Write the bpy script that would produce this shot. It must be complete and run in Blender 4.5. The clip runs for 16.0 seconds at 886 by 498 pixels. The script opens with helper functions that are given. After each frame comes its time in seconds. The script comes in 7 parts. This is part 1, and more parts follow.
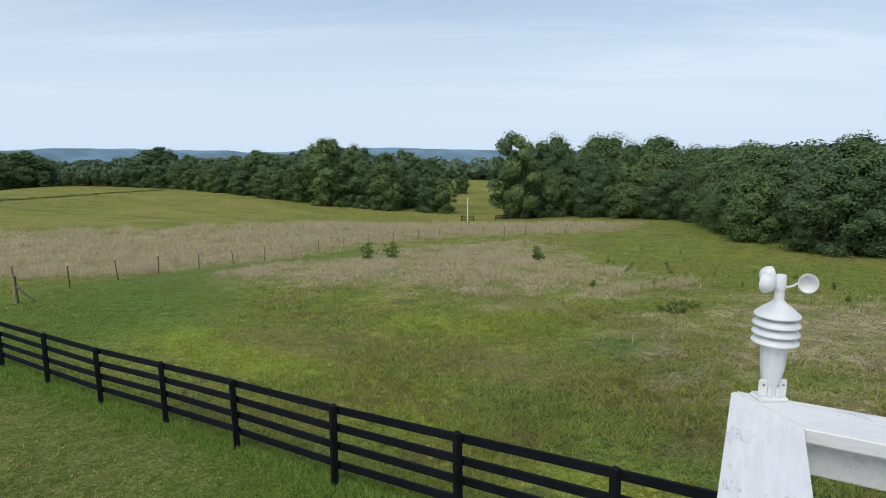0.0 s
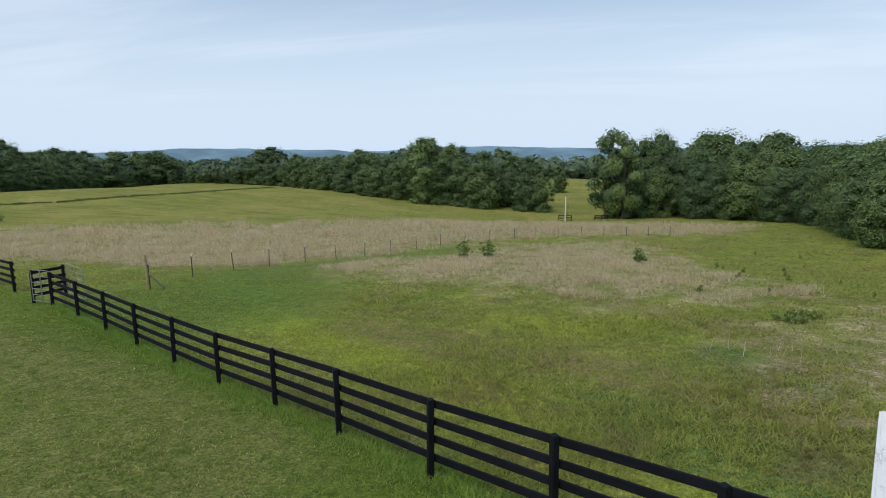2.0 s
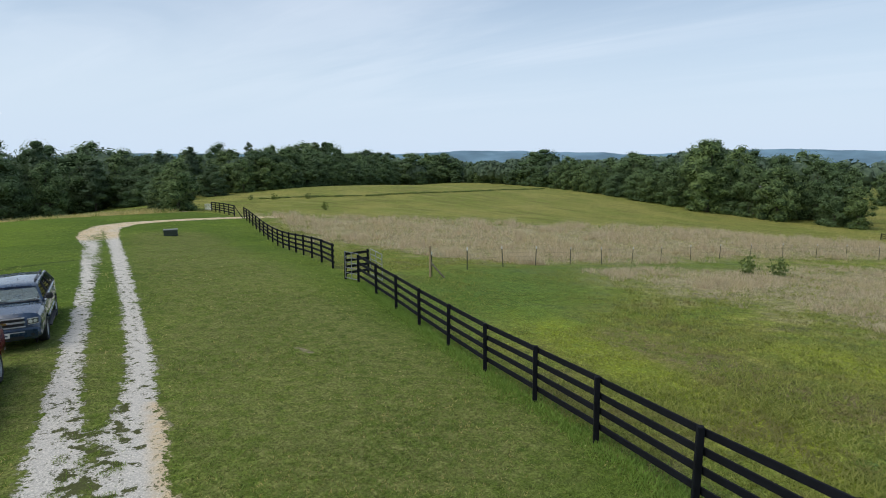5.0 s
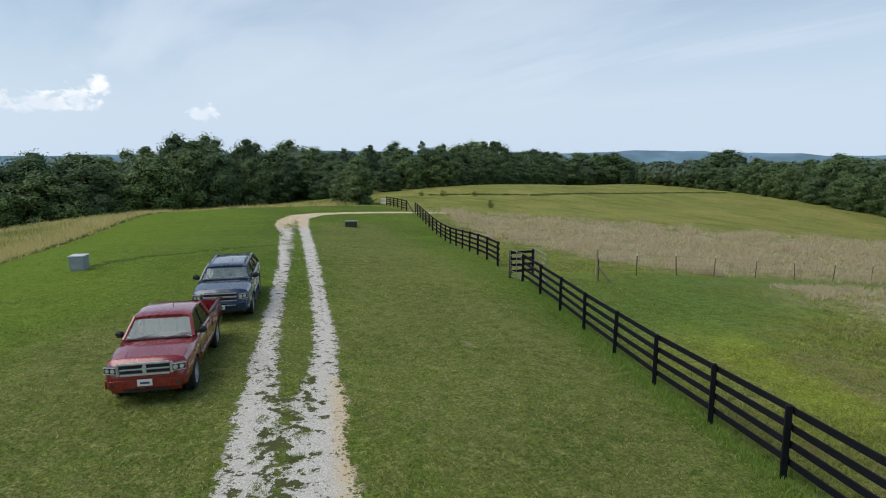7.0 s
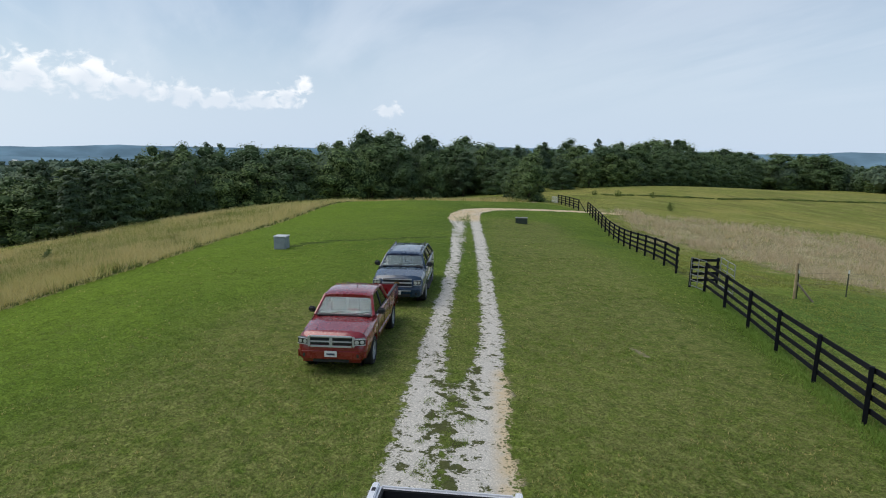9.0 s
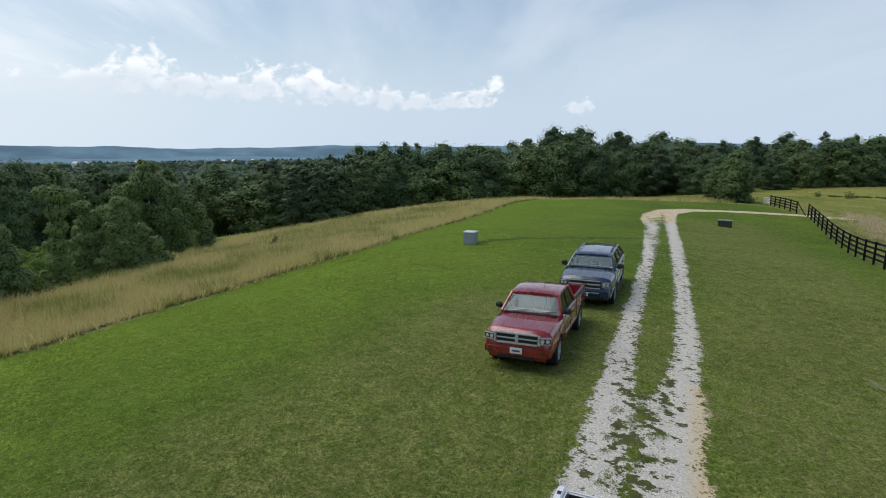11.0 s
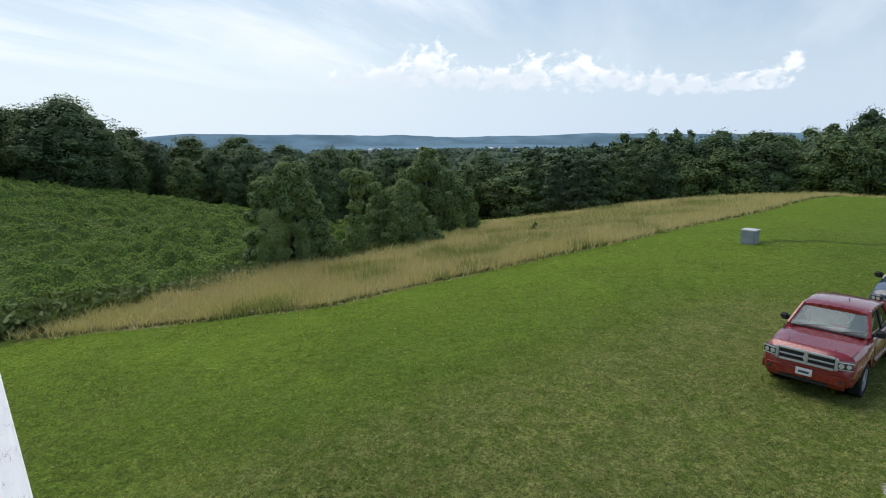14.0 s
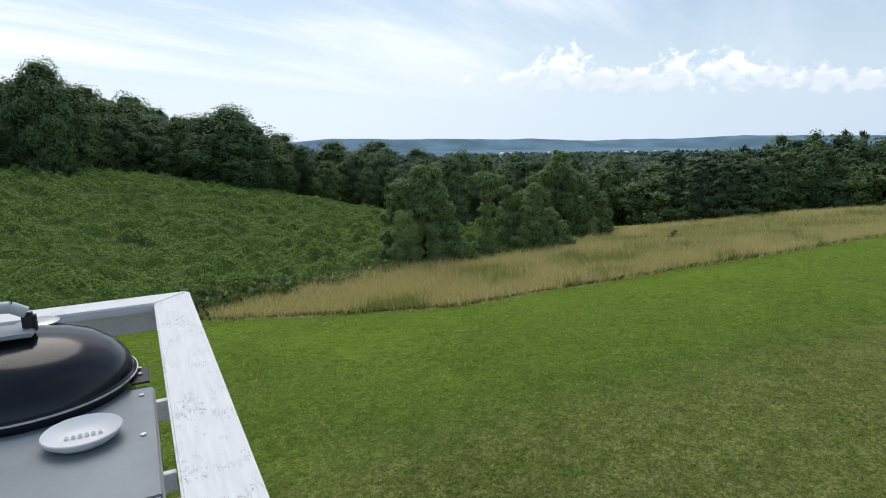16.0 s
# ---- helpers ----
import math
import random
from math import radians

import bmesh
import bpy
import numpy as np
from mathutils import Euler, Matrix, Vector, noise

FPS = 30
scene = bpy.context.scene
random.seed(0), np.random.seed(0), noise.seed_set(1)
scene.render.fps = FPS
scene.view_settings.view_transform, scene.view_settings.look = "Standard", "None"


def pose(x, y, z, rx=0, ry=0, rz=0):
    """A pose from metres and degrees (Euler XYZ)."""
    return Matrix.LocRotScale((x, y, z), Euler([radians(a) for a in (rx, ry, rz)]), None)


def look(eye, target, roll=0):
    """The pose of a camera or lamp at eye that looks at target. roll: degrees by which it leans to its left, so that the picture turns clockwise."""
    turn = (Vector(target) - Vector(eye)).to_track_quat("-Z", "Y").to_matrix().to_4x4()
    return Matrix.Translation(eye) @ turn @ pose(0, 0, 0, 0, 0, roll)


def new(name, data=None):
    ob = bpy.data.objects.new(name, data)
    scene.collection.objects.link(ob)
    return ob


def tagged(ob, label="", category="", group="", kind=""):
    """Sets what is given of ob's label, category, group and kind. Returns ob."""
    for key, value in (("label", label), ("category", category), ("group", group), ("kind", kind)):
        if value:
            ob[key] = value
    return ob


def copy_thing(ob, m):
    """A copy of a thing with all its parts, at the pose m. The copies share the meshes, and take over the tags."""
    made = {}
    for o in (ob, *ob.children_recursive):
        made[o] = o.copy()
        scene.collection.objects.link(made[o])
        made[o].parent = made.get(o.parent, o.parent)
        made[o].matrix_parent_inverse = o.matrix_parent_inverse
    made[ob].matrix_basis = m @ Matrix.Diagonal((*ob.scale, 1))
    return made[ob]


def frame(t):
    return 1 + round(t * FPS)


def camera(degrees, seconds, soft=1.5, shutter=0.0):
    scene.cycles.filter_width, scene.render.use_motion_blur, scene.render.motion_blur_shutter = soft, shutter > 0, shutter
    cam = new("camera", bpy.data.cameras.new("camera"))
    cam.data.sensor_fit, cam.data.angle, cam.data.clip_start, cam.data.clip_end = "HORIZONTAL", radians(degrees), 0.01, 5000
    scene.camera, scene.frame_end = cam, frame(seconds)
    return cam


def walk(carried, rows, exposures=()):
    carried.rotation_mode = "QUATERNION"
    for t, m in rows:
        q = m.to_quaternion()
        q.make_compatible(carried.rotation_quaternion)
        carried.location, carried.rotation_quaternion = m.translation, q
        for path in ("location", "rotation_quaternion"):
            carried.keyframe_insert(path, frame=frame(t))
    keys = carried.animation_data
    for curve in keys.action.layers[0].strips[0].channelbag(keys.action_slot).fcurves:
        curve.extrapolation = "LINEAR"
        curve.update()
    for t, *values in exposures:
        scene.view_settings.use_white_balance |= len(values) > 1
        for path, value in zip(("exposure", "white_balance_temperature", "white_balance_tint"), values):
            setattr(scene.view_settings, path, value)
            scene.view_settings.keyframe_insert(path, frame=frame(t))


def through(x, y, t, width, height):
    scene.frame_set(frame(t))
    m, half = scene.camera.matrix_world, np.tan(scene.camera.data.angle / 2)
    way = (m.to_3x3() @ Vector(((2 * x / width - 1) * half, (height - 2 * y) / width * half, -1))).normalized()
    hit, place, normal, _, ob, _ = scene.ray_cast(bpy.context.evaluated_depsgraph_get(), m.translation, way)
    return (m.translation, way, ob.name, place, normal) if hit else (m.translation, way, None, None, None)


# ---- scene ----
# ---------------------------------------------------------------- camera
cam = camera(74.43, 16.0, 1.0)
PATH = [
    (0, 0.000, 0.000, 5.939, 0.00, -10.07, -0.16),
    (0.5, -0.016, -0.017, 5.953, 1.77, -10.25, -0.47),
    (1, -0.028, -0.017, 5.949, 3.89, -10.23, -0.61),
    (1.5, -0.042, -0.028, 5.948, 6.40, -10.20, -0.49),
    (2, -0.066, -0.042, 5.949, 9.46, -10.16, -0.54),
    (2.5, -0.093, -0.056, 5.958, 12.47, -10.54, -0.29),
    (3, -0.119, -0.071, 5.967, 18.63, -10.52, -1.52),
    (3.5, -0.129, -0.089, 5.969, 22.36, -10.45, -0.58),
    (4, -0.137, -0.096, 5.975, 26.77, -10.39, -0.63),
    (6.5, -0.222, -0.321, 6.031, 47.05, -9.34, 0.19),
    (7, -0.245, -0.360, 6.040, 51.31, -9.71, -0.11),
    (7.5, -0.262, -0.392, 6.041, 55.91, -9.88, 0.03),
    (8, -0.279, -0.419, 6.030, 59.92, -10.05, 0.24),
    (8.5, -0.294, -0.445, 6.021, 63.73, -10.06, 0.53),
    (11, -0.355, -0.599, 6.038, 86.02, -10.42, -0.05),
    (11.5, -0.365, -0.628, 6.031, 90.65, -10.40, -0.48),
    (12, -0.374, -0.653, 6.030, 95.68, -10.41, -0.09),
    (12.5, -0.391, -0.685, 6.034, 99.43, -10.42, -0.02),
    (13, -0.392, -0.718, 6.028, 103.37, -10.60, 0.29),
    (13.5, -0.395, -0.744, 6.021, 107.32, -11.05, -0.36),
    (14, -0.391, -0.764, 6.017, 111.13, -11.44, -0.53),
    (14.5, -0.379, -0.793, 6.013, 114.08, -11.15, -0.45),
    (15, -0.365, -0.826, 6.016, 117.02, -11.08, -0.61),
    (15.5, -0.342, -0.850, 6.008, 120.18, -11.04, -0.49),
    (16, -0.322, -0.870, 5.995, 123.82, -10.92, -0.95),
]
walk(cam, [(t, pose(x, y, z, 90 + pitch, 0, yaw) @ pose(0, 0, 0, 0, 0, roll)) for t, x, y, z, yaw, pitch, roll in PATH],
     [(0.0, 0.12), (3.5, 0.12), (7.0, 0.02), (11.0, -0.06), (13.5, 0.02), (16.0, 0.08)])

# ---------------------------------------------------------------- light
SUN_AZ, SUN_EL = 150.0, 58.0      # degrees, counter-clockwise from +y
sun_way = Vector((-math.sin(radians(SUN_AZ)) * math.cos(radians(SUN_EL)), math.cos(radians(SUN_AZ)) * math.cos(radians(SUN_EL)), math.sin(radians(SUN_EL))))
lamp = bpy.data.lights.new("sun", "SUN")
lamp.energy, lamp.angle, lamp.color = 1.5, radians(46), (1.0, 0.95, 0.87)
sun = new("sun", lamp)
sun.matrix_world = look(sun_way * 60, (0, 0, 0))


class Net:
    """A small helper to write node trees."""

    def __init__(self, tree):
        self.tree, self.links = tree, tree.links
        tree.nodes.clear()

    def add(self, kind, ins=None, **props):
        n = self.tree.nodes.new(kind)
        p = props
        if "operation" in p:
            n.operation = p["operation"]
        if "use_clamp" in p:
            n.use_clamp = p["use_clamp"]
        if "data_type" in p:
            n.data_type = p["data_type"]
        if "blend_type" in p:
            n.blend_type = p["blend_type"]
        if "interpolation_type" in p:
            n.interpolation_type = p["interpolation_type"]
        if "attribute_name" in p:
            n.attribute_name = p["attribute_name"]
        if "feature" in p:
            n.feature = p["feature"]
        if "sky_type" in p:
            n.sky_type = p["sky_type"]
        if "sun_disc" in p:
            n.sun_disc = p["sun_disc"]
        if "sun_elevation" in p:
            n.sun_elevation = p["sun_elevation"]
        if "sun_rotation" in p:
            n.sun_rotation = p["sun_rotation"]
        if "altitude" in p:
            n.altitude = p["altitude"]
        if "air_density" in p:
            n.air_density = p["air_density"]
        if "dust_density" in p:
            n.dust_density = p["dust_density"]
        if "ozone_density" in p:
            n.ozone_density = p["ozone_density"]
        for k, v in (ins or {}).items():
            s = n.inputs[k]
            if isinstance(v, bpy.types.NodeSocket):
                self.links.new(v, s)
            else:
                s.default_value = v
        return n

    def math(self, op, a, b=0.0, c=0.0, clamp=False):
        return self.add("ShaderNodeMath", {0: a, 1: b, 2: c}, operation=op, use_clamp=clamp).outputs[0]

    def mix(self, f, a, b, kind="MIX"):
        n = self.add("ShaderNodeMix", {0: f}, data_type="RGBA", blend_type=kind)
        for i, v in ((6, a), (7, b)):
            if isinstance(v, bpy.types.NodeSocket):
                self.links.new(v, n.inputs[i])
            else:
                n.inputs[i].default_value = (*v, 1) if len(v) == 3 else v
        return n.outputs[2]

    def noise(self, co, scale, detail=4.0, rough=0.55, dist=0.0):
        return self.add("ShaderNodeTexNoise", {"Vector": co, "Scale": scale, "Detail": detail, "Roughness": rough, "Distortion": dist}).outputs[0]

    def ramp(self, f, lo, hi, a=0.0, b=1.0):
        return self.add("ShaderNodeMapRange", {0: f, 1: lo, 2: hi, 3: a, 4: b}, interpolation_type="SMOOTHSTEP").outputs[0]


world = bpy.data.worlds.new("world")
scene.world = world
world.use_nodes = True
W = Net(world.node_tree)
co = W.add("ShaderNodeTexCoord").outputs["Generated"]
sky = W.add("ShaderNodeTexSky", sky_type="NISHITA", sun_disc=False, sun_elevation=radians(SUN_EL), sun_rotation=radians(-SUN_AZ), altitude=150.0, air_density=1.15, dust_density=0.7, ozone_density=2.0).outputs[0]
xyz = W.add("ShaderNodeSeparateXYZ", {0: co})
X, Y, Z = xyz.outputs
up = W.math("MAXIMUM", Z, 0.0)
# high thin cloud, laid on a flat layer far above
layer = W.add("ShaderNodeCombineXYZ", {0: W.math("DIVIDE", X, W.math("ADD", up, 0.12)), 1: W.math("DIVIDE", Y, W.math("ADD", up, 0.12)), 2: 0.0}).outputs[0]
streak = W.add("ShaderNodeMapping", {0: layer, 2: (0, 0, radians(35)), 3: (0.5, 1.5, 1.0)}).outputs[0]
az = W.math("ARCTAN2", W.math("MULTIPLY", X, -1.0), Y)
el = W.math("ARCSINE", Z)
veil = W.ramp(W.noise(streak, 0.50, 6, 0.52, 0.5), 0.42, 0.64)
wisp = W.ramp(W.noise(W.add("ShaderNodeMapping", {0: layer, 2: (0, 0, radians(20)), 3: (0.8, 3.2, 1.0)}).outputs[0], 0.9, 6, 0.6, 0.4), 0.46, 0.72)
sunward = W.math("MULTIPLY", W.ramp(az, 1.3, 2.5), W.ramp(az, 3.1, 2.9))
gap = W.math("MULTIPLY", W.math("MULTIPLY", W.ramp(az, 0.55, 1.0), W.ramp(az, 2.2, 1.8)), W.ramp(Z, 0.04, 0.22))
haze = W.math("MULTIPLY", W.ramp(Z, -0.02, 0.42, 0.95, 0.12), W.math("MULTIPLY_ADD", gap, -0.30, 1.0))
base = W.mix(haze, sky, W.mix(sunward, (5.75, 6.95, 8.5), (7.4, 8.5, 9.5)))
cover = W.math("MULTIPLY_ADD", wisp, W.math("MULTIPLY_ADD", sunward, 0.22, 0.10), W.math("MULTIPLY", veil, W.math("MULTIPLY_ADD", sunward, 0.40, 0.42)))
base = W.mix(W.math("MULTIPLY", W.math("MULTIPLY", W.math("MINIMUM", cover, 1.0), W.ramp(Z, 0.02, 0.19)), W.math("MULTIPLY_ADD", gap, -0.10, 1.0)), base, W.mix(sunward, (7.9, 8.6, 9.6), (10.6, 10.8, 11.0)))
# heaped clouds low over the valley: bearing, height, breadth and depth of each puff in degrees
PUFFS = [(119.5, 4.6, 2.6, 0.9), (115.6, 5.0, 2.8, 1.4), (112.7, 5.8, 2.6, 2.2), (109.2, 4.9, 3.0, 1.5), (105.6, 4.7, 2.4, 1.3), (102.6, 5.2, 2.0, 1.9), (98.6, 5.2, 2.2, 1.9), (95.4, 4.5, 2.4, 1.4), (91.5, 4.1, 2.2, 1.2), (88.4, 3.7, 1.9, 1.0), (85.2, 3.8, 1.9, 1.0), (82.6, 4.3, 1.3, 1.2), (81.0, 5.2, 0.8, 0.9), (73.1, 3.2, 1.3, 0.7)]
heap_co = W.add("ShaderNodeCombineXYZ", {0: W.math("MULTIPLY", az, 38.0), 1: W.math("MULTIPLY", el, 50.0), 2: 0.0}).outputs[0]
lump = W.math("SUBTRACT", W.noise(heap_co, 1.2, 6, 0.54, 0.4), 0.5)
body = -9.0
for pa, pe, ww, hh in PUFFS:
    qa = W.math("MULTIPLY", W.math("SUBTRACT", az, radians(pa)), 1 / radians(ww * 1.25))
    qe = W.math("MULTIPLY", W.math("SUBTRACT", el, radians(pe)), 1 / radians(hh))
    dist = W.math("SQRT", W.math("ADD", W.math("MULTIPLY", qa, qa), W.math("MULTIPLY", qe, qe)))
    one = W.math("SUBTRACT", 1.0, dist)
    body = one if body == -9.0 else W.math("SMOOTH_MAX", body, one, 0.12)
body = W.math("MULTIPLY_ADD", lump, 2.9, body)
rise = W.math("MULTIPLY_ADD", W.math("SUBTRACT", az, radians(98)), -0.040, el)
foot = W.ramp(W.math("MULTIPLY_ADD", lump, 0.02, rise), radians(2.9), radians(3.7))
heap = W.math("MULTIPLY", W.ramp(body, 0.0, 0.75), foot)
lit = W.ramp(W.math("MULTIPLY_ADD", lump, 0.10, W.math("MULTIPLY_ADD", body, -0.030, rise)), radians(2.9), radians(5.3))
heap_col = W.mix(lit, (7.5, 8.2, 9.1), (10.6, 10.7, 10.9))
base = W.mix(W.math("MULTIPLY", heap, 0.84), base, heap_col)
bg = W.add("ShaderNodeBackground", {0: base, 1: 0.105})
W.add("ShaderNodeOutputWorld", {0: bg.outputs[0]})
# ---------------------------------------------------------------- materials
def material(name):
    m = bpy.data.materials.new(name)
    m.use_nodes = True
    n = Net(m.node_tree)
    b = n.add("ShaderNodeBsdfPrincipled")
    n.add("ShaderNodeOutputMaterial", {0: b.outputs[0]})
    n.b, n.m = b, m
    n.pos = n.add("ShaderNodeNewGeometry").outputs["Position"]
    n.obj = n.add("ShaderNodeTexCoord").outputs["Object"]
    return n


def put(n, key, v):
    s = n.b.inputs[key]
    if isinstance(v, bpy.types.NodeSocket):
        n.links.new(v, s)
    else:
        s.default_value = (*v, 1) if isinstance(v, tuple) and len(v) == 3 else v


def bump(n, h, strength=0.3, dist=0.02):
    n.links.new(n.add("ShaderNodeBump", {"Height": h, "Strength": strength, "Distance": dist}).outputs[0], n.b.inputs["Normal"])


def plain(name, col, rough=0.5, metal=0.0, vary=0.15, scale=6.0, grain=0.0, coat=0.0, spec=0.5):
    """A surface with colour and gloss varying at two scales."""
    n = material(name)
    a = n.noise(n.obj, scale, 3)
    f = n.noise(n.obj, scale * 14, 2)
    dark = tuple(c * (1 - vary) for c in col)
    light = tuple(min(1, c * (1 + vary)) for c in col)
    c = n.mix(n.ramp(a, 0.3, 0.7), dark, light)
    c = n.mix(n.math("MULTIPLY", n.ramp(f, 0.45, 0.75), vary * 0.8), c, tuple(x * 0.6 for x in col))
    put(n, "Base Color", c)
    put(n, "Roughness", n.ramp(a, 0.2, 0.8, rough * 0.85, min(1, rough * 1.15)))
    put(n, "Metallic", metal)
    put(n, "Coat Weight", coat)
    put(n, "Specular IOR Level", spec)
    if grain:
        bump(n, f, grain, 0.004)
    return n.m


def leafy(name, dark, light, odd, through=0.3, rough=0.55, spec=0.2, patch=None, blot=0.55, vary=0.4):
    """Leaves or blades: one tint for each island, with some light let through."""
    n = material(name)
    g = n.add("ShaderNodeNewGeometry")
    isl = g.outputs["Random Per Island"]
    c = n.mix(isl, dark, light)
    big = n.noise(n.pos, 0.16, 3)
    c = n.mix(n.ramp(big, 0.42, 0.7, 0.0, 0.6), c, odd)
    if patch:
        c = n.mix(n.ramp(n.noise(n.pos, 0.55, 4, 0.6), 0.50, 0.68, 0.0, 0.7), c, patch)
        c = n.mix(n.ramp(n.noise(n.pos, 1.7, 3), 0.52, 0.7, 0.0, blot), c, tuple(x * 0.55 for x in dark))
    rnd = n.add("ShaderNodeObjectInfo").outputs["Random"]
    c = n.add("ShaderNodeHueSaturation", {"Hue": n.ramp(rnd, 0, 1, 0.5 - 0.020 * vary, 0.5 + 0.022 * vary), "Saturation": n.ramp(rnd, 0, 1, 1 + 0.05 * vary, 1 - 0.18 * vary), "Value": n.ramp(rnd, 1, 0, 1 - 0.24 * vary, 1 + 0.22 * vary), "Color": c}).outputs[0]
    put(n, "Base Color", c)
    put(n, "Roughness", rough)
    put(n, "Specular IOR Level", spec)
    t = n.add("ShaderNodeBsdfTranslucent", {"Color": n.mix(0.5, c, light)})
    s = n.add("ShaderNodeMixShader", {0: through, 1: n.b.outputs[0], 2: t.outputs[0]})
    n.links.new(s.outputs[0], n.tree.nodes["Material Output"].inputs[0])
    return n.m


def attr(n, name):
    return n.add("ShaderNodeAttribute", attribute_name=name).outputs["Fac"]


def ground_material():
    """Turf, pasture, straw-coloured grass, creeper and gravel in one sheet; the sheet carries the distance to each border."""
    n = material("ground")
    p = n.pos
    n1, n2, n3 = n.noise(p, 0.09, 4), n.noise(p, 0.55, 4), n.noise(p, 3.2, 5, 0.65)
    n4, n5 = n.noise(p, 14.0, 4, 0.7), n.noise(p, 45.0, 3, 0.7)
    wob = n.math("SUBTRACT", n2, 0.5)
    wob3 = n.math("SUBTRACT", n3, 0.5)
    # mown lawn
    lawn = n.mix(n.ramp(n1, 0.35, 0.65), (0.106, 0.172, 0.024), (0.166, 0.234, 0.036))
    lawn = n.mix(n.ramp(n2, 0.4, 0.72, 0, 0.6), lawn, (0.160, 0.218, 0.040))
    lawn = n.mix(n.ramp(n3, 0.45, 0.75, 0, 0.35), lawn, (0.070, 0.120, 0.020))
    lawn = n.mix(n.ramp(n4, 0.55, 0.8, 0, 0.5), lawn, (0.180, 0.205, 0.050))
    n6 = n.noise(p, 7.0, 6, 0.78)
    n7 = n.noise(p, 2.6, 6, 0.72, 0.4)
    lawn = n.mix(n.ramp(n6, 0.47, 0.62, 0, 0.75), lawn, (0.050, 0.084, 0.018))
    lawn = n.mix(n.ramp(n7, 0.48, 0.64, 0, 0.6), lawn, (0.070, 0.104, 0.020))
    lawn = n.mix(n.ramp(n.noise(p, 0.22, 4, 0.6, 0.5), 0.48, 0.66, 0, 0.6), lawn, (0.150, 0.216, 0.030))
    lawn = n.mix(n.ramp(n6, 0.45, 0.34, 0, 0.5), lawn, (0.172, 0.238, 0.060))
    lawn = n.mix(n.math("MULTIPLY", attr(n, "edge_band"), n.ramp(n7, 0.36, 0.6, 0.85, 0.5)), lawn, (0.162, 0.246, 0.026))
    # worn turf, coloured lighter to offset the shade round the cars
    worn_lift = n.math("MULTIPLY", n.ramp(attr(n, "worn_lift"), 0.35, 0.8), n.ramp(n3, 0.35, 0.65))
    lawn = n.mix(n.math("MULTIPLY", worn_lift, 0.6), lawn, (0.205, 0.205, 0.074))
    dry = n.math("MULTIPLY", n.ramp(attr(n, "worn_lift"), 0.15, 0.9), n.ramp(n7, 0.36, 0.58))
    lawn = n.mix(n.math("MULTIPLY", dry, 0.62), lawn, (0.172, 0.176, 0.056))
    # pasture
    past = n.mix(n.ramp(n2, 0.3, 0.68), (0.125, 0.182, 0.028), (0.235, 0.245, 0.046))
    past = n.mix(n.ramp(n1, 0.45, 0.7, 0, 0.6), past, (0.225, 0.205, 0.062))
    past = n.mix(n.ramp(n.noise(p, 0.30, 5, 0.65, 0.6), 0.50, 0.66, 0, 0.75), past, (0.150, 0.128, 0.058))
    past = n.mix(n.ramp(n3, 0.5, 0.75, 0, 0.7), past, (0.060, 0.078, 0.026))
    past = n.mix(n.ramp(n6, 0.48, 0.62, 0, 0.7), past, (0.062, 0.072, 0.026))
    past = n.mix(n.ramp(n7, 0.46, 0.36, 0, 0.6), past, (0.195, 0.240, 0.046))
    past = n.mix(n.ramp(n4, 0.55, 0.8, 0, 0.45), past, (0.225, 0.195, 0.105))
    past = n.mix(n.ramp(n.noise(p, 1.15, 5, 0.7, 0.4), 0.50, 0.61, 0, 0.62), past, (0.086, 0.100, 0.034))
    past = n.mix(n.math("MULTIPLY", n.ramp(attr(n, "lush"), 0.2, 0.9), n.ramp(n7, 0.62, 0.42, 0.15, 0.85)), past, (0.215, 0.250, 0.028))
    past = n.mix(n.math("MULTIPLY", n.ramp(attr(n, "clover"), 0.2, 0.9), n.ramp(n3, 0.35, 0.6, 0.3, 0.85)), past, (0.052, 0.098, 0.034))
    past = n.mix(n.math("MULTIPLY", n.ramp(attr(n, "thatch"), 0.2, 0.9), n.ramp(n7, 0.38, 0.58, 0.0, 0.8)), past, (0.150, 0.118, 0.062))
    past = n.add("ShaderNodeVectorMath", {0: past, 3: 1.36}, operation="SCALE").outputs[0]
    # straw
    straw = n.mix(n.ramp(n2, 0.3, 0.7), (0.330, 0.275, 0.155), (0.440, 0.370, 0.235))
    straw = n.mix(n.ramp(n3, 0.45, 0.75, 0, 0.6), straw, (0.170, 0.160, 0.070))
    # far field
    far = n.mix(n.ramp(n1, 0.35, 0.65), (0.200, 0.225, 0.050), (0.285, 0.275, 0.074))
    far = n.mix(n.ramp(n2, 0.5, 0.75, 0, 0.5), far, (0.30, 0.250, 0.095))
    swath = n.noise(n.add("ShaderNodeMapping", {0: p, 2: (0, 0, radians(-32)), 3: (0.10, 0.75, 1.0)}).outputs[0], 1.0, 5, 0.65)
    far = n.mix(n.ramp(swath, 0.50, 0.66, 0, 0.7), far, (0.130, 0.135, 0.044))
    far = n.mix(n.ramp(swath, 0.46, 0.34, 0, 0.6), far, (0.320, 0.300, 0.110))
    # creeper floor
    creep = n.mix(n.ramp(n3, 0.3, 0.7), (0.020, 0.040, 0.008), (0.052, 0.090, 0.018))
    # gravel
    grav = n.mix(n.ramp(n5, 0.3, 0.7), (0.60, 0.555, 0.475), (0.93, 0.875, 0.775))
    vor = n.add("ShaderNodeTexVoronoi", {"Vector": p, "Scale": 26.0})
    grav = n.mix(n.ramp(vor.outputs["Distance"], 0.25, 0.6, 0.0, 0.4), grav, (0.34, 0.32, 0.28))
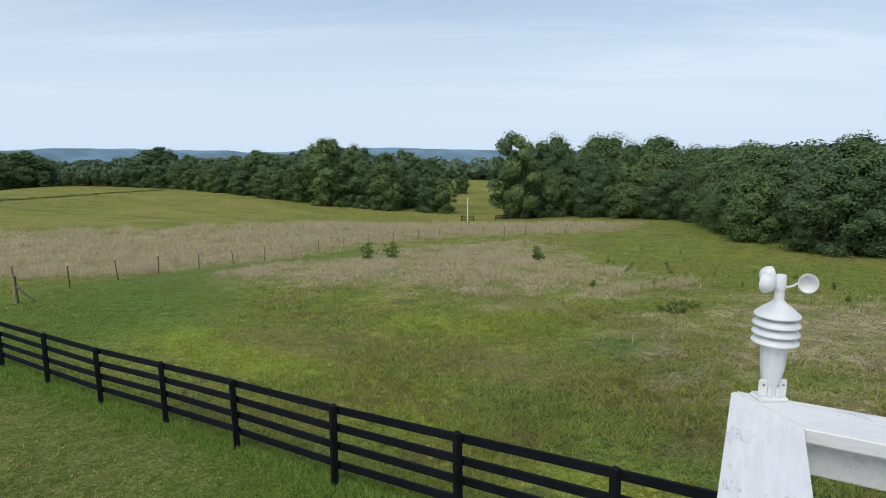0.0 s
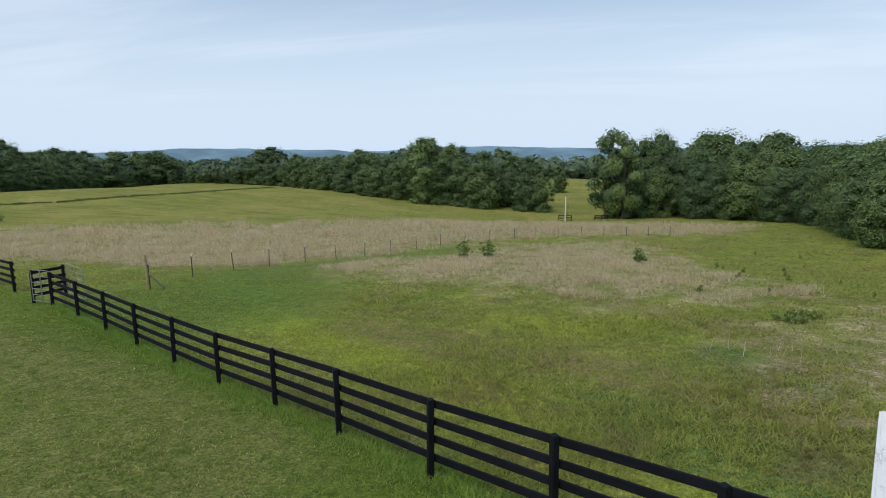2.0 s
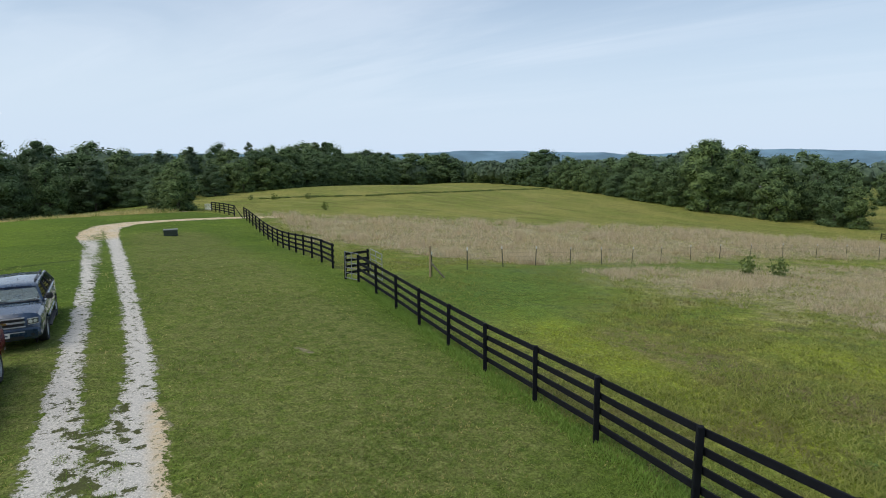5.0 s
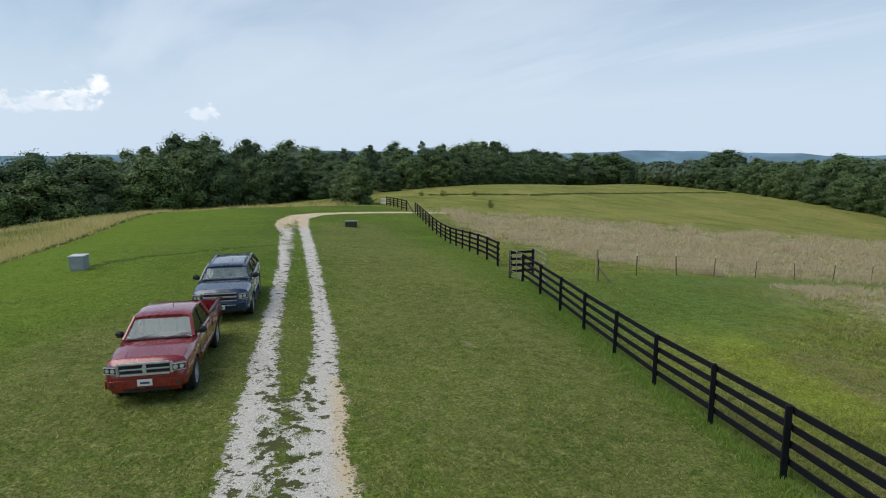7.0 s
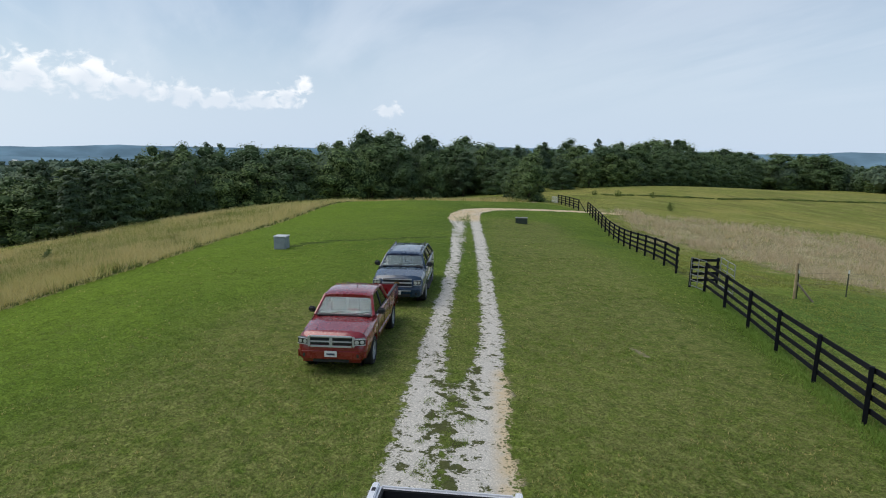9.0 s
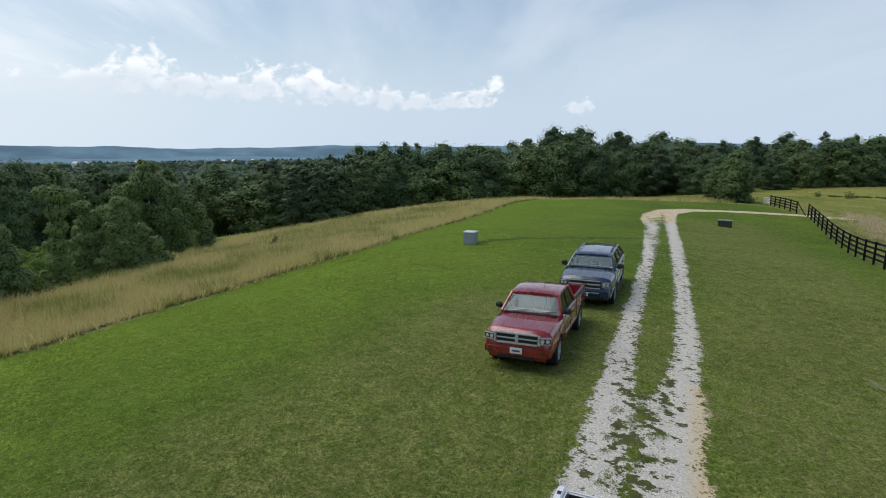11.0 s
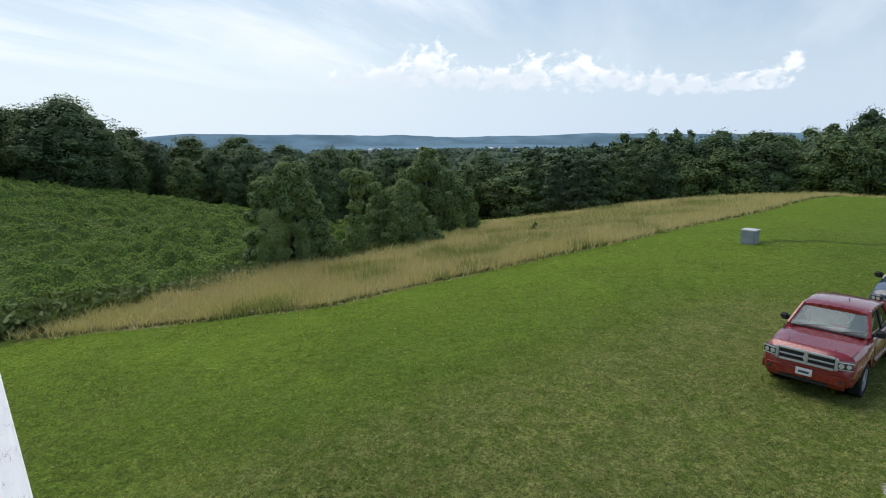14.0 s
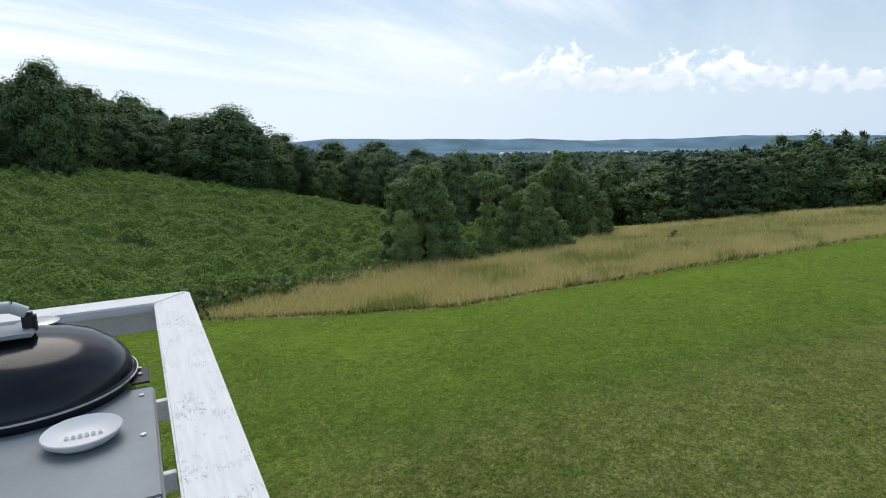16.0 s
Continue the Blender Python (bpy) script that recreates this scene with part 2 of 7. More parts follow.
    grav = n.mix(n.math("MULTIPLY", n.ramp(attr(n, "clay"), 0.2, 0.9), n.ramp(n3, 0.3, 0.6, 0.4, 1.0)), grav, (0.70, 0.545, 0.330))

    def inside(name, wobble, soft=0.25, w3=0.0):
        d = n.math("MULTIPLY_ADD", wob, wobble, attr(n, name))
        d = n.math("MULTIPLY_ADD", wob3, w3, d)
        return n.ramp(d, -soft, soft)

    c = n.mix(inside("d_field", 6.0, 3.0, 2.0), past, far)
    c = n.mix(n.math("MULTIPLY", inside("d_straw", 16.0, 4.0, 5.0), 0.8), c, straw)
    c = n.mix(n.math("MULTIPLY", inside("d_green", 9.0, 3.0, 5.0), 0.75), c, n.mix(n.ramp(n3, 0.35, 0.65), (0.070, 0.145, 0.028), (0.125, 0.205, 0.040)))
    c = n.mix(inside("d_lawn", 0.8, 0.25, 0.5), c, lawn)
    # dark line in the lawn, and the tall grass's shadow painted along its edge
    c = n.mix(n.math("MULTIPLY", n.ramp(n.math("MULTIPLY_ADD", wob3, 0.5, attr(n, "furrow_edge_shade")), 0.35, 0.70), 0.75), c, (0.055, 0.078, 0.022))
    c = n.mix(inside("d_strip", 1.2, 0.3, 1.0), c, straw)
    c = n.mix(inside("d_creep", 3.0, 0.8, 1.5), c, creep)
    c = n.mix(n.math("MULTIPLY", inside("d_clear", 4.0, 1.0), 0.7), c, (0.13, 0.15, 0.045))
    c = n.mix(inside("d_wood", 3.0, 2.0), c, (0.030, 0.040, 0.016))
    # sward: noise scales the colour, light tips and shade between the tufts put into it
    n8 = n.noise(p, 26.0, 3, 0.7)
    grain = n.math("MULTIPLY", n.ramp(n4, 0.32, 0.68, 0.58, 1.42), n.ramp(n7, 0.34, 0.66, 0.74, 1.20))
    grain = n.math("MULTIPLY", grain, n.ramp(n8, 0.32, 0.68, 0.66, 1.34))
    c = n.add("ShaderNodeVectorMath", {0: c, 3: grain}, operation="SCALE").outputs[0]
    g = n.math("MULTIPLY_ADD", wob3, 0.85, attr(n, "d_track"))
    g = n.math("MULTIPLY_ADD", n.math("SUBTRACT", n4, 0.5), 0.62, g)
    g = n.math("MULTIPLY_ADD", wob, 0.25, g)
    tuft = n.math("MULTIPLY_ADD", n.noise(p, 3.4, 5, 0.66), 2.1, n.math("MULTIPLY", attr(n, "d_mid"), -0.36))
    tuft = n.math("MULTIPLY_ADD", wob3, 0.9, tuft)
    gm = n.math("MULTIPLY", n.ramp(g, -0.03, 0.04), n.ramp(tuft, 1.06, 0.97))
    speck = n.ramp(n.math("MULTIPLY_ADD", n4, 0.6, n.math("MULTIPLY", n3, 0.6)), 0.665, 0.70)
    c = n.mix(n.math("MULTIPLY", n.ramp(g, -0.1, 0.1), 0.75), c, (0.080, 0.080, 0.040))
    gm = n.math("MULTIPLY", gm, n.math("SUBTRACT", 1.0, n.math("MULTIPLY", speck, 0.8)))
    c = n.mix(gm, c, grav)
    spot = n.math("MULTIPLY", n.ramp(attr(n, "bare"), 0.45, 0.6), n.ramp(n3, 0.3, 0.5))
    c = n.mix(n.math("MULTIPLY", spot, 0.8), c, (0.30, 0.25, 0.17))
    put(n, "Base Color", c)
    put(n, "Roughness", 0.95)
    put(n, "Specular IOR Level", 0.04)
    h = n.math("ADD", n.math("MULTIPLY", n3, 0.5), n.math("MULTIPLY", n4, 0.35))
    h = n.math("ADD", h, n.math("MULTIPLY", n5, 0.2))
    h = n.math("ADD", n.math("MULTIPLY", h, 0.4), n.math("MULTIPLY", n6, 0.7))
    bump(n, h, 0.9, 0.06)
    return n.m


MAT_GROUND = ground_material()
MAT_LEAF = leafy("broad_leaf", (0.098, 0.160, 0.060), (0.160, 0.234, 0.082), (0.132, 0.208, 0.066), 0.18, vary=1.0)
MAT_PINE = leafy("needle", (0.074, 0.124, 0.056), (0.140, 0.200, 0.084), (0.108, 0.166, 0.068), 0.15, vary=1.0)
MAT_KUDZU = leafy("creeper_leaf", (0.180, 0.256, 0.088), (0.272, 0.360, 0.120), (0.238, 0.328, 0.096), 0.25, vary=0.1)
MAT_CREEP = leafy("creeper_low", (0.170, 0.262, 0.056), (0.240, 0.340, 0.074), (0.275, 0.345, 0.068), 0.2, 0.8, 0.08, vary=0.0)
# far woods: haze is put into the leaf colour, greyer and bluer
MAT_FARLEAF = leafy("hazy_far_leaf", (0.084, 0.128, 0.082), (0.150, 0.205, 0.122), (0.115, 0.170, 0.104), 0.1, 0.8)
MAT_BLADE = leafy("lawn_blade", (0.118, 0.188, 0.028), (0.325, 0.395, 0.090), (0.220, 0.308, 0.046), 0.5, 0.8, 0.1, (0.290, 0.310, 0.100), 0.3)
MAT_WILD = leafy("pasture_blade", (0.150, 0.205, 0.040), (0.430, 0.445, 0.135), (0.300, 0.345, 0.080), 0.5, 0.8, 0.1, (0.250, 0.205, 0.110))
MAT_FRINGE = leafy("fringe_blade", (0.120, 0.220, 0.042), (0.285, 0.410, 0.090), (0.200, 0.320, 0.062), 0.4, 0.8, 0.1)
MAT_STRAW = leafy("straw_blade", (0.430, 0.360, 0.205), (0.740, 0.640, 0.440), (0.520, 0.470, 0.225), 0.5, 0.8, 0.1, (0.440, 0.350, 0.240), 0.3)
MAT_DRY = leafy("golden_blade", (0.435, 0.362, 0.115), (0.785, 0.675, 0.310), (0.535, 0.495, 0.135), 0.5, 0.8, 0.1, (0.500, 0.410, 0.170), 0.15)
MAT_WEED = leafy("weed_leaf", (0.110, 0.165, 0.038), (0.205, 0.260, 0.070), (0.155, 0.205, 0.050), 0.25)
# inside of the crowns: its shade is put into a darker green
MAT_CROWN_SHADE = plain("crown_inner_shade", (0.056, 0.088, 0.036), 0.95, 0, 0.4, 1.5, 0.3, 0.0, 0.1)
MAT_BARK = plain("bark", (0.070, 0.056, 0.042), 0.9, 0, 0.35, 3.0, 0.6)
# wooded ridges: the blue of distance haze is put into the base colour
MAT_HILL = plain("hazy_far_hill", (0.172, 0.272, 0.338), 1.0, 0, 0.22, 0.004, 0, 0, 0.0)
MAT_FENCE = plain("black_board", (0.009, 0.010, 0.014), 0.75, 0, 0.35, 2.0, 0.3, 0.0, 0.15)
MAT_STEEL = plain("galvanised", (0.42, 0.43, 0.44), 0.42, 0.8, 0.15, 5.0)
MAT_POST = plain("grey_wood", (0.24, 0.20, 0.15), 0.9, 0, 0.3, 5.0, 0.5)
MAT_TPOST = plain("green_steel", (0.060, 0.075, 0.045), 0.7, 0.2, 0.3, 4.0)
MAT_TIP = plain("white_tip", (0.75, 0.74, 0.70), 0.6, 0, 0.1, 9.0)
MAT_WIRE = plain("wire", (0.18, 0.17, 0.16), 0.6, 0.6, 0.2, 4.0)


def white_paint():
    """Worn white paint on boards: fine cracks, grey scuffs, a trace of the grain."""
    n = material("worn_white_paint")
    st = n.add("ShaderNodeMapping", {0: n.obj, 3: (1.0, 9.0, 9.0)}).outputs[0]
    gr = n.noise(st, 7.0, 5, 0.6, 0.4)
    lines = n.noise(n.add("ShaderNodeMapping", {0: n.obj, 3: (7.0, 30.0, 30.0)}).outputs[0], 1.6, 4, 0.65, 1.2)
    patch = n.ramp(n.noise(n.obj, 7.0, 4, 0.7, 0.8), 0.50, 0.62)
    crack = n.math("MULTIPLY", n.ramp(n.math("ABSOLUTE", n.math("SUBTRACT", lines, 0.5)), 0.020, 0.0), patch)
    c = n.mix(n.ramp(gr, 0.3, 0.75), (0.78, 0.78, 0.77), (0.88, 0.88, 0.87))
    c = n.mix(n.math("MULTIPLY", crack, 0.75), c, (0.26, 0.25, 0.24))
    fleck = n.ramp(n.noise(st, 26.0, 3, 0.7), 0.68, 0.74)
    c = n.mix(n.math("MULTIPLY", fleck, 0.5), c, (0.36, 0.34, 0.31))
    put(n, "Base Color", c)
    put(n, "Roughness", 0.55)
    bump(n, n.math("SUBTRACT", n.math("MULTIPLY", gr, 0.6), crack), 0.35, 0.004)
    return n.m


MAT_WHITE = white_paint()
MAT_SIDING = plain("white_siding", (0.74, 0.74, 0.72), 0.6, 0, 0.05, 1.0)
# ---------------------------------------------------------------- the lie of the land
# Rounded swells on rings round the house: radius, breadth, heights above the valley floor.
SWELLS = [
    (0, 9, [2.61]),
    (12, 9, [1.95, 2.04, 2.82, 1.66, 2.84, 2.88]),
    (28, 14, [3.56, 3.91, 4.28, 2.62, 2.11, 5.28, 2.33, 3.82, 3.89, 4.22]),
    (60, 26, [3.07, 3.78, 0.69, 7.84, 3.74, 0.39, 5.58, 5.47, 2.31, 3.54, 3.84, 5.72, 1.06, 3.3]),
    (120, 52, [-1.78, 8.96, 4.74, 3.76, -4.38, 11.08, 9.51, 3.04, 4.86, 5.68, 5.08, 4.23, 7.04, 1.76]),
    (260, 120, [8.44, 11.48, 2.81, 3.78, 5.02, 4.47, 4.7, 4.7, 4.91, 4.61, 5.13, 2.8]),
]


def land(x, y):
    """Height of the ground; takes numbers or arrays."""
    x, y = np.asarray(x, float), np.asarray(y, float)
    z = np.full(x.shape, -26.0)
    for r, s, hs in SWELLS:
        for k, h in enumerate(hs):
            a = 2 * math.pi * (k + 0.5 * (r in (28, 120))) / len(hs)
            z = z + h * np.exp(-((x + math.sin(a) * r) ** 2 + (y - math.cos(a) * r) ** 2) / (2 * s * s))
    d = np.clip((np.hypot(x, y) - 420) / 2000, 0, 1)
    return z - 46 * d * d * (3 - 2 * d)


def height(x, y):
    return float(land(x, y))


def side(px, py, poly):
    """Signed distance to a closed outline, plus inside."""
    px, py = np.asarray(px, float), np.asarray(py, float)
    d, ins = np.full(px.shape, 1e9), np.zeros(px.shape, bool)
    for (x0, y0), (x1, y1) in zip(poly, poly[1:] + poly[:1]):
        ex, ey = x1 - x0, y1 - y0
        t = np.clip(((px - x0) * ex + (py - y0) * ey) / (ex * ex + ey * ey), 0, 1)
        d = np.minimum(d, np.hypot(px - x0 - t * ex, py - y0 - t * ey))
        if y0 != y1:
            ins ^= ((y0 > py) != (y1 > py)) & (px < ex * (py - y0) / ey + x0)
    return np.where(ins, d, -d)


def off_line(px, py, line):
    px, py = np.asarray(px, float), np.asarray(py, float)
    d = np.full(px.shape, 1e9)
    for (x0, y0), (x1, y1) in zip(line, line[1:]):
        ex, ey = x1 - x0, y1 - y0
        t = np.clip(((px - x0) * ex + (py - y0) * ey) / (ex * ex + ey * ey), 0, 1)
        d = np.minimum(d, np.hypot(px - x0 - t * ex, py - y0 - t * ey))
    return d


LAWN = [(30, -26), (-12.6, -20.6), (-16.2, -16.6), (-19.0, -12.6), (-22.8, -10.1), (-27, -7.0), (-33, -2.3), (-44, 2.4), (-51.8, 6.3), (-60.2, 10.4), (-75, 18),
        (-75.5, 29), (-75, 38), (-72, 43.6), (-58.9, 41), (-56, 40.4), (-22.2, 21.1), (-18.4, 19.0), (0.3, 6.9), (14, -2), (30, -10)]
STRIP = [(-12.6, -20.7), (-17.4, -21.3), (-21.2, -21.4), (-25.2, -21), (-29.2, -17.8), (-38, -16.2), (-55, -17.5), (-62, -8), (-72, 4), (-90, 20), (-98, 30), (-98, 44), (-88, 50),
         (-73, 44.0), (-75, 38), (-75.5, 29), (-75, 18), (-60.2, 10.4), (-51.8, 6.3), (-44, 2.4), (-33, -2.3), (-27, -7.0), (-22.8, -10.1), (-19.0, -12.6), (-16.2, -16.6)]
CREEP = [(20, -30), (-8, -21.5), (-12.6, -20.9), (-17.4, -21.5), (-25.2, -21.4), (-29.4, -18.8), (-38, -17.8), (-48, -19.5), (-60, -40), (-64, -56), (-56, -66), (-40, -72), (-22, -72), (0, -72), (20, -60)]
STRAW_A = [(-62, 45.5), (-48.5, 41), (-37, 36), (-29, 36.5), (-22, 33), (-19, 34), (-16.8, 39.7), (-12.6, 46.5), (-7.4, 56.5), (0, 63.5), (10, 68), (22, 73), (30, 90), (22, 100), (1.8, 98), (-17.5, 88), (-26.6, 70.8), (-35.7, 62.5), (-45.4, 58), (-54, 49.5)]
STRAW_B = [(-13.2, 31.3), (-7.4, 28), (-2.3, 27), (2.8, 23.6), (7.4, 23), (10, 27), (10, 36), (10, 50), (8, 60), (0, 57), (-6, 50), (-11, 42.5), (-15, 36)]
STRAW_C = [(6.9, 14.6), (7.3, 11.4), (10, 10), (15, 15), (16, 22), (11, 21), (8, 18)]
FIELD = [(-90, 52), (-70, 48), (-54, 52), (-45, 60), (-35, 65), (-26, 74), (-17, 92), (2, 101), (22, 103), (35, 120), (60, 400), (-300, 400), (-300, 150)]
CLEAR = [(-66, -16), (-95, -19), (-95, -30), (-70, -27)]
TRACK_L = [(-5.5, 0.95), (-8.14, 2.15), (-9.56, 2.89), (-11.48, 3.74), (-13.12, 4.47), (-15.26, 5.43), (-17.99, 6.76), (-21.56, 8.5), (-26.84, 11.06), (-42.98, 18.15), (-48.1, 20.0), (-52.0, 22.0), (-54.6, 24.6)]
TRACK_R = [(-5.5, 2.15), (-7.59, 3.16), (-9.06, 3.83), (-10.9, 4.8), (-12.54, 5.75), (-14.56, 6.89), (-17.34, 8.17), (-21.0, 9.86), (-26.46, 12.34), (-43.3, 19.9), (-48.5, 22.2), (-52.4, 24.0), (-55.2, 26.6)]
TRACK_E = [(-54.2, 24.2), (-55.6, 26.5), (-56.6, 29.7), (-57.2, 34.7), (-57.4, 40.5), (-56, 46)]


FURROW = [(-31.6, 3.6), (-32.1, 4.4), (-32.5, 6.4), (-32.3, 8.2), (-33.0, 13.2)]
GREEN = [(-18.2, 19.4), (-18.4, 29), (-16.4, 36), (-13.5, 43), (-8.2, 53), (-6.2, 52), (-11.2, 42), (-13.6, 34), (-12.2, 29.5), (-9, 25), (-8.5, 19), (-11.8, 15.2)]
# how far off the closed woods begin, by bearing
EDGE = [(-60, 70), (-45, 75), (-30, 95), (-20, 122), (-9, 138), (-8, 330), (2.5, 330), (3, 148), (12, 152), (25, 180), (35, 240), (45, 215), (52, 160), (60, 140), (75, 135), (90, 122), (98, 108), (104, 125), (115, 105), (128, 105), (140, 108), (165, 100), (180, 100)]
EB, ER = [e[0] for e in EDGE], [e[1] for e in EDGE]


def off_tracks(x, y):
    """How far inside the gravel a place is."""
    r = np.hypot(x, y)
    half = np.interp(r, [7, 10, 12, 14, 17, 25, 40, 50, 60], [0.46, 0.44, 0.47, 0.36, 0.29, 0.27, 0.34, 0.45, 0.7])
    g = np.maximum(half - off_line(x, y, TRACK_L), half + np.interp(r, [7, 12, 14], [0.10, 0.12, 0.02]) - off_line(x, y, TRACK_R))
    return np.maximum(g, 0.9 - off_line(x, y, TRACK_E))


def sheet(name, verts, faces, mat, smooth=True):
    me = bpy.data.meshes.new(name)
    me.from_pydata(verts, [], faces)
    if smooth:
        me.polygons.foreach_set("use_smooth", [True] * len(me.polygons))
    me.materials.append(mat)
    me.update()
    return me


def fast_mesh(name, verts, size, mat):
    """A mesh of loose faces, each of size corners, from an array of corner places."""
    me = bpy.data.meshes.new(name)
    n = len(verts)
    me.vertices.add(n)
    me.vertices.foreach_set("co", np.ascontiguousarray(verts, dtype=np.float32).ravel())
    me.loops.add(n)
    me.loops.foreach_set("vertex_index", np.arange(n, dtype=np.int32))
    me.polygons.add(n // size)
    me.polygons.foreach_set("loop_start", np.arange(0, n, size, dtype=np.int32))
    me.materials.append(mat)
    me.update(calc_edges=True)
    return me


def build_ground():
    radii = [0.0]
    r = 1.0
    while r < 4600:
        radii.append(r)
        r *= 1.0 + (0.019 if r < 110 else 0.035)
    n = 420
    ang = np.arange(n) * 2 * math.pi / n
    R, A = np.meshgrid(np.array(radii[1:]), ang, indexing="ij")
    x, y = np.concatenate([[0], (R * np.cos(A)).ravel()]), np.concatenate([[0], (R * np.sin(A)).ravel()])
    z = land(x, y)
    rr = np.hypot(x, y)
    rough = np.array([noise.noise(Vector((a * 0.35, b * 0.35, 0))) for a, b in zip(x[: n * 240], y[: n * 240])])
    z[: len(rough)] += 0.05 * rough * np.clip(rr[: len(rough)] / 30, 0, 1)
    faces = [(0, 1 + k, 1 + (k + 1) % n) for k in range(n)]
    for i in range(len(radii) - 2):
        a, b = 1 + i * n, 1 + (i + 1) * n
        faces += [(a + k, b + k, b + (k + 1) % n, a + (k + 1) % n) for k in range(n)]
    me = sheet("ground", np.stack([x, y, z], 1).tolist(), faces, MAT_GROUND)
    spots = [(-12.6, 10.5, 0.55, 0.16)]
    bare = np.zeros(x.shape)
    for sx, sy, a, b in spots:
        bare = np.maximum(bare, np.exp(-(((x - sx) / a) ** 2 + ((y - sy) / b) ** 2)))
    # dry worn bands; the colour here is raised against the cars' shade
    worn_lift = np.exp(-((off_line(x, y, [(-7, 8), (-16, 12), (-30, 18), (-46, 26)]) / 4.2) ** 2)) + np.exp(-((off_line(x, y, [(-5, -4), (-12, 0), (-18, 3)]) / 4.5) ** 2))
    furrow_edge_shade = np.exp(-((off_line(x, y, FURROW) / 0.42) ** 2))
    # shadow line at the foot of the tall strip, put into the ground colour
    furrow_edge_shade = np.maximum(furrow_edge_shade, 0.45 * np.exp(-((off_line(x, y, [(a - 0.1, b - 0.25) for a, b in LAWN[1:11]]) / 0.42) ** 2)))

    def band(line, wide):
        return np.exp(-((off_line(x, y, line) / wide) ** 2))

    # lawn turns brighter yellow-green towards the tall grass
    edge_band = np.clip(1.25 - off_line(x, y, LAWN[1:11]) / 11.0, 0, 1)
    lush = np.maximum(band([(-10, 19.2), (-2.4, 13.2), (0.6, 10.6), (3.0, 8.0)], 1.3), band([(-1, 19.5), (1.2, 18), (3.3, 19.7), (5.5, 23)], 1.5))
    clover = np.maximum(band([(1.3, 11.2), (2.2, 9.6), (3.4, 8.8), (6, 7)], 1.5), band([(4.6, 15.5), (5.6, 13)], 1.2))
    thatch = np.maximum(band([(-6, 18.2), (-1.2, 15.2), (2.5, 13.4), (5, 11)], 1.5), band([(2, 24), (6, 19), (7.2, 14)], 1.4))
    edge = np.interp(np.degrees(np.arctan2(-x, y)), EB, ER)
    fields = {
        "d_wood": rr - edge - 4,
        "d_lawn": side(x, y, LAWN), "d_green": side(x, y, GREEN), "furrow_edge_shade": furrow_edge_shade, "d_strip": side(x, y, STRIP), "d_creep": side(x, y, CREEP), "d_field": side(x, y, FIELD), "d_clear": side(x, y, CLEAR),
        "d_straw": np.maximum(np.maximum(side(x, y, STRAW_A), side(x, y, STRAW_B)), side(x, y, STRAW_C)),
        "d_track": off_tracks(x, y), "d_mid": off_line(x, y, [(-5.5, 1.5), (-7.9, 2.6), (-9.35, 3.3), (-11.2, 4.25), (-12.85, 5.1), (-14.9, 6.15), (-17.7, 7.45), (-21.3, 9.2), (-26.6, 11.7)]), "bare": bare, "worn_lift": worn_lift, "lush": lush, "edge_band": edge_band, "clover": clover, "thatch": thatch,
        "clay": np.exp(-((off_line(x, y, TRACK_E + TRACK_L[-3:]) / 2.2) ** 2)) + 0.8 * np.exp(-((off_line(x, y, [(-7.0, 3.45), (-8.7, 4.25), (-10.5, 5.15), (-12.0, 5.9)]) / 0.36) ** 2)),
    }
    for k, v in fields.items():
        me.attributes.new(k, "FLOAT", "POINT").data.foreach_set("value", np.clip(v, -60, 60).astype(np.float32))
    return tagged(new("ground", me), "rolling ground of mown lawn, pasture and gravel tracks", "ground", kind="structure")


ground = build_ground()


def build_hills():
    """Low ridges beyond the valley, distance haze put into their blue colour."""
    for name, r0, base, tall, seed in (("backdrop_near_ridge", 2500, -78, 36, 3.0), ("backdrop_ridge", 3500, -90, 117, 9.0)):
        n, verts, faces = 300, [], []
        for k in range(n + 1):
            a = radians(-70 + 250 * k / n)
            f = 0.64 + 0.26 * noise.fractal(Vector((a * 2.4, seed, 0)), 1.0, 2.0, 3) + 0.05 * noise.noise(Vector((a * 30, seed, 0))) + 0.03 * noise.noise(Vector((a * 120, seed, 3)))
            for j, (dr, h) in enumerate(((-420, 0), (-240, 0.35), (-90, 0.82), (0, 1.0), (150, 0.9), (500, 0))):
                r = r0 + dr
                verts.append((-math.sin(a) * r, math.cos(a) * r, base + tall * max(0.15, f) * h))
        for k in range(n):
            for j in range(5):
                a = k * 6 + j
                faces.append((a, a + 6, a + 7, a + 1))
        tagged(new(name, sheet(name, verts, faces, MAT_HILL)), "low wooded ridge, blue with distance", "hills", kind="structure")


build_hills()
# ---------------------------------------------------------------- trees
rng = np.random.RandomState(7)


def part(name, bm, mat, parent, label=""):
    """Links a bmesh (or a mesh) as one mesh object under a thing or a part."""
    if isinstance(bm, bmesh.types.BMesh):
        me = bpy.data.meshes.new(name)
        bm.to_mesh(me)
        bm.free()
        me.materials.append(mat)
    else:
        me = bm
    ob = new(name, me)
    ob.parent = parent
    return tagged(ob, label)


def unit(v):
    return v / np.maximum(np.linalg.norm(v, axis=1, keepdims=True), 1e-9)


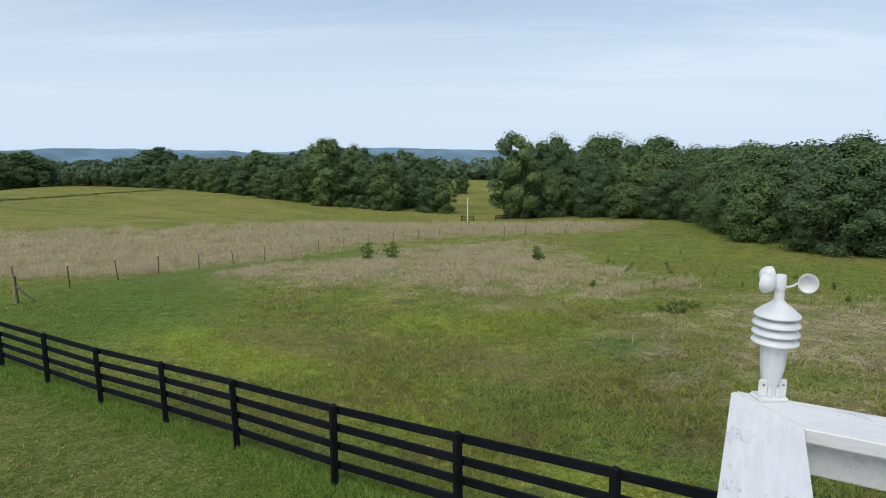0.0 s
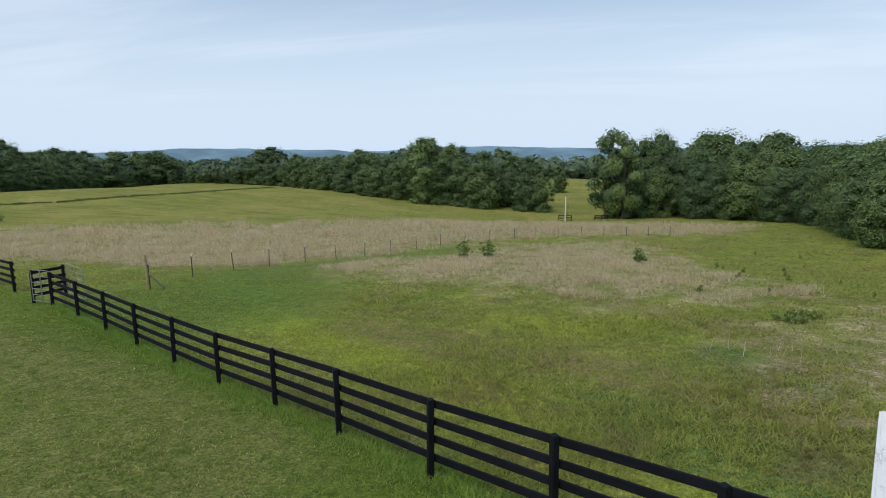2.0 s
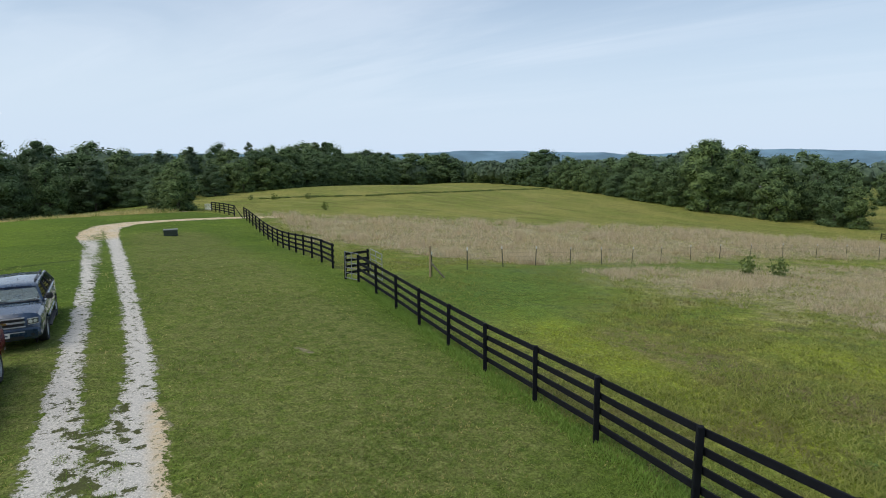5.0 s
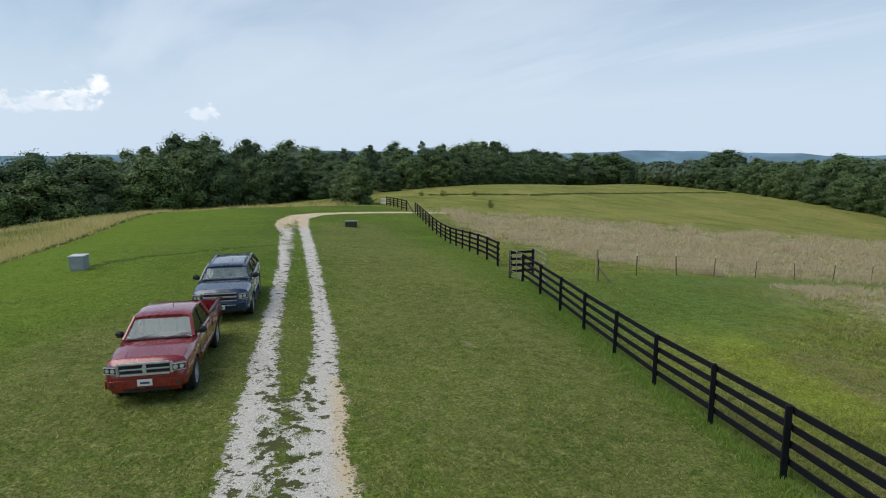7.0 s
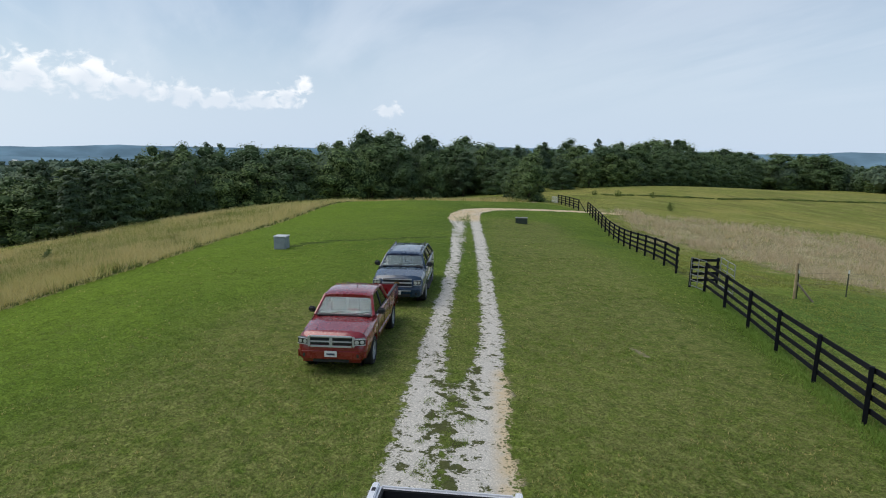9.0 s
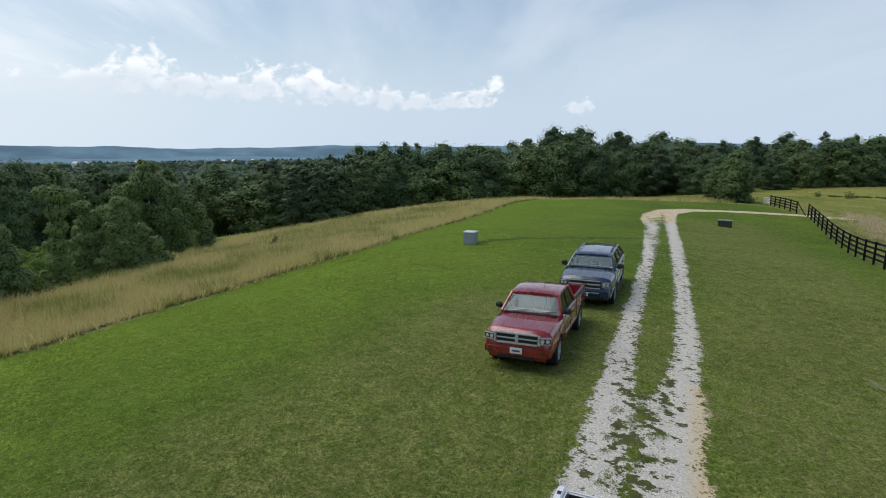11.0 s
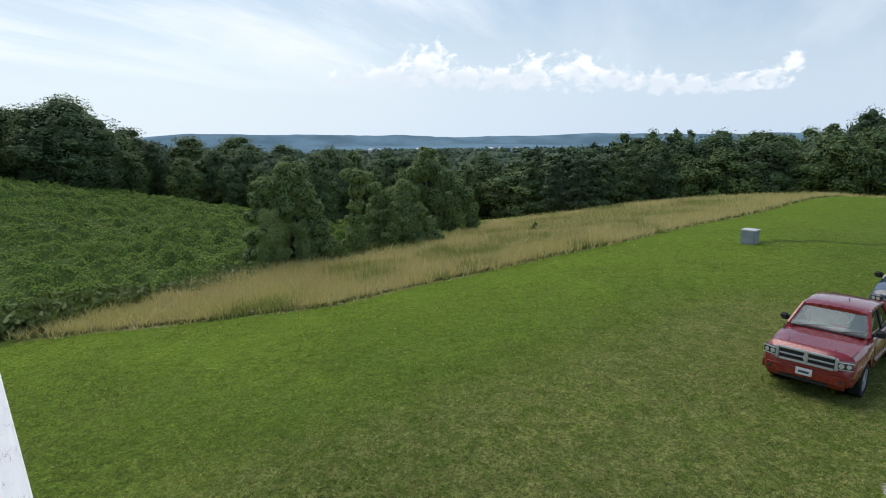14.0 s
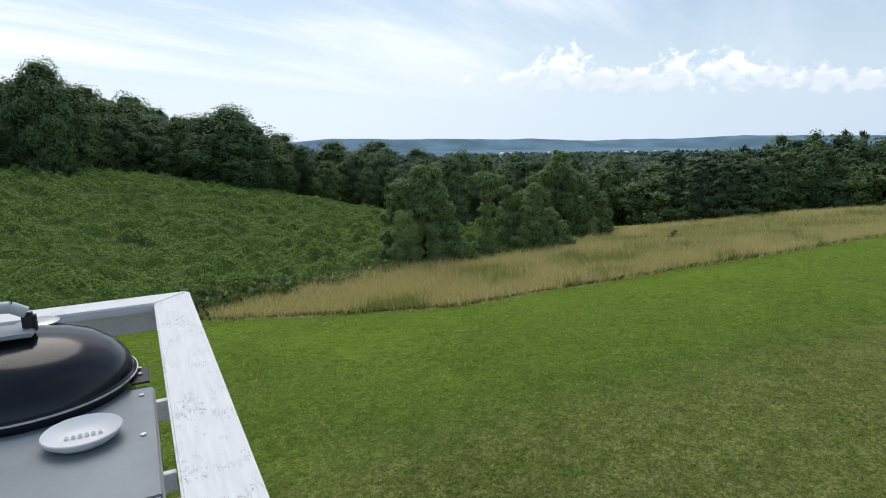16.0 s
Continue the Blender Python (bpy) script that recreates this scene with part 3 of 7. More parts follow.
def leaf_quads(centres, normals, size, rnd, long=1.5):
    """A kite-shaped, slightly folded leaf spray at each centre: two triangles."""
    n = len(centres)
    t = unit(np.cross(normals, rnd.normal(size=(n, 3))))
    b = np.cross(normals, t)
    s = (size * rnd.uniform(0.6, 1.35, n))[:, None]
    tip, tail = centres + t * s * long * 0.5, centres - t * s * long * 0.5
    left, right = centres + b * s * 0.5 - normals * s * 0.12, centres - b * s * 0.5 - normals * s * 0.12
    return np.stack([tail, right, tip, left], 1).reshape(-1, 3)


def leaf_tris(centres, normals, size, rnd, long=1.5):
    """A slim three-cornered leaf spray at each centre."""
    n = len(centres)
    t = unit(np.cross(normals, rnd.normal(size=(n, 3))))
    b = np.cross(normals, t)
    s = (size * rnd.uniform(0.6, 1.45, n))[:, None]
    return np.stack([centres - t * s * 0.5 * long + b * s * 0.45, centres - t * s * 0.35 * long - b * s * 0.55, centres + t * s * 0.75 * long], 1).reshape(-1, 3)


def lumps_crown(lumps, count, size, rnd, droop=0.0, loose=0.45, fray=0.2, whole=0.0):
    """Leaf sprays over a set of lumps (centre, radii), none deep inside another lump."""
    c, r = np.array([l[0] for l in lumps]), np.array([l[1] for l in lumps])
    area = (r[:, 0] * r[:, 2]) ** 0.9
    pick = rnd.choice(len(lumps), int(count * 1.8), p=area / area.sum())
    d = unit(rnd.normal(size=(len(pick), 3)))
    out = 0.80 + (0.28 + fray) * rnd.uniform(size=(len(pick), 1)) ** 1.6
    p = c[pick] + d * r[pick] * out
    inside = np.zeros(len(p), bool)
    for k in range(len(lumps)):
        inside |= (np.sum(((p - c[k]) / r[k]) ** 2, 1) < 0.6) & (pick != k)
    keep = np.flatnonzero(~inside)[:count]
    p, d = p[keep], unit(d[keep] / r[pick[keep]])
    mid = np.array([0, 0, c[:, 2].min() * 0.5 + c[:, 2].max() * 0.42])
    d = (1 - whole) * d + whole * unit((p - mid) / np.array([np.ptp(c[:, 0]) + 1, np.ptp(c[:, 1]) + 1, np.ptp(c[:, 2]) + 1]))
    nrm = unit(d + rnd.normal(size=(len(p), 3)) * loose + np.array([0, 0, 0.12 - droop]))
    return leaf_tris(p, nrm, size, rnd)


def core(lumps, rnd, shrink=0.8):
    """The dense inside of a crown: triangles of rough balls, shade put into their dark colour."""
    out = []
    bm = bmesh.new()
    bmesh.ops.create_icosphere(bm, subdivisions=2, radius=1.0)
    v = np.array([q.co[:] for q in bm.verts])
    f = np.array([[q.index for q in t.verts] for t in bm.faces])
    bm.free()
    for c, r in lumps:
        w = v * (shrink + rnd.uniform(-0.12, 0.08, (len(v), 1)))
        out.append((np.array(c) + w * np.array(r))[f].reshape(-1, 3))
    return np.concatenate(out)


def crown_mesh(name, lumps, count, size, rnd, mat, droop=0.0, shrink=0.8, loose=0.45, fray=0.2, solid=99, whole=0.0):
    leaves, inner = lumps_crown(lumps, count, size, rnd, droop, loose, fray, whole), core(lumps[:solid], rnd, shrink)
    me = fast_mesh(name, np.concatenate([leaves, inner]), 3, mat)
    me.materials.append(MAT_CROWN_SHADE)
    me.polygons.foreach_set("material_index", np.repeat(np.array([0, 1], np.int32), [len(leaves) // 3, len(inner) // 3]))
    return me


def bulges(lumps, rnd, each=3, low=0.30, high=0.55):
    """Adds smaller lumps on the outside of each lump."""
    more = []
    for (x, y, z), (rx, ry, rz) in lumps:
        for k in range(each):
            a, u = rnd.uniform(0, 6.28), rnd.uniform(-0.4, 0.9)
            c, q = math.sqrt(1 - u * u), rx * rnd.uniform(low, high)
            more.append(((x + rx * 0.85 * c * math.cos(a), y + ry * 0.85 * c * math.sin(a), max(0.2, z + rz * 0.85 * u)), (q, q, q * 0.85)))
    return lumps + more


def limb(bm, a, b, ra, rb, sides=6):
    """A tapered, closed tube from a to b."""
    a, b = Vector(a), Vector(b)
    q = (b - a).to_track_quat("Z", "Y").to_matrix()
    rings = []
    for p, r in ((a, ra), (b, rb)):
        rings.append([bm.verts.new(p + q @ Vector((r * math.cos(2 * math.pi * k / sides), r * math.sin(2 * math.pi * k / sides), 0))) for k in range(sides)])
    for k in range(sides):
        bm.faces.new((rings[0][k], rings[0][(k + 1) % sides], rings[1][(k + 1) % sides], rings[1][k]))
    bm.faces.new(rings[0][::-1])
    bm.faces.new(rings[1])


def trunk_bm(tall, lumps, girth, rnd, low=0.0):
    bm = bmesh.new()
    pts = [Vector((0, 0, -0.4)), Vector((rnd.uniform(-.1, .1), rnd.uniform(-.1, .1), tall * 0.25)), Vector((rnd.uniform(-.3, .3), rnd.uniform(-.3, .3), tall * 0.5)), Vector((rnd.uniform(-.3, .3), rnd.uniform(-.3, .3), tall * 0.78))]
    rs = [girth * 1.25, girth * 0.85, girth * 0.6, girth * 0.22]
    for i in range(3):
        limb(bm, pts[i], pts[i + 1], rs[i], rs[i + 1], 8)
    for c, r in lumps:
        z = min(max(c[2] * 0.62, tall * 0.18), tall * 0.7)
        limb(bm, (pts[1] if z < tall * 0.4 else pts[2]) * 1.0, c, girth * 0.35, girth * 0.08)
    return bm


def broad_tree(seed, tall=12.0, wide=4.2, base=0.05, leaves=4800, size=0.19, n=22, label="", open_crown=False):
    """Trunk, limbs and a crown of many lumps."""
    r = np.random.RandomState(seed)
    lumps = []
    for k in range(n):
        h = base + (0.95 - base) * (k + 0.5) / n
        w = wide * (math.sin(math.pi * min(1, (h - base * 0.4) / (1.02 - base * 0.4)) ** 0.75)) ** 0.7
        a = k * 2.4 + r.uniform(-0.5, 0.5)
        rad = wide * r.uniform(0.24, 0.38) * (0.95 if open_crown else 1)
        off = max(0.0, w - rad * 0.6) * r.uniform(0.75, 1.1)
        lumps.append(((off * math.cos(a), off * math.sin(a), tall * h * r.uniform(0.95, 1.02)), (rad, rad, rad * r.uniform(0.65, 0.95))))
    if not open_crown:
        lumps.append(((0, 0, tall * 0.45), (wide * 0.62, wide * 0.62, tall * 0.26)))
        for k in range(4):      # undergrowth round the foot
            a, q = k * 1.57 + r.uniform(-0.5, 0.5), wide * r.uniform(0.26, 0.38)
            lumps.append(((wide * 0.55 * math.cos(a), wide * 0.55 * math.sin(a), q * 0.55), (q, q, q * 0.8)))
    thing = new("tree")
    part("trunk", trunk_bm(tall, lumps[:9], tall * 0.018 + 0.03, r), MAT_BARK, thing)
    n = len(lumps)
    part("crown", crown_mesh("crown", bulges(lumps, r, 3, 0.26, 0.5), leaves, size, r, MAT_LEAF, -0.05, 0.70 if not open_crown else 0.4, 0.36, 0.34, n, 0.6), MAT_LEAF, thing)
    return tagged(thing, label, "tree", "woods")


def pine_tree(seed, tall=12.0, wide=2.6, leaves=2400, size=0.34, label=""):
    r = np.random.RandomState(seed)
    lumps = []
    n = 20
    for k in range(n):
        h = 0.18 + 0.8 * k / (n - 1)
        w = wide * (1.0 - (h - 0.18) / 0.88) ** 0.8
        a = k * 2.4
        rad = wide * r.uniform(0.22, 0.34) * (1.15 - h * 0.6)
        lumps.append(((w * 0.8 * math.cos(a), w * 0.8 * math.sin(a), tall * h), (rad, rad, rad * 0.7)))
    lumps.append(((0, 0, tall * 0.5), (wide * 0.4, wide * 0.4, tall * 0.3)))
    thing = new("tree")
    part("trunk", trunk_bm(tall, lumps[:6], 0.2, r), MAT_BARK, thing)
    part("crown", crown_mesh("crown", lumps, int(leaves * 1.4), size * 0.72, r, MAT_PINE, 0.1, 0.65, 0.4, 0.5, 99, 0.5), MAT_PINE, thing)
    return tagged(thing, label, "tree", "woods")


def draped_tree(seed, tall, lobes, leaves, label):
    """A tree smothered by creeper: rounded hoods of leaves, one over another, hanging to the ground."""
    r = np.random.RandomState(seed)
    lumps = []
    for x, y, z, rad in lobes:      # each hood is a cushion of leaves with smaller cushions on its shoulders
        lumps.append(((x, y, z), (rad * 0.84, rad * 0.84, rad * 0.92)))
        for k in range(6):
            a, q, u = r.uniform(0, 6.28), rad * r.uniform(0.24, 0.38), r.uniform(-0.2, 0.9)
            c = math.sqrt(1 - u * u) * rad * 0.85
            lumps.append(((x + c * math.cos(a), y + c * math.sin(a), z + 0.85 * rad * u), (q, q, q * r.uniform(0.7, 1.0))))
    thing = new("creeper_covered_tree")
    part("trunk", trunk_bm(tall, lumps[:5], 0.2, r), MAT_BARK, thing)
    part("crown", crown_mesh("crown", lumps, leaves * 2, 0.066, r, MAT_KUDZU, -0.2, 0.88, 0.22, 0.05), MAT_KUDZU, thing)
    return tagged(thing, label, "tree", "creeper trees")


def stand(proto, x, y, tall, made, turn, spread=1.0, nominal=12.0):
    """Stands a tree of that height at a place; the first use is the prototype itself."""
    s = tall / nominal
    m = pose(x, y, height(x, y) - 0.05, 0, 0, turn) @ Matrix.Diagonal((s * spread, s * spread, s, 1))
    if proto not in made:
        made.add(proto)
        proto.matrix_basis = m
        return proto
    c = copy_thing(proto, Matrix.Identity(4))
    c.matrix_basis = m
    return c


def bearing(x, y):
    return math.degrees(math.atan2(-x, y))


# how high the tree tops reach, in degrees over the eye's level, by bearing (left of +y)
TOPS = [(-45, 1.0), (-36, 0.9), (-33, 0.5), (-29, 0.5), (-25, -0.1), (-22, 0.2), (-19.5, 0.9), (-17.5, 0.3), (-14.5, 0.85), (-12, 0.2), (-10.5, 0.75), (-8.5, 0.2), (-6.3, 0.9), (-5, 0.3),
        (-1.6, -1.1), (0.5, -1.1), (3, -0.5), (5, -0.3), (8, -0.2), (11.2, 0.85), (13, 0.0), (15, -0.6), (17, -0.3), (20, -0.8), (24, -0.7), (27, -0.2), (29, -0.9), (33, -0.9), (36, -0.3), (40, -0.3), (44, 0.0), (47, 0.8),
        (51, 0.4), (54, 0.6), (58, 0.3), (61, 0.2), (64, 0.0), (66, 0.8), (70, 1.0), (74, 1.4), (77, 1.0), (80, 0.2), (84, -0.1), (87, -0.2), (91, 0.0), (96, -0.8), (100, -1.5), (105, -1.9), (112, -2.2), (118, -1.9), (122, -1.4), (128, -1.5), (131, -1.3),
        (136, -0.6), (140, 0.3), (142, 1.9), (144.5, 2.7), (147, 2.0), (149, 2.2), (151.5, 3.7), (154, 4.2), (157.5, 6.1), (160, 5.0), (170, 4.5)]
TB, TE = [t[0] for t in TOPS], [t[1] for t in TOPS]


def top_height(x, y, below=0.0):
    d = math.hypot(x, y)
    return 6.0 + d * math.tan(radians(float(np.interp(bearing(x, y), TB, TE)) - below)) - height(x, y)


def wood_edge(line, step, rows, first_below, protos, made, spread=(0.85, 1.2), gap=5.5, low=4.5, high=21.0, seed=1, nominal=12.0):
    """Rows of trees behind an edge line; the front row is lower, the last reaches the tops."""
    r = np.random.RandomState(seed)
    for (x0, y0), (x1, y1) in zip(line, line[1:]):
        ln = math.hypot(x1 - x0, y1 - y0)
        m = max(1, round(ln / step))
        for row in range(rows):
            for k in range(m):
                f = (k + 0.5 * (row % 2) + r.uniform(-0.3, 0.3)) / m
                x, y = x0 + (x1 - x0) * f, y0 + (y1 - y0) * f
                d = math.hypot(x, y)
                push = 1.5 + row * gap + r.uniform(-1, 1)
                x, y = x * (1 + push / d), y * (1 + push / d)
                below = first_below * (1 - row / max(1, rows - 1)) * r.uniform(0.5, 1.1) + r.uniform(-0.15, 0.55)
                t = min(high, max(low, top_height(x, y, below)))
                stand(protos[r.randint(len(protos))], x, y, t, made, r.uniform(0, 360), r.uniform(*spread) * (12.0 / max(t, 7)) ** 0.35, nominal)


made = set()
TREE_LABEL = "leafy deciduous tree at the edge of the woods"
FINE = [broad_tree(17, wide=4.4, leaves=7200, size=0.18, base=0.03, n=25, label=TREE_LABEL), broad_tree(18, wide=4.9, leaves=7600, size=0.18, base=0.04, n=26, label=TREE_LABEL), broad_tree(19, wide=3.7, leaves=6400, size=0.18, base=0.06, n=22, label=TREE_LABEL)]
BROAD = [broad_tree(11, label=TREE_LABEL), broad_tree(12, wide=4.8, n=24, label=TREE_LABEL), broad_tree(13, wide=3.6, base=0.08, n=20, label=TREE_LABEL),
         broad_tree(14, wide=4.4, base=0.06, label=TREE_LABEL), broad_tree(15, wide=3.9, base=0.06, n=20, label=TREE_LABEL), broad_tree(16, wide=5.2, base=0.04, n=26, leaves=5600, label=TREE_LABEL)]
PINE = [pine_tree(21, label="dark green pine at the edge of the woods"), pine_tree(22, wide=3.0, label="dark green pine at the edge of the woods")]
OPEN = [broad_tree(31, wide=3.4, base=0.14, leaves=5200, size=0.24, n=14, label="tall thin-crowned tree beside the pasture gateway", open_crown=True)]
# right-hand woods, east of the gateway
wood_edge([(40, 42), (37.4, 48.4), (33.6, 51.2), (31.6, 58.9), (35.5, 70.4), (39, 94), (30.5, 105.7), (14, 116)], 5.4, 3, 3.0, FINE, made, seed=3)
# woods beyond the big field
wood_edge([(2.4, 123), (-17, 131), (-38, 139), (-68, 156), (-124, 195), (-150, 196)], 6.0, 2, 1.5, BROAD, made, gap=8, seed=4)
# woods behind the west crest
wood_edge([(-140, 165), (-120, 122), (-108, 92), (-104, 76), (-104, 62), (-108, 48), (-110, 30), (-108, 14), (-104, 2), (-98, -6)], 5.8, 2, 1.5, BROAD + PINE[:1], made, (1.0, 1.45), gap=7, seed=5)
wood_edge([(-98, -6), (-90, -11), (-84, -15.5), (-88, -20), (-96, -24)], 4.2, 3, 1.4, PINE + PINE + BROAD[:2], made, (1.1, 1.6), seed=6)
wood_edge([(-100, -30), (-90, -38), (-76, -46)], 6, 2, 1.2, BROAD, made, seed=7)
# far side of the creeper slope
wood_edge([(-76, -46), (-66, -58), (-58, -66), (-46, -70), (-36, -72), (-26, -68), (-10, -66)], 5.6, 2, 2.0, FINE, made, seed=8)
# crowns that stand out against the sky: bearing, height over the eye's level and half-breadth in degrees
CROWNS = [(35.4, -0.23, 2.2), (25.9, -0.04, 2.0), (17.2, -0.28, 1.7), (11.2, 0.8, 1.9), (7.8, -0.21, 1.5), (3.7, -0.44, 2.0), (1.5, -1.2, 1.8), (-11.0, 0.85, 1.3), (-14.7, 0.98, 1.8), (-19.9, 0.84, 2.0), (-23.8, -0.47, 1.6), (-27.5, 0.2, 2.1),
          (-30.5, -0.28, 1.6), (-32.3, 0.04, 1.6), (-35.2, 0.9, 2.3), (-39.0, 0.8, 2.2), (56.2, 0.79, 1.3), (53.5, 0.78, 0.7), (48.6, 0.86, 2.6), (46.2, 0.75, 1.5), (42.8, 0.13, 1.6), (38.4, -0.22, 2.2), (92.1, -0.03, 1.0), (89.9, -0.07, 0.8),
          (88.7, -0.11, 0.8), (86.4, -0.1, 1.5), (83.8, -0.09, 1.9), (79.6, 0.23, 1.2), (78.1, 0.24, 1.0), (75.8, 1.38, 1.4), (73.1, 1.51, 1.8), (69.6, 1.02, 1.7), (66.4, 1.04, 1.9), (63.7, 0.42, 1.1), (60.8, 0.16, 0.9), (51.6, 0.5, 1.2), (58.6, 0.3, 1.2),
          (94.1, -0.3, 0.9), (134.4, -0.18, 2.0), (130.4, -0.23, 2.4), (157.3, 6.14, 1.5), (159.4, 4.47, 2.0), (154.1, 4.18, 1.3), (151.3, 3.79, 2.1), (149.2, 2.88, 1.1), (147.4, 1.68, 0.9), (143.5, 2.9, 2.7), (139.2, 0.6, 1.8), (126.6, -1.0, 1.8)]
for k, (b, e, hw) in enumerate(CROWNS):
    d = float(np.interp(b, EB, ER)) * 1.0 + (2 if b < 0 else 6)
    x, y = -math.sin(radians(b)) * d, math.cos(radians(b)) * d
    tall = 6.0 + d * math.tan(radians(e)) - height(x, y)
    proto = PINE[k % 2] if hw < 0.85 else FINE[k % 3] if (b < 0 or b > 125) else BROAD[k % 6]
    wide = {0: 4.4, 1: 4.9, 2: 3.7}[k % 3] if (b < 0 or b > 125) else 2.8 if hw < 0.85 else (4.2, 4.8, 3.6, 4.4, 3.9, 5.2)[k % 6]
    stand(proto, x, y, tall, made, k * 67.0, min(1.9, max(0.7, d * math.tan(radians(hw)) * 15.0 / (wide * tall))))
stand(OPEN[0], 12.2, 112, 16.2, made, 30, 0.85)
stand(OPEN[0], 15.0, 110, 15.4, made, 200, 0.8)
stand(BROAD[1], 13.6, 113, 8.0, made, 90, 0.8)
stand(BROAD[3], 16.8, 112, 11.0, made, 150, 0.9)
stand(FINE[1], -49.1, -66.9, top_height(-49.1, -66.9, -0.2), made, 70, 1.45)
stand(FINE[0], -27.2, -65.6, top_height(-27.2, -65.6, -0.15), made, 10, 0.8)
stand(FINE[2], -30.5, -68.0, top_height(-30.5, -68.0, 0.6), made, 120, 1.1)
for x, y, t, sp in ((-25.8, 133, 17.0, 1.15), (-77.5, 45.0, 7.6, 1.3), (-80.5, 46.2, 6.6, 1.2), (-88, 48, 7.0, 1.2), (-118, 118, 5.2, 1.5), (-122, 115, 4.6, 1.4), (-126, 110, 5.4, 1.5), (-133, 108, 4.5, 1.3), (5.4, 183, 8.5, 1.0), (-54, -36, 8.0, 0.9), (-60, 168, 15.0, 1.1)):
    stand(BROAD[(int(t) % 5)], x, y, min(t, top_height(x, y, 0.0)) if t > 14 else t, made, t * 50, sp)
# trees smothered in creeper on the valley side
LOBES_A = [(-0.15, 0, 5.2, 0.62), (0.6, 0.2, 5.2, 0.55), (-0.2, 0, 4.5, 0.85), (-1.2, 0, 4.4, 0.65), (0.75, 0, 4.05, 0.8), (-0.15, 0.1, 3.4, 1.05), (-1.7, 0, 3.7, 0.55), (-1.9, 0, 2.8, 0.55), (1.3, 0, 3.1, 0.65), (1.6, 0, 2.0, 0.7), (1.95, 0, 0.9, 0.75),
           (0.9, 0.2, 2.1, 0.85), (1.05, 0.1, 0.9, 0.95), (-2.1, 0, 1.6, 0.5), (-2.2, 0, 0.6, 0.55), (0, 0.7, 1.8, 1.2), (-1.15, -1.2, 2.75, 0.65), (-0.95, -1.5, 1.95, 0.8), (-1.35, -1.4, 1.0, 0.65), (-0.7, -1.4, 0.9, 0.62), (-1.3, -1.4, 0.3, 0.65),
           (0.45, -1.0, 2.1, 0.5), (0.62, -1.0, 1.2, 0.55), (0.62, -1.0, 0.4, 0.62)]
LOBES_B = [(0.05, 0, 4.75, 0.55), (-0.55, 0, 4.9, 0.40), (0.7, 0, 4.7, 0.40), (0, 0.1, 3.9, 0.55), (-0.05, 0.1, 3.0, 0.52), (-0.1, 0.1, 2.1, 0.58), (-0.15, 0, 1.2, 0.68), (-0.2, 0, 0.4, 0.82)]
LOBES_C = [(0, 0, 4.3, 0.5), (-0.05, 0, 3.5, 0.7), (0, 0, 2.6, 0.9), (0.05, -0.2, 1.5, 1.1), (1.1, 0, 2.5, 0.55), (1.8, 0, 1.6, 0.6), (2.15, 0, 0.6, 0.65), (0.8, -0.3, 0.6, 0.95), (-0.75, -0.2, 0.6, 0.8), (-1.8, 0.5, 4.1, 0.5), (-1.8, 0.5, 3.2, 0.52), (-1.85, 0.5, 2.2, 0.58), (-1.95, 0.4, 1.2, 0.62), (-2.0, 0.4, 0.4, 0.7)]
LOBES_D = [(-0.5, 0, 6.3, 0.75), (-0.8, 0, 5.3, 1.1), (-1.7, 0, 4.8, 0.8), (0.5, 0, 4.6, 1.0), (1.8, 0, 3.9, 0.7), (2.6, 0, 3.2, 0.75), (3.0, 0, 2.1, 0.7), (0, -0.3, 3.0, 1.2), (1.4, -0.2, 2.3, 1.0), (-1.6, -0.2, 3.3, 1.0), (-1.2, -0.3, 1.6, 1.1), (1.2, -0.2, 1.0, 0.9), (3.0, 0, 0.9, 0.7), (-0.1, -0.3, 0.8, 1.0)]
tree_a = draped_tree(41, 5.0, LOBES_A, 20000, "rounded tree wholly covered by green creeper")
tree_b = draped_tree(42, 5.0, LOBES_B, 7000, "narrow column of creeper over a tree trunk")
tree_c = draped_tree(43, 4.0, LOBES_C, 14000, "cone-shaped tree smothered in creeper leaves")
tree_d = draped_tree(44, 5.6, LOBES_D, 14000, "tall creeper-hung tree behind the others")
for ob, x, y, s, turn in ((tree_a, -28.5, -21.1, 1.04, 126), (tree_b, -33.6, -19.6, 1.05, 120), (tree_c, -36.4, -17.6, 1.0, 116), (tree_d, -46.6, -19.4, 1.08, 113),
                          (tree_c, -54, -19.4, 0.8, 150), (tree_d, -43.0, -21.2, 0.80, 290), (tree_c, -51.0, -18.0, 0.5, 20)):
    stand(ob, x, y, s, made, turn, 1.0, 1.0)
# ---------------------------------------------------------------- fences
def box(bm, size, m):
    bmesh.ops.create_cube(bm, size=1.0, matrix=m @ Matrix.Diagonal((*size, 1)))


def soften(bm, w, seg=1):
    bmesh.ops.bevel(bm, geom=bm.edges[:], offset=w, segments=seg, affect="EDGES", clamp_overlap=True)


def tube(bm, a, b, r, sides=8):
    limb(bm, a, b, r, r, sides)


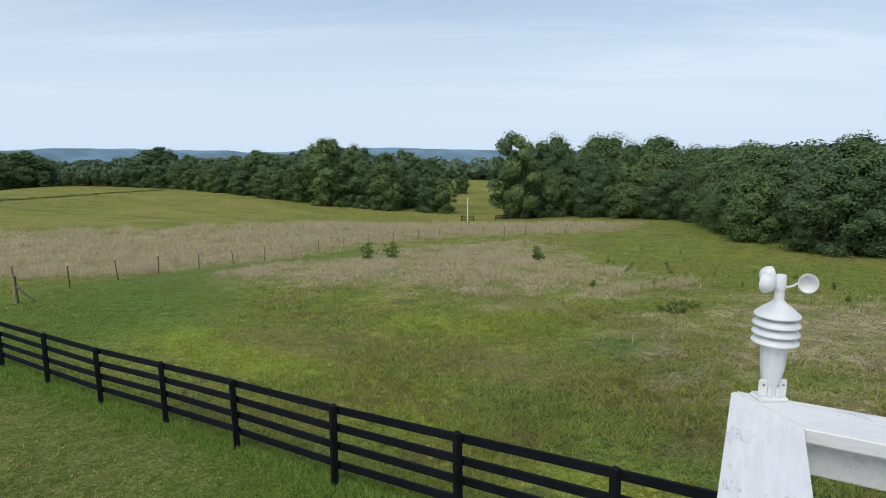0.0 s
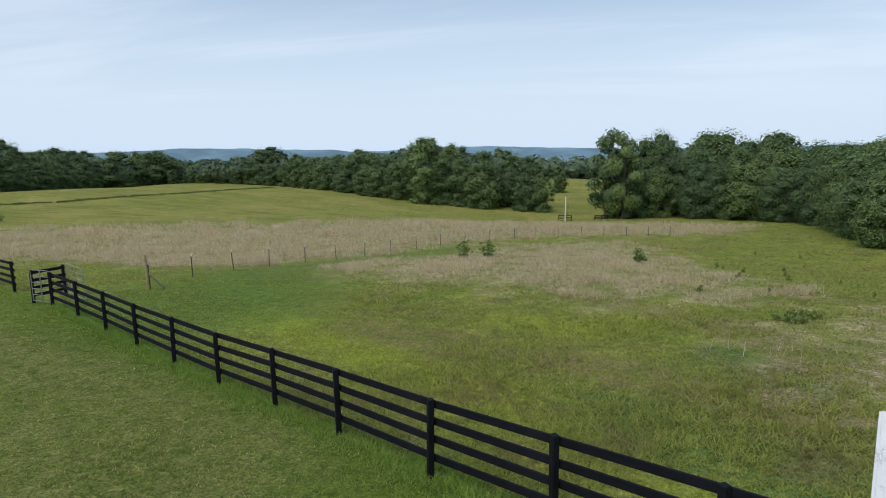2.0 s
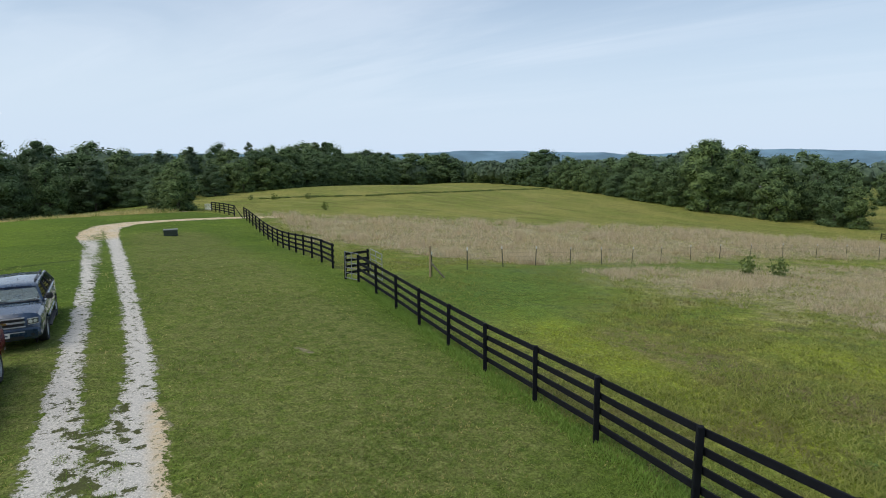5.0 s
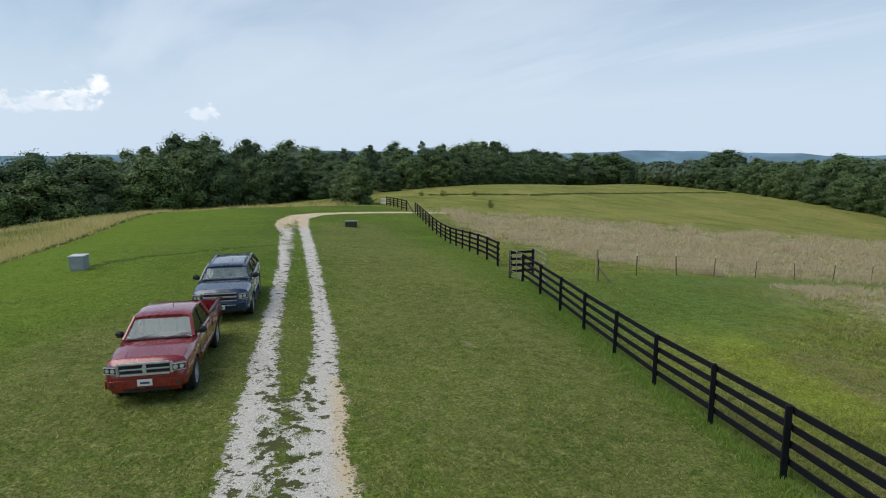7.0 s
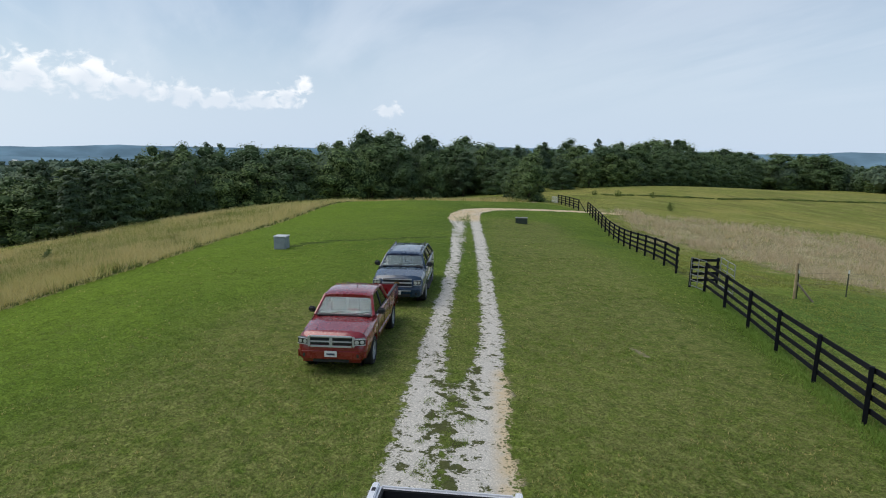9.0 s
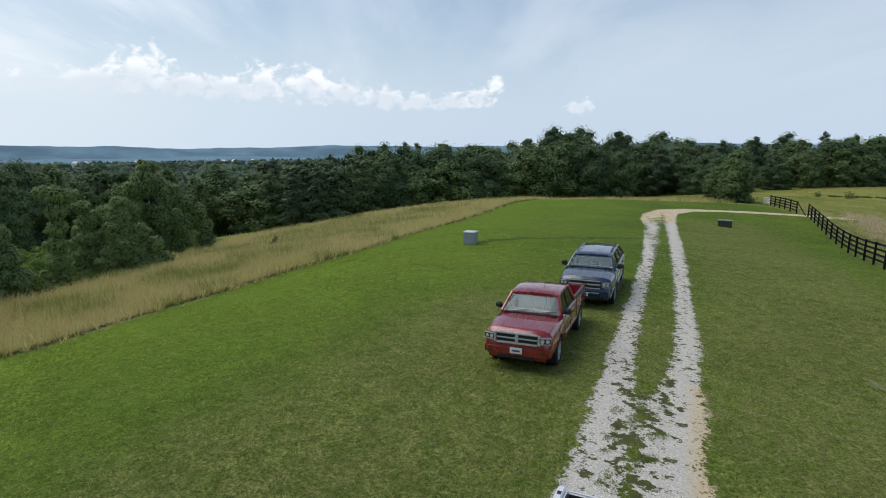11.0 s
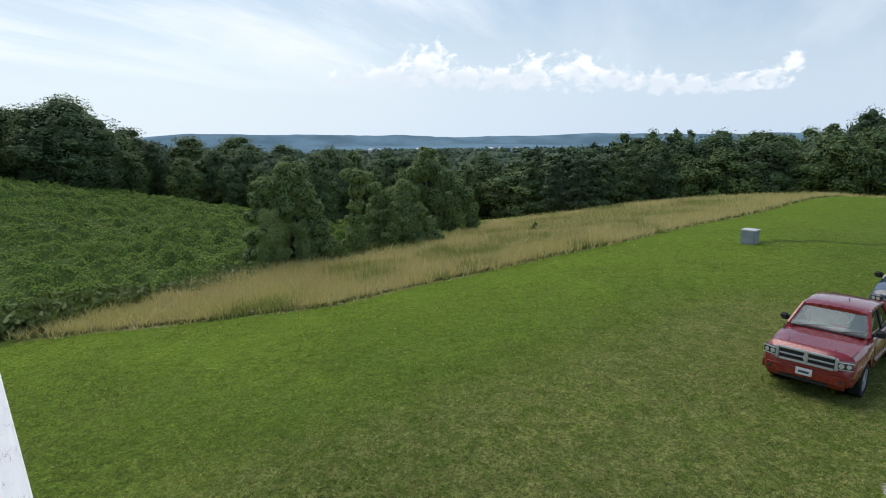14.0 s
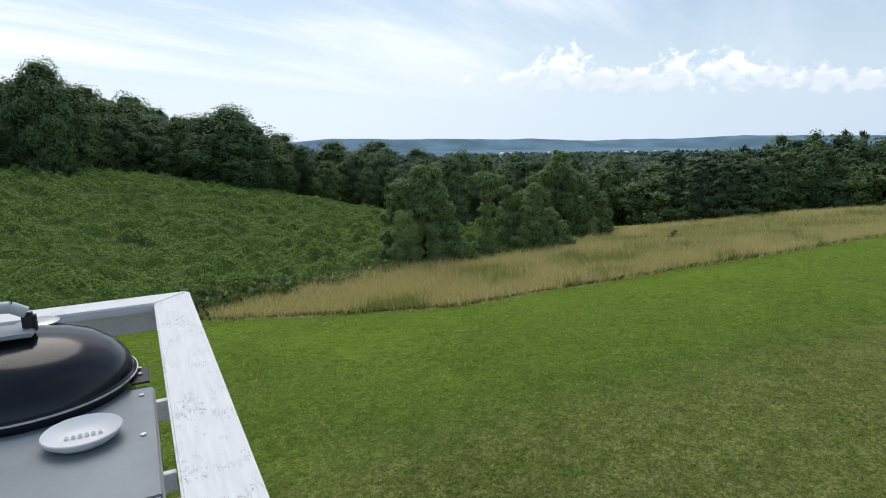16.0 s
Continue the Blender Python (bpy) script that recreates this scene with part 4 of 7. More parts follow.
def board_fence(posts, tall, label, rails=4, seed=1):
    """Square posts with boards nailed to the field side."""
    r = np.random.RandomState(seed)
    thing = new("board_fence")
    x0, y0 = posts[0]
    thing.location = (x0, y0, height(x0, y0))
    base = Vector(thing.location)
    pt = []
    for x, y in posts:
        z = height(x, y)
        bm = bmesh.new()
        box(bm, (0.10, 0.10, tall + 0.45), pose(0, 0, (tall - 0.45) / 2, 0, 0, 30))
        soften(bm, 0.012)
        ob = part("post", bm, MAT_FENCE, thing)
        ob.matrix_basis = pose(x - base.x, y - base.y, z - base.z, r.uniform(-1, 1), r.uniform(-1, 1), r.uniform(-2, 2))
        pt.append(Vector((x, y, z)))
    for a, b in zip(pt, pt[1:]):
        d = (b - a)
        flat = Vector((d.x, d.y, 0)).normalized()
        back = Vector((-flat.y, flat.x, 0))
        if back.y < 0:
            back = -back
        for k in range(rails):
            h = tall - 0.11 - k * 0.295
            p, q = a + back * 0.075 + Vector((0, 0, h + r.uniform(-.012, .012))), b + back * 0.075 + Vector((0, 0, h + r.uniform(-.012, .012)))
            ln = (q - p).length
            bm = bmesh.new()
            box(bm, (ln - 0.006, 0.034, 0.122), Matrix.Identity(4))
            soften(bm, 0.006)
            ob = part("rail", bm, MAT_FENCE, thing)
            ob.matrix_basis = Matrix.Translation((p + q) / 2 - base) @ (q - p).to_track_quat("X", "Z").to_matrix().to_4x4()
    return tagged(thing, label, "fence")


NEAR = [(-18.27, 18.73), (-16.1, 17.5), (-13.98, 16.24), (-11.85, 14.9), (-9.71, 13.54), (-7.59, 12.15), (-5.55, 10.89), (-3.67, 9.6), (-1.66, 8.14), (0.19, 6.87), (1.85, 5.73), (3.85, 4.35)]
board_fence(NEAR, 1.31, "black four-board wooden fence along the lawn")
FAR = [(-22.03 - 34.1 * k / 16, 20.79 + 19.4 * k / 16) for k in range(17)]
board_fence(FAR, 1.31, "black four-board wooden fence along the drive", seed=2)


MAT_DULL = plain("dull_steel", (0.26, 0.27, 0.28), 0.5, 0.6, 0.2, 5.0)


def tube_gate(p, q, tall, bars, mat, label, lift=0.12, lean=0.0):
    """A tubular farm gate from p to q."""
    a, b = Vector((*p, height(*p) + lift)), Vector((*q, height(*q) + lift))
    thing = new("farm_gate")
    thing.location = a
    d = b - a
    for name, u, v in (("stile", Vector((0, 0, 0)), Vector((0, 0, tall))), ("stile", d, d + Vector((0, 0, tall))), ("brace", d * 0.5, d * 0.5 + Vector((0, 0, tall)))):
        bm = bmesh.new()
        tube(bm, u, v, 0.019)
        part(name, bm, mat, thing)
    for k in range(bars):
        bm = bmesh.new()
        z = Vector((0, 0, tall * k / (bars - 1)))
        tube(bm, z, d + z, 0.017)
        part("bar", bm, mat, thing)
    return tagged(thing, label, "gate")


def wire_fence(posts, label):
    """Steel T-posts with white tips and four strands of wire."""
    thing = new("wire_fence")
    b = Vector((*posts[0], height(*posts[0])))
    thing.location = b
    pts = [Vector((x, y, height(x, y))) - b for x, y in posts]
    r = np.random.RandomState(4)
    for p in pts:
        bm = bmesh.new()
        box(bm, (0.045, 0.012, 1.55), pose(0, 0, 0.48))
        box(bm, (0.012, 0.04, 1.55), pose(0, 0.024, 0.48))
        ob = part("post", bm, MAT_TPOST, thing)
        ob.matrix_basis = pose(p.x, p.y, p.z, r.uniform(-3, 3), r.uniform(-3, 3), r.uniform(-20, 20))
        bm = bmesh.new()
        box(bm, (0.052, 0.05, 0.16), pose(0, 0.012, 1.20))
        tip = part("tip", bm, MAT_TIP, ob, "white painted tip")
    for h in (0.35, 0.62, 0.88, 1.12):
        bm = bmesh.new()
        for p, q in zip(pts, pts[1:]):
            tube(bm, p + Vector((0, 0, h)), q + Vector((0, 0, h)), 0.004, 3)
        part("wire", bm, MAT_WIRE, thing)
    return tagged(thing, label, "fence")


TLINE = [(-17.5, 26.6), (-17.3, 30.3), (-16.9, 33.9), (-16.1, 37.7), (-15.1, 41.2), (-13.9, 44.5), (-12.6, 47.8), (-11.0, 51.0), (-9.3, 53.9), (-7.3, 56.5), (-5, 58.8), (-2.6, 60.9), (-0.4, 62.5), (2, 63.7), (4.5, 64.8), (7, 65.7), (9.5, 66.4), (12, 67.2), (14.5, 68.2)]
wire_fence([(-17.2, 22.9)] + TLINE, "wire fence on white-tipped steel posts across the pasture")


MAT_TAN = plain("tan_post_wood", (0.40, 0.30, 0.17), 0.9, 0, 0.25, 5.0, 0.4)


def brace_post(x, y):
    thing = new("fence_post")
    thing.location = (x, y, height(x, y))
    bm = bmesh.new()
    limb(bm, (0, 0, -0.4), (0, 0, 1.55), 0.056, 0.052, 10)
    part("post", bm, MAT_TAN, thing)
    bm = bmesh.new()
    limb(bm, (0.045, 0.02, 0.72), (0.62, 0.36, -0.05), 0.042, 0.042, 8)
    part("brace", bm, MAT_POST, thing)
    return tagged(thing, "weathered wooden corner post with a slanting brace", "post")


brace_post(-17.2, 22.75)

tube_gate((-19.2, 18.85), (-18.33, 18.78), 1.22, 6, MAT_DULL, "short galvanised tube gate panel beside the black fence")
board_fence([(-19.3, 18.95), (-19.38, 20.6)], 1.31, "short run of black boards behind the gateway", seed=5)
tube_gate((-19.25, 20.62), (-17.6, 19.6), 1.22, 6, MAT_STEEL, "open galvanised tube gate standing in the grass")
board_fence([(-58.9, 40.9), (-61.4, 41.9), (-63.8, 42.9), (-66.2, 43.9), (-68.6, 44.9), (-71.0, 45.9)], 1.31, "black board fence beyond the drive", seed=6)


def lean_brace(x, y):
    thing = new("fence_brace")
    thing.location = (x, y, height(x, y))
    bm = bmesh.new()
    limb(bm, (0, 0, 1.15), (1.9, -0.3, -0.1), 0.05, 0.05, 6)
    part("brace", bm, MAT_FENCE, thing)
    tagged(thing, "dark slanting brace against the end post", "brace")


lean_brace(-58.8, 40.9)


def picket_gate():
    """White gate at the end of the far fence."""
    thing = new("picket_gate")
    thing.location = (-71.3, 46.0, height(-71.3, 46.0))
    way = Vector((-3.0, 1.0, 0))
    for k in range(10):
        bm = bmesh.new()
        box(bm, (0.075, 0.03, 0.85), Matrix.Identity(4))
        soften(bm, 0.01)
        p = way * (k / 9)
        part("picket", bm, MAT_TIP, thing).matrix_basis = pose(p.x, p.y, 0.5 + height(-71.3 + p.x, 46 + p.y) - thing.location.z, 0, 0, -18)
    for z in (0.35, 0.95):
        bm = bmesh.new()
        limb(bm, (0, 0, z), way + Vector((0, 0, z + height(-75.5, 47.4) - thing.location.z)), 0.04, 0.04, 4)
        part("rail", bm, MAT_TIP, thing)
    tagged(thing, "white picket gate beyond the drive", "gate")


picket_gate()

# ---------------------------------------------------------------- deck
CORNER = Vector((0.683, 1.302, 0))
ALONG = Vector((-0.478, -0.878, 0)).normalized()   # down the outer rail
IN = Vector((0.878, -0.478, 0)).normalized()       # towards the house
CAP, DECK, LONG, DEEP = 5.368, 4.44, 5.03, 3.4


def on_deck(u, w, z):
    return CORNER + ALONG * u + IN * w + Vector((0, 0, z))


DECK_M = Matrix((( ALONG.x, IN.x, 0, CORNER.x), (ALONG.y, IN.y, 0, CORNER.y), (0, 0, 1, 0), (0, 0, 0, 1)))


def mitred_cap(bm, length, width, thick, cut_a, cut_b):
    """A board along x whose ends are cut at 45 degrees on the inner side."""
    a, b = (width if cut_a else 0), (width if cut_b else 0)
    low = [bm.verts.new(v) for v in ((0, 0, -thick), (length, 0, -thick), (length - b, width, -thick), (a, width, -thick))]
    top = [bm.verts.new(v) for v in ((0, 0, 0), (length, 0, 0), (length - b, width, 0), (a, width, 0))]
    bm.faces.new(low[::-1])
    bm.faces.new(top)
    for k in range(4):
        bm.faces.new((low[k], low[(k + 1) % 4], top[(k + 1) % 4], top[k]))
    bmesh.ops.recalc_face_normals(bm, faces=bm.faces[:])
    soften(bm, 0.005, 2)


def build_deck():
    thing = new("deck_railing")
    thing.matrix_basis = DECK_M @ Matrix.Translation((0, 0, DECK))
    top = CAP - DECK
    for m, ln, ca, cb in ((pose(0, 0, top), LONG, True, True), (Matrix.Translation((0, 0, top)) @ Matrix(((0, 1, 0, 0), (1, 0, 0, 0), (0, 0, 1, 0), (0, 0, 0, 1))), DEEP, True, False),
                          (Matrix.Translation((LONG, 0, top)) @ Matrix(((0, -1, 0, 0), (1, 0, 0, 0), (0, 0, 1, 0), (0, 0, 0, 1))), DEEP, True, False)):
        bm = bmesh.new()
        mitred_cap(bm, ln - 0.004, 0.14, 0.036, ca, cb)
        if m.determinant() < 0:
            bmesh.ops.reverse_faces(bm, faces=bm.faces[:])
        part("cap_board", bm, MAT_WHITE, thing).matrix_basis = m

    def board(name, size, at):
        bm = bmesh.new()
        box(bm, size, Matrix.Identity(4))
        soften(bm, 0.004)
        part(name, bm, MAT_WHITE, thing).matrix_basis = pose(*at)

    for z in (top - 0.036 - 0.046, 0.45, 0.12):
        board("rail_board", (LONG - 0.20, 0.036, 0.088), (LONG / 2, 0.075, z))
        board("rail_board", (0.036, DEEP - 0.13, 0.088), (0.075, DEEP / 2 + 0.06, z))
        board("rail_board", (0.036, DEEP - 0.13, 0.088), (LONG - 0.075, DEEP / 2 + 0.06, z))
    for x, y in ((0.075, 0.075), (LONG - 0.075, 0.075), (0.075, DEEP - 0.06), (LONG - 0.075, DEEP - 0.06), (LONG / 2, 0.075)):
        board("post", (0.09, 0.09, top - 0.038), (x, y, (top - 0.038) / 2))
    tagged(thing, "white painted wooden deck railing with flat cap boards", "railing")
    # floor and legs
    deck = tagged(new("deck"), "raised wooden deck on tall posts", "deck", kind="structure")
    deck.matrix_basis = DECK_M
    r = np.random.RandomState(5)
    n = int(DEEP / 0.145)
    for k in range(n):
        bm = bmesh.new()
        box(bm, (LONG - 0.02, 0.138, 0.03), Matrix.Identity(4))
        soften(bm, 0.003)
        part("plank", bm, MAT_POST, deck).matrix_basis = pose(LONG / 2, 0.075 + k * 0.145, DECK - 0.016 + r.uniform(-.001, .001))
    for y in (0.1, DEEP / 2, DEEP - 0.1):
        bm = bmesh.new()
        box(bm, (LONG - 0.1, 0.045, 0.22), Matrix.Identity(4))
        part("joist", bm, MAT_POST, deck).matrix_basis = pose(LONG / 2, y, DECK - 0.145)
    for x in (0.15, LONG - 0.15):
        g = height(*on_deck(x, DEEP - 0.3, 0).xy) - 0.3
        for y in (0.22, DEEP - 0.3):
            bm = bmesh.new()
            box(bm, (0.14, 0.14, DECK - 0.26 - g), Matrix.Identity(4))
            part("leg", bm, MAT_POST, deck).matrix_basis = pose(x, y, (DECK - 0.26 + g) / 2)


build_deck()


def build_house():
    """The plain wall behind the deck."""
    thing = tagged(new("wall_house"), "plain white sided house wall behind the deck", "wall", kind="structure")
    thing.matrix_basis = DECK_M
    bm = bmesh.new()
    box(bm, (9.0, 0.2, 7.2), pose(LONG / 2, DEEP + 0.12, 3.9))
    part("wall", bm, MAT_SIDING, thing)
    for k in range(48):
        bm = bmesh.new()
        box(bm, (9.0, 0.014, 0.145), pose(LONG / 2, DEEP + 0.012, 0.5 + k * 0.15, 4))
        part("siding_board", bm, MAT_SIDING, thing)


build_house()
# ---------------------------------------------------------------- vehicles
def car_paint(name, col):
    n = material(name)
    fl = n.noise(n.obj, 900.0, 1)
    dust = n.ramp(n.noise(n.obj, 2.2, 5, 0.6), 0.4, 0.8)
    c = n.mix(n.ramp(fl, 0.4, 0.7), col, tuple(min(1, x * 1.5 + 0.01) for x in col))
    c = n.mix(n.math("MULTIPLY", dust, 0.05), c, (0.35, 0.32, 0.27))
    put(n, "Base Color", c)
    put(n, "Metallic", 0.1)
    put(n, "Roughness", n.ramp(dust, 0, 1, 0.26, 0.38))
    put(n, "Coat Weight", 1.0)
    put(n, "Coat Roughness", n.ramp(dust, 0, 1, 0.07, 0.16))
    return n.m


def glass(name, tint):
    n = material(name)
    put(n, "Base Color", tint)
    put(n, "Roughness", 0.02)
    put(n, "Transmission Weight", 0.9)
    put(n, "IOR", 1.12)
    put(n, "Coat Weight", 0.45)
    put(n, "Coat Roughness", 0.02)
    return n.m


MAT_RED, MAT_BLUE, MAT_WTRUCK = car_paint("red_paint", (0.215, 0.009, 0.012)), car_paint("blue_grey_paint", (0.010, 0.030, 0.062)), car_paint("white_paint", (0.78, 0.78, 0.79))
MAT_TYRE = plain("tyre_rubber", (0.018, 0.018, 0.019), 0.85, 0, 0.2, 8.0, 0.2)
MAT_RIM = plain("wheel_alloy", (0.66, 0.67, 0.68), 0.35, 0.55, 0.1, 10.0)
MAT_CHROME = plain("chrome", (0.66, 0.67, 0.68), 0.38, 0.6, 0.05, 10.0)
MAT_TRIM = plain("black_trim", (0.016, 0.016, 0.018), 0.55, 0, 0.2, 10.0)
MAT_LENS = plain("lamp_lens", (0.045, 0.048, 0.052), 0.08, 0.2, 0.4, 16.0, 0, 1.0)
MAT_LAMP = plain("lamp_housing", (0.10, 0.105, 0.11), 0.6, 0.2, 0.2, 12.0)
MAT_TAIL = plain("tail_lens", (0.30, 0.012, 0.012), 0.12, 0, 0.15, 14.0, 0, 1.0)
MAT_SEAT = plain("seat_cloth", (0.13, 0.13, 0.13), 0.85, 0, 0.15, 6.0, 0.2)
MAT_PLATE = plain("plate_white", (0.78, 0.78, 0.76), 0.45, 0, 0.05, 8.0)
MAT_INK = plain("plate_ink", (0.06, 0.07, 0.12), 0.5, 0, 0.1, 8.0)
MAT_GOLD = plain("gold_badge", (0.62, 0.45, 0.16), 0.25, 0.9, 0.1, 8.0)
MAT_GLASS, MAT_TINT = glass("clear_glass", (0.74, 0.87, 0.88)), glass("tinted_glass", (0.035, 0.042, 0.045))


def smooth_part(name, bm, mat, parent, label="", angle=35):
    ob = part(name, bm, mat, parent, label)
    me = ob.data
    me.polygons.foreach_set("use_smooth", [True] * len(me.polygons))
    me.set_sharp_from_angle(angle=radians(angle))
    return ob


def loft(bm, rings):
    vs = [[bm.verts.new(p) for p in r] for r in rings]
    n = len(vs[0])
    for a, b in zip(vs, vs[1:]):
        for k in range(n):
            bm.faces.new((a[k], a[(k + 1) % n], b[(k + 1) % n], b[k]))
    bm.faces.new(vs[0][::-1])
    bm.faces.new(vs[-1])
    bmesh.ops.recalc_face_normals(bm, faces=bm.faces[:])


def spline(rows, n):
    """Rows of numbers resampled smoothly along their first column."""
    rows = np.array(rows, float)
    xs = np.linspace(rows[0, 0], rows[-1, 0], n)
    xs = np.sort(np.concatenate([xs, rows[1:-1, 0]]))[::-1] if rows[0, 0] > rows[-1, 0] else np.sort(np.concatenate([xs, rows[1:-1, 0]]))
    o = np.argsort(rows[:, 0])
    return [[x] + [float(np.interp(x, rows[o, 0], rows[o, k])) for k in range(1, rows.shape[1])] for x in xs]


def body_section(x, w, zb, zs, zt, flare):
    half = [(0.0, zb), (w * 0.84, zb), (w * 0.95, zb + 0.07), (w + flare * 0.4, zb + 0.20), (w + flare, (zb + zs) * 0.5 + 0.08), (w * 0.985 + flare * 0.6, zs - 0.08), (w * 0.955, zs), (w * 0.90, zs + (zt - zs) * 0.55), (w * 0.72, zt - 0.012), (w * 0.38, zt), (0.0, zt + 0.004)]
    return [Vector((x, y, z)) for y, z in half] + [Vector((x, -y, z)) for y, z in half[-2:0:-1]]


def cut(ob, cutters):
    """Takes the cutters' volume out of a part's mesh."""
    for bm in cutters:
        me = bpy.data.meshes.new("cutter")
        bm.to_mesh(me)
        bm.free()
        tool = new("cutter", me)
        mod = ob.modifiers.new("cut", "BOOLEAN")
        mod.operation, mod.object, mod.solver = "DIFFERENCE", tool, "EXACT"
        bpy.context.view_layer.update()
        done = bpy.data.meshes.new_from_object(ob.evaluated_get(bpy.context.evaluated_depsgraph_get()))
        ob.modifiers.clear()
        ob.data = done
        bpy.data.objects.remove(tool)
    ob.data.polygons.foreach_set("use_smooth", [True] * len(ob.data.polygons))
    ob.data.set_sharp_from_angle(angle=radians(32))


def cyl(r, a, b, sides=28):
    bm = bmesh.new()
    limb(bm, a, b, r, r, sides)
    bmesh.ops.recalc_face_normals(bm, faces=bm.faces[:])
    return bm


def lathe_y(profile, sides=28):
    """A closed ring turned round the y axis from (radius, y) pairs."""
    bm = bmesh.new()
    rings = [[bm.verts.new((r * math.cos(2 * math.pi * k / sides), y, r * math.sin(2 * math.pi * k / sides))) for k in range(sides)] for r, y in profile]
    for a, b in zip(rings, rings[1:] + rings[:1]):
        for k in range(sides):
            bm.faces.new((a[k], a[(k + 1) % sides], b[(k + 1) % sides], b[k]))
    bmesh.ops.recalc_face_normals(bm, faces=bm.faces[:])
    return bm


def wheel(parent, x, y, r, spokes):
    s = 1 if y > 0 else -1
    hub = part("wheel", cyl(0.06, (0, -0.08 * s, 0), (0, 0.05 * s, 0), 12), MAT_TRIM, parent)
    hub.location = (x, y, r)
    w = 0.125
    smooth_part("tyre", lathe_y([(r * 0.66, -w), (r * 0.93, -w * 1.02), (r, -w * 0.75), (r, w * 0.75), (r * 0.93, w * 1.02), (r * 0.66, w)]), MAT_TYRE, hub)
    bm = lathe_y([(r * 0.58, -w * 0.9), (r * 0.68, -w * 0.9), (r * 0.69, w * 0.93 ), (r * 0.61, w * 0.93)], 24)
    for k in range(spokes):
        m = pose(0, 0.62 * w * s, 0, 0, 360 * k / spokes, 0) @ pose(0, 0, r * 0.33)
        box(bm, (r * 0.17, 0.03, r * 0.60), m)
    limb(bm, (0, 0.3 * w * s, 0), (0, 0.85 * w * s, 0), r * 0.2, r * 0.16, 14)
    smooth_part("rim", bm, MAT_RIM, hub, "silver alloy rim")
    part("brake_disc", cyl(r * 0.55, (0, 0.0, 0), (0, 0.01 * s, 0), 20), MAT_TRIM, hub)


def pane(name, pts, mat, parent, thick=0.008):
    """A thin solid sheet over four corners."""
    p = [Vector(q) for q in pts]
    n = (p[1] - p[0]).cross(p[3] - p[0]).normalized() * thick * 0.5
    bm = bmesh.new()
    a, b = [bm.verts.new(q + n) for q in p], [bm.verts.new(q - n) for q in p]
    bm.faces.new(a)
    bm.faces.new(b[::-1])
    for k in range(len(p)):
        bm.faces.new((a[k], b[k], b[(k + 1) % len(p)], a[(k + 1) % len(p)]))
    bmesh.ops.recalc_face_normals(bm, faces=bm.faces[:])
    ob = part(name, bm, mat, parent)
    if mat in (MAT_GLASS, MAT_TINT):
        ob.visible_shadow = False
    return ob


def block(name, size, at, mat, parent, soft=0.012, turn=(0, 0, 0), label="", seg=2):
    bm = bmesh.new()
    box(bm, size, Matrix.Identity(4))
    soften(bm, min(soft, min(size) * 0.45), seg)
    ob = smooth_part(name, bm, mat, parent, label, 50)
    ob.matrix_basis = pose(*at, *turn)
    return ob


def strut(name, pts, width, mat, parent, sides=6):
    bm = bmesh.new()
    for a, b in zip(pts, pts[1:]):
        limb(bm, a, b, width, width, sides)
    return smooth_part(name, bm, mat, parent)


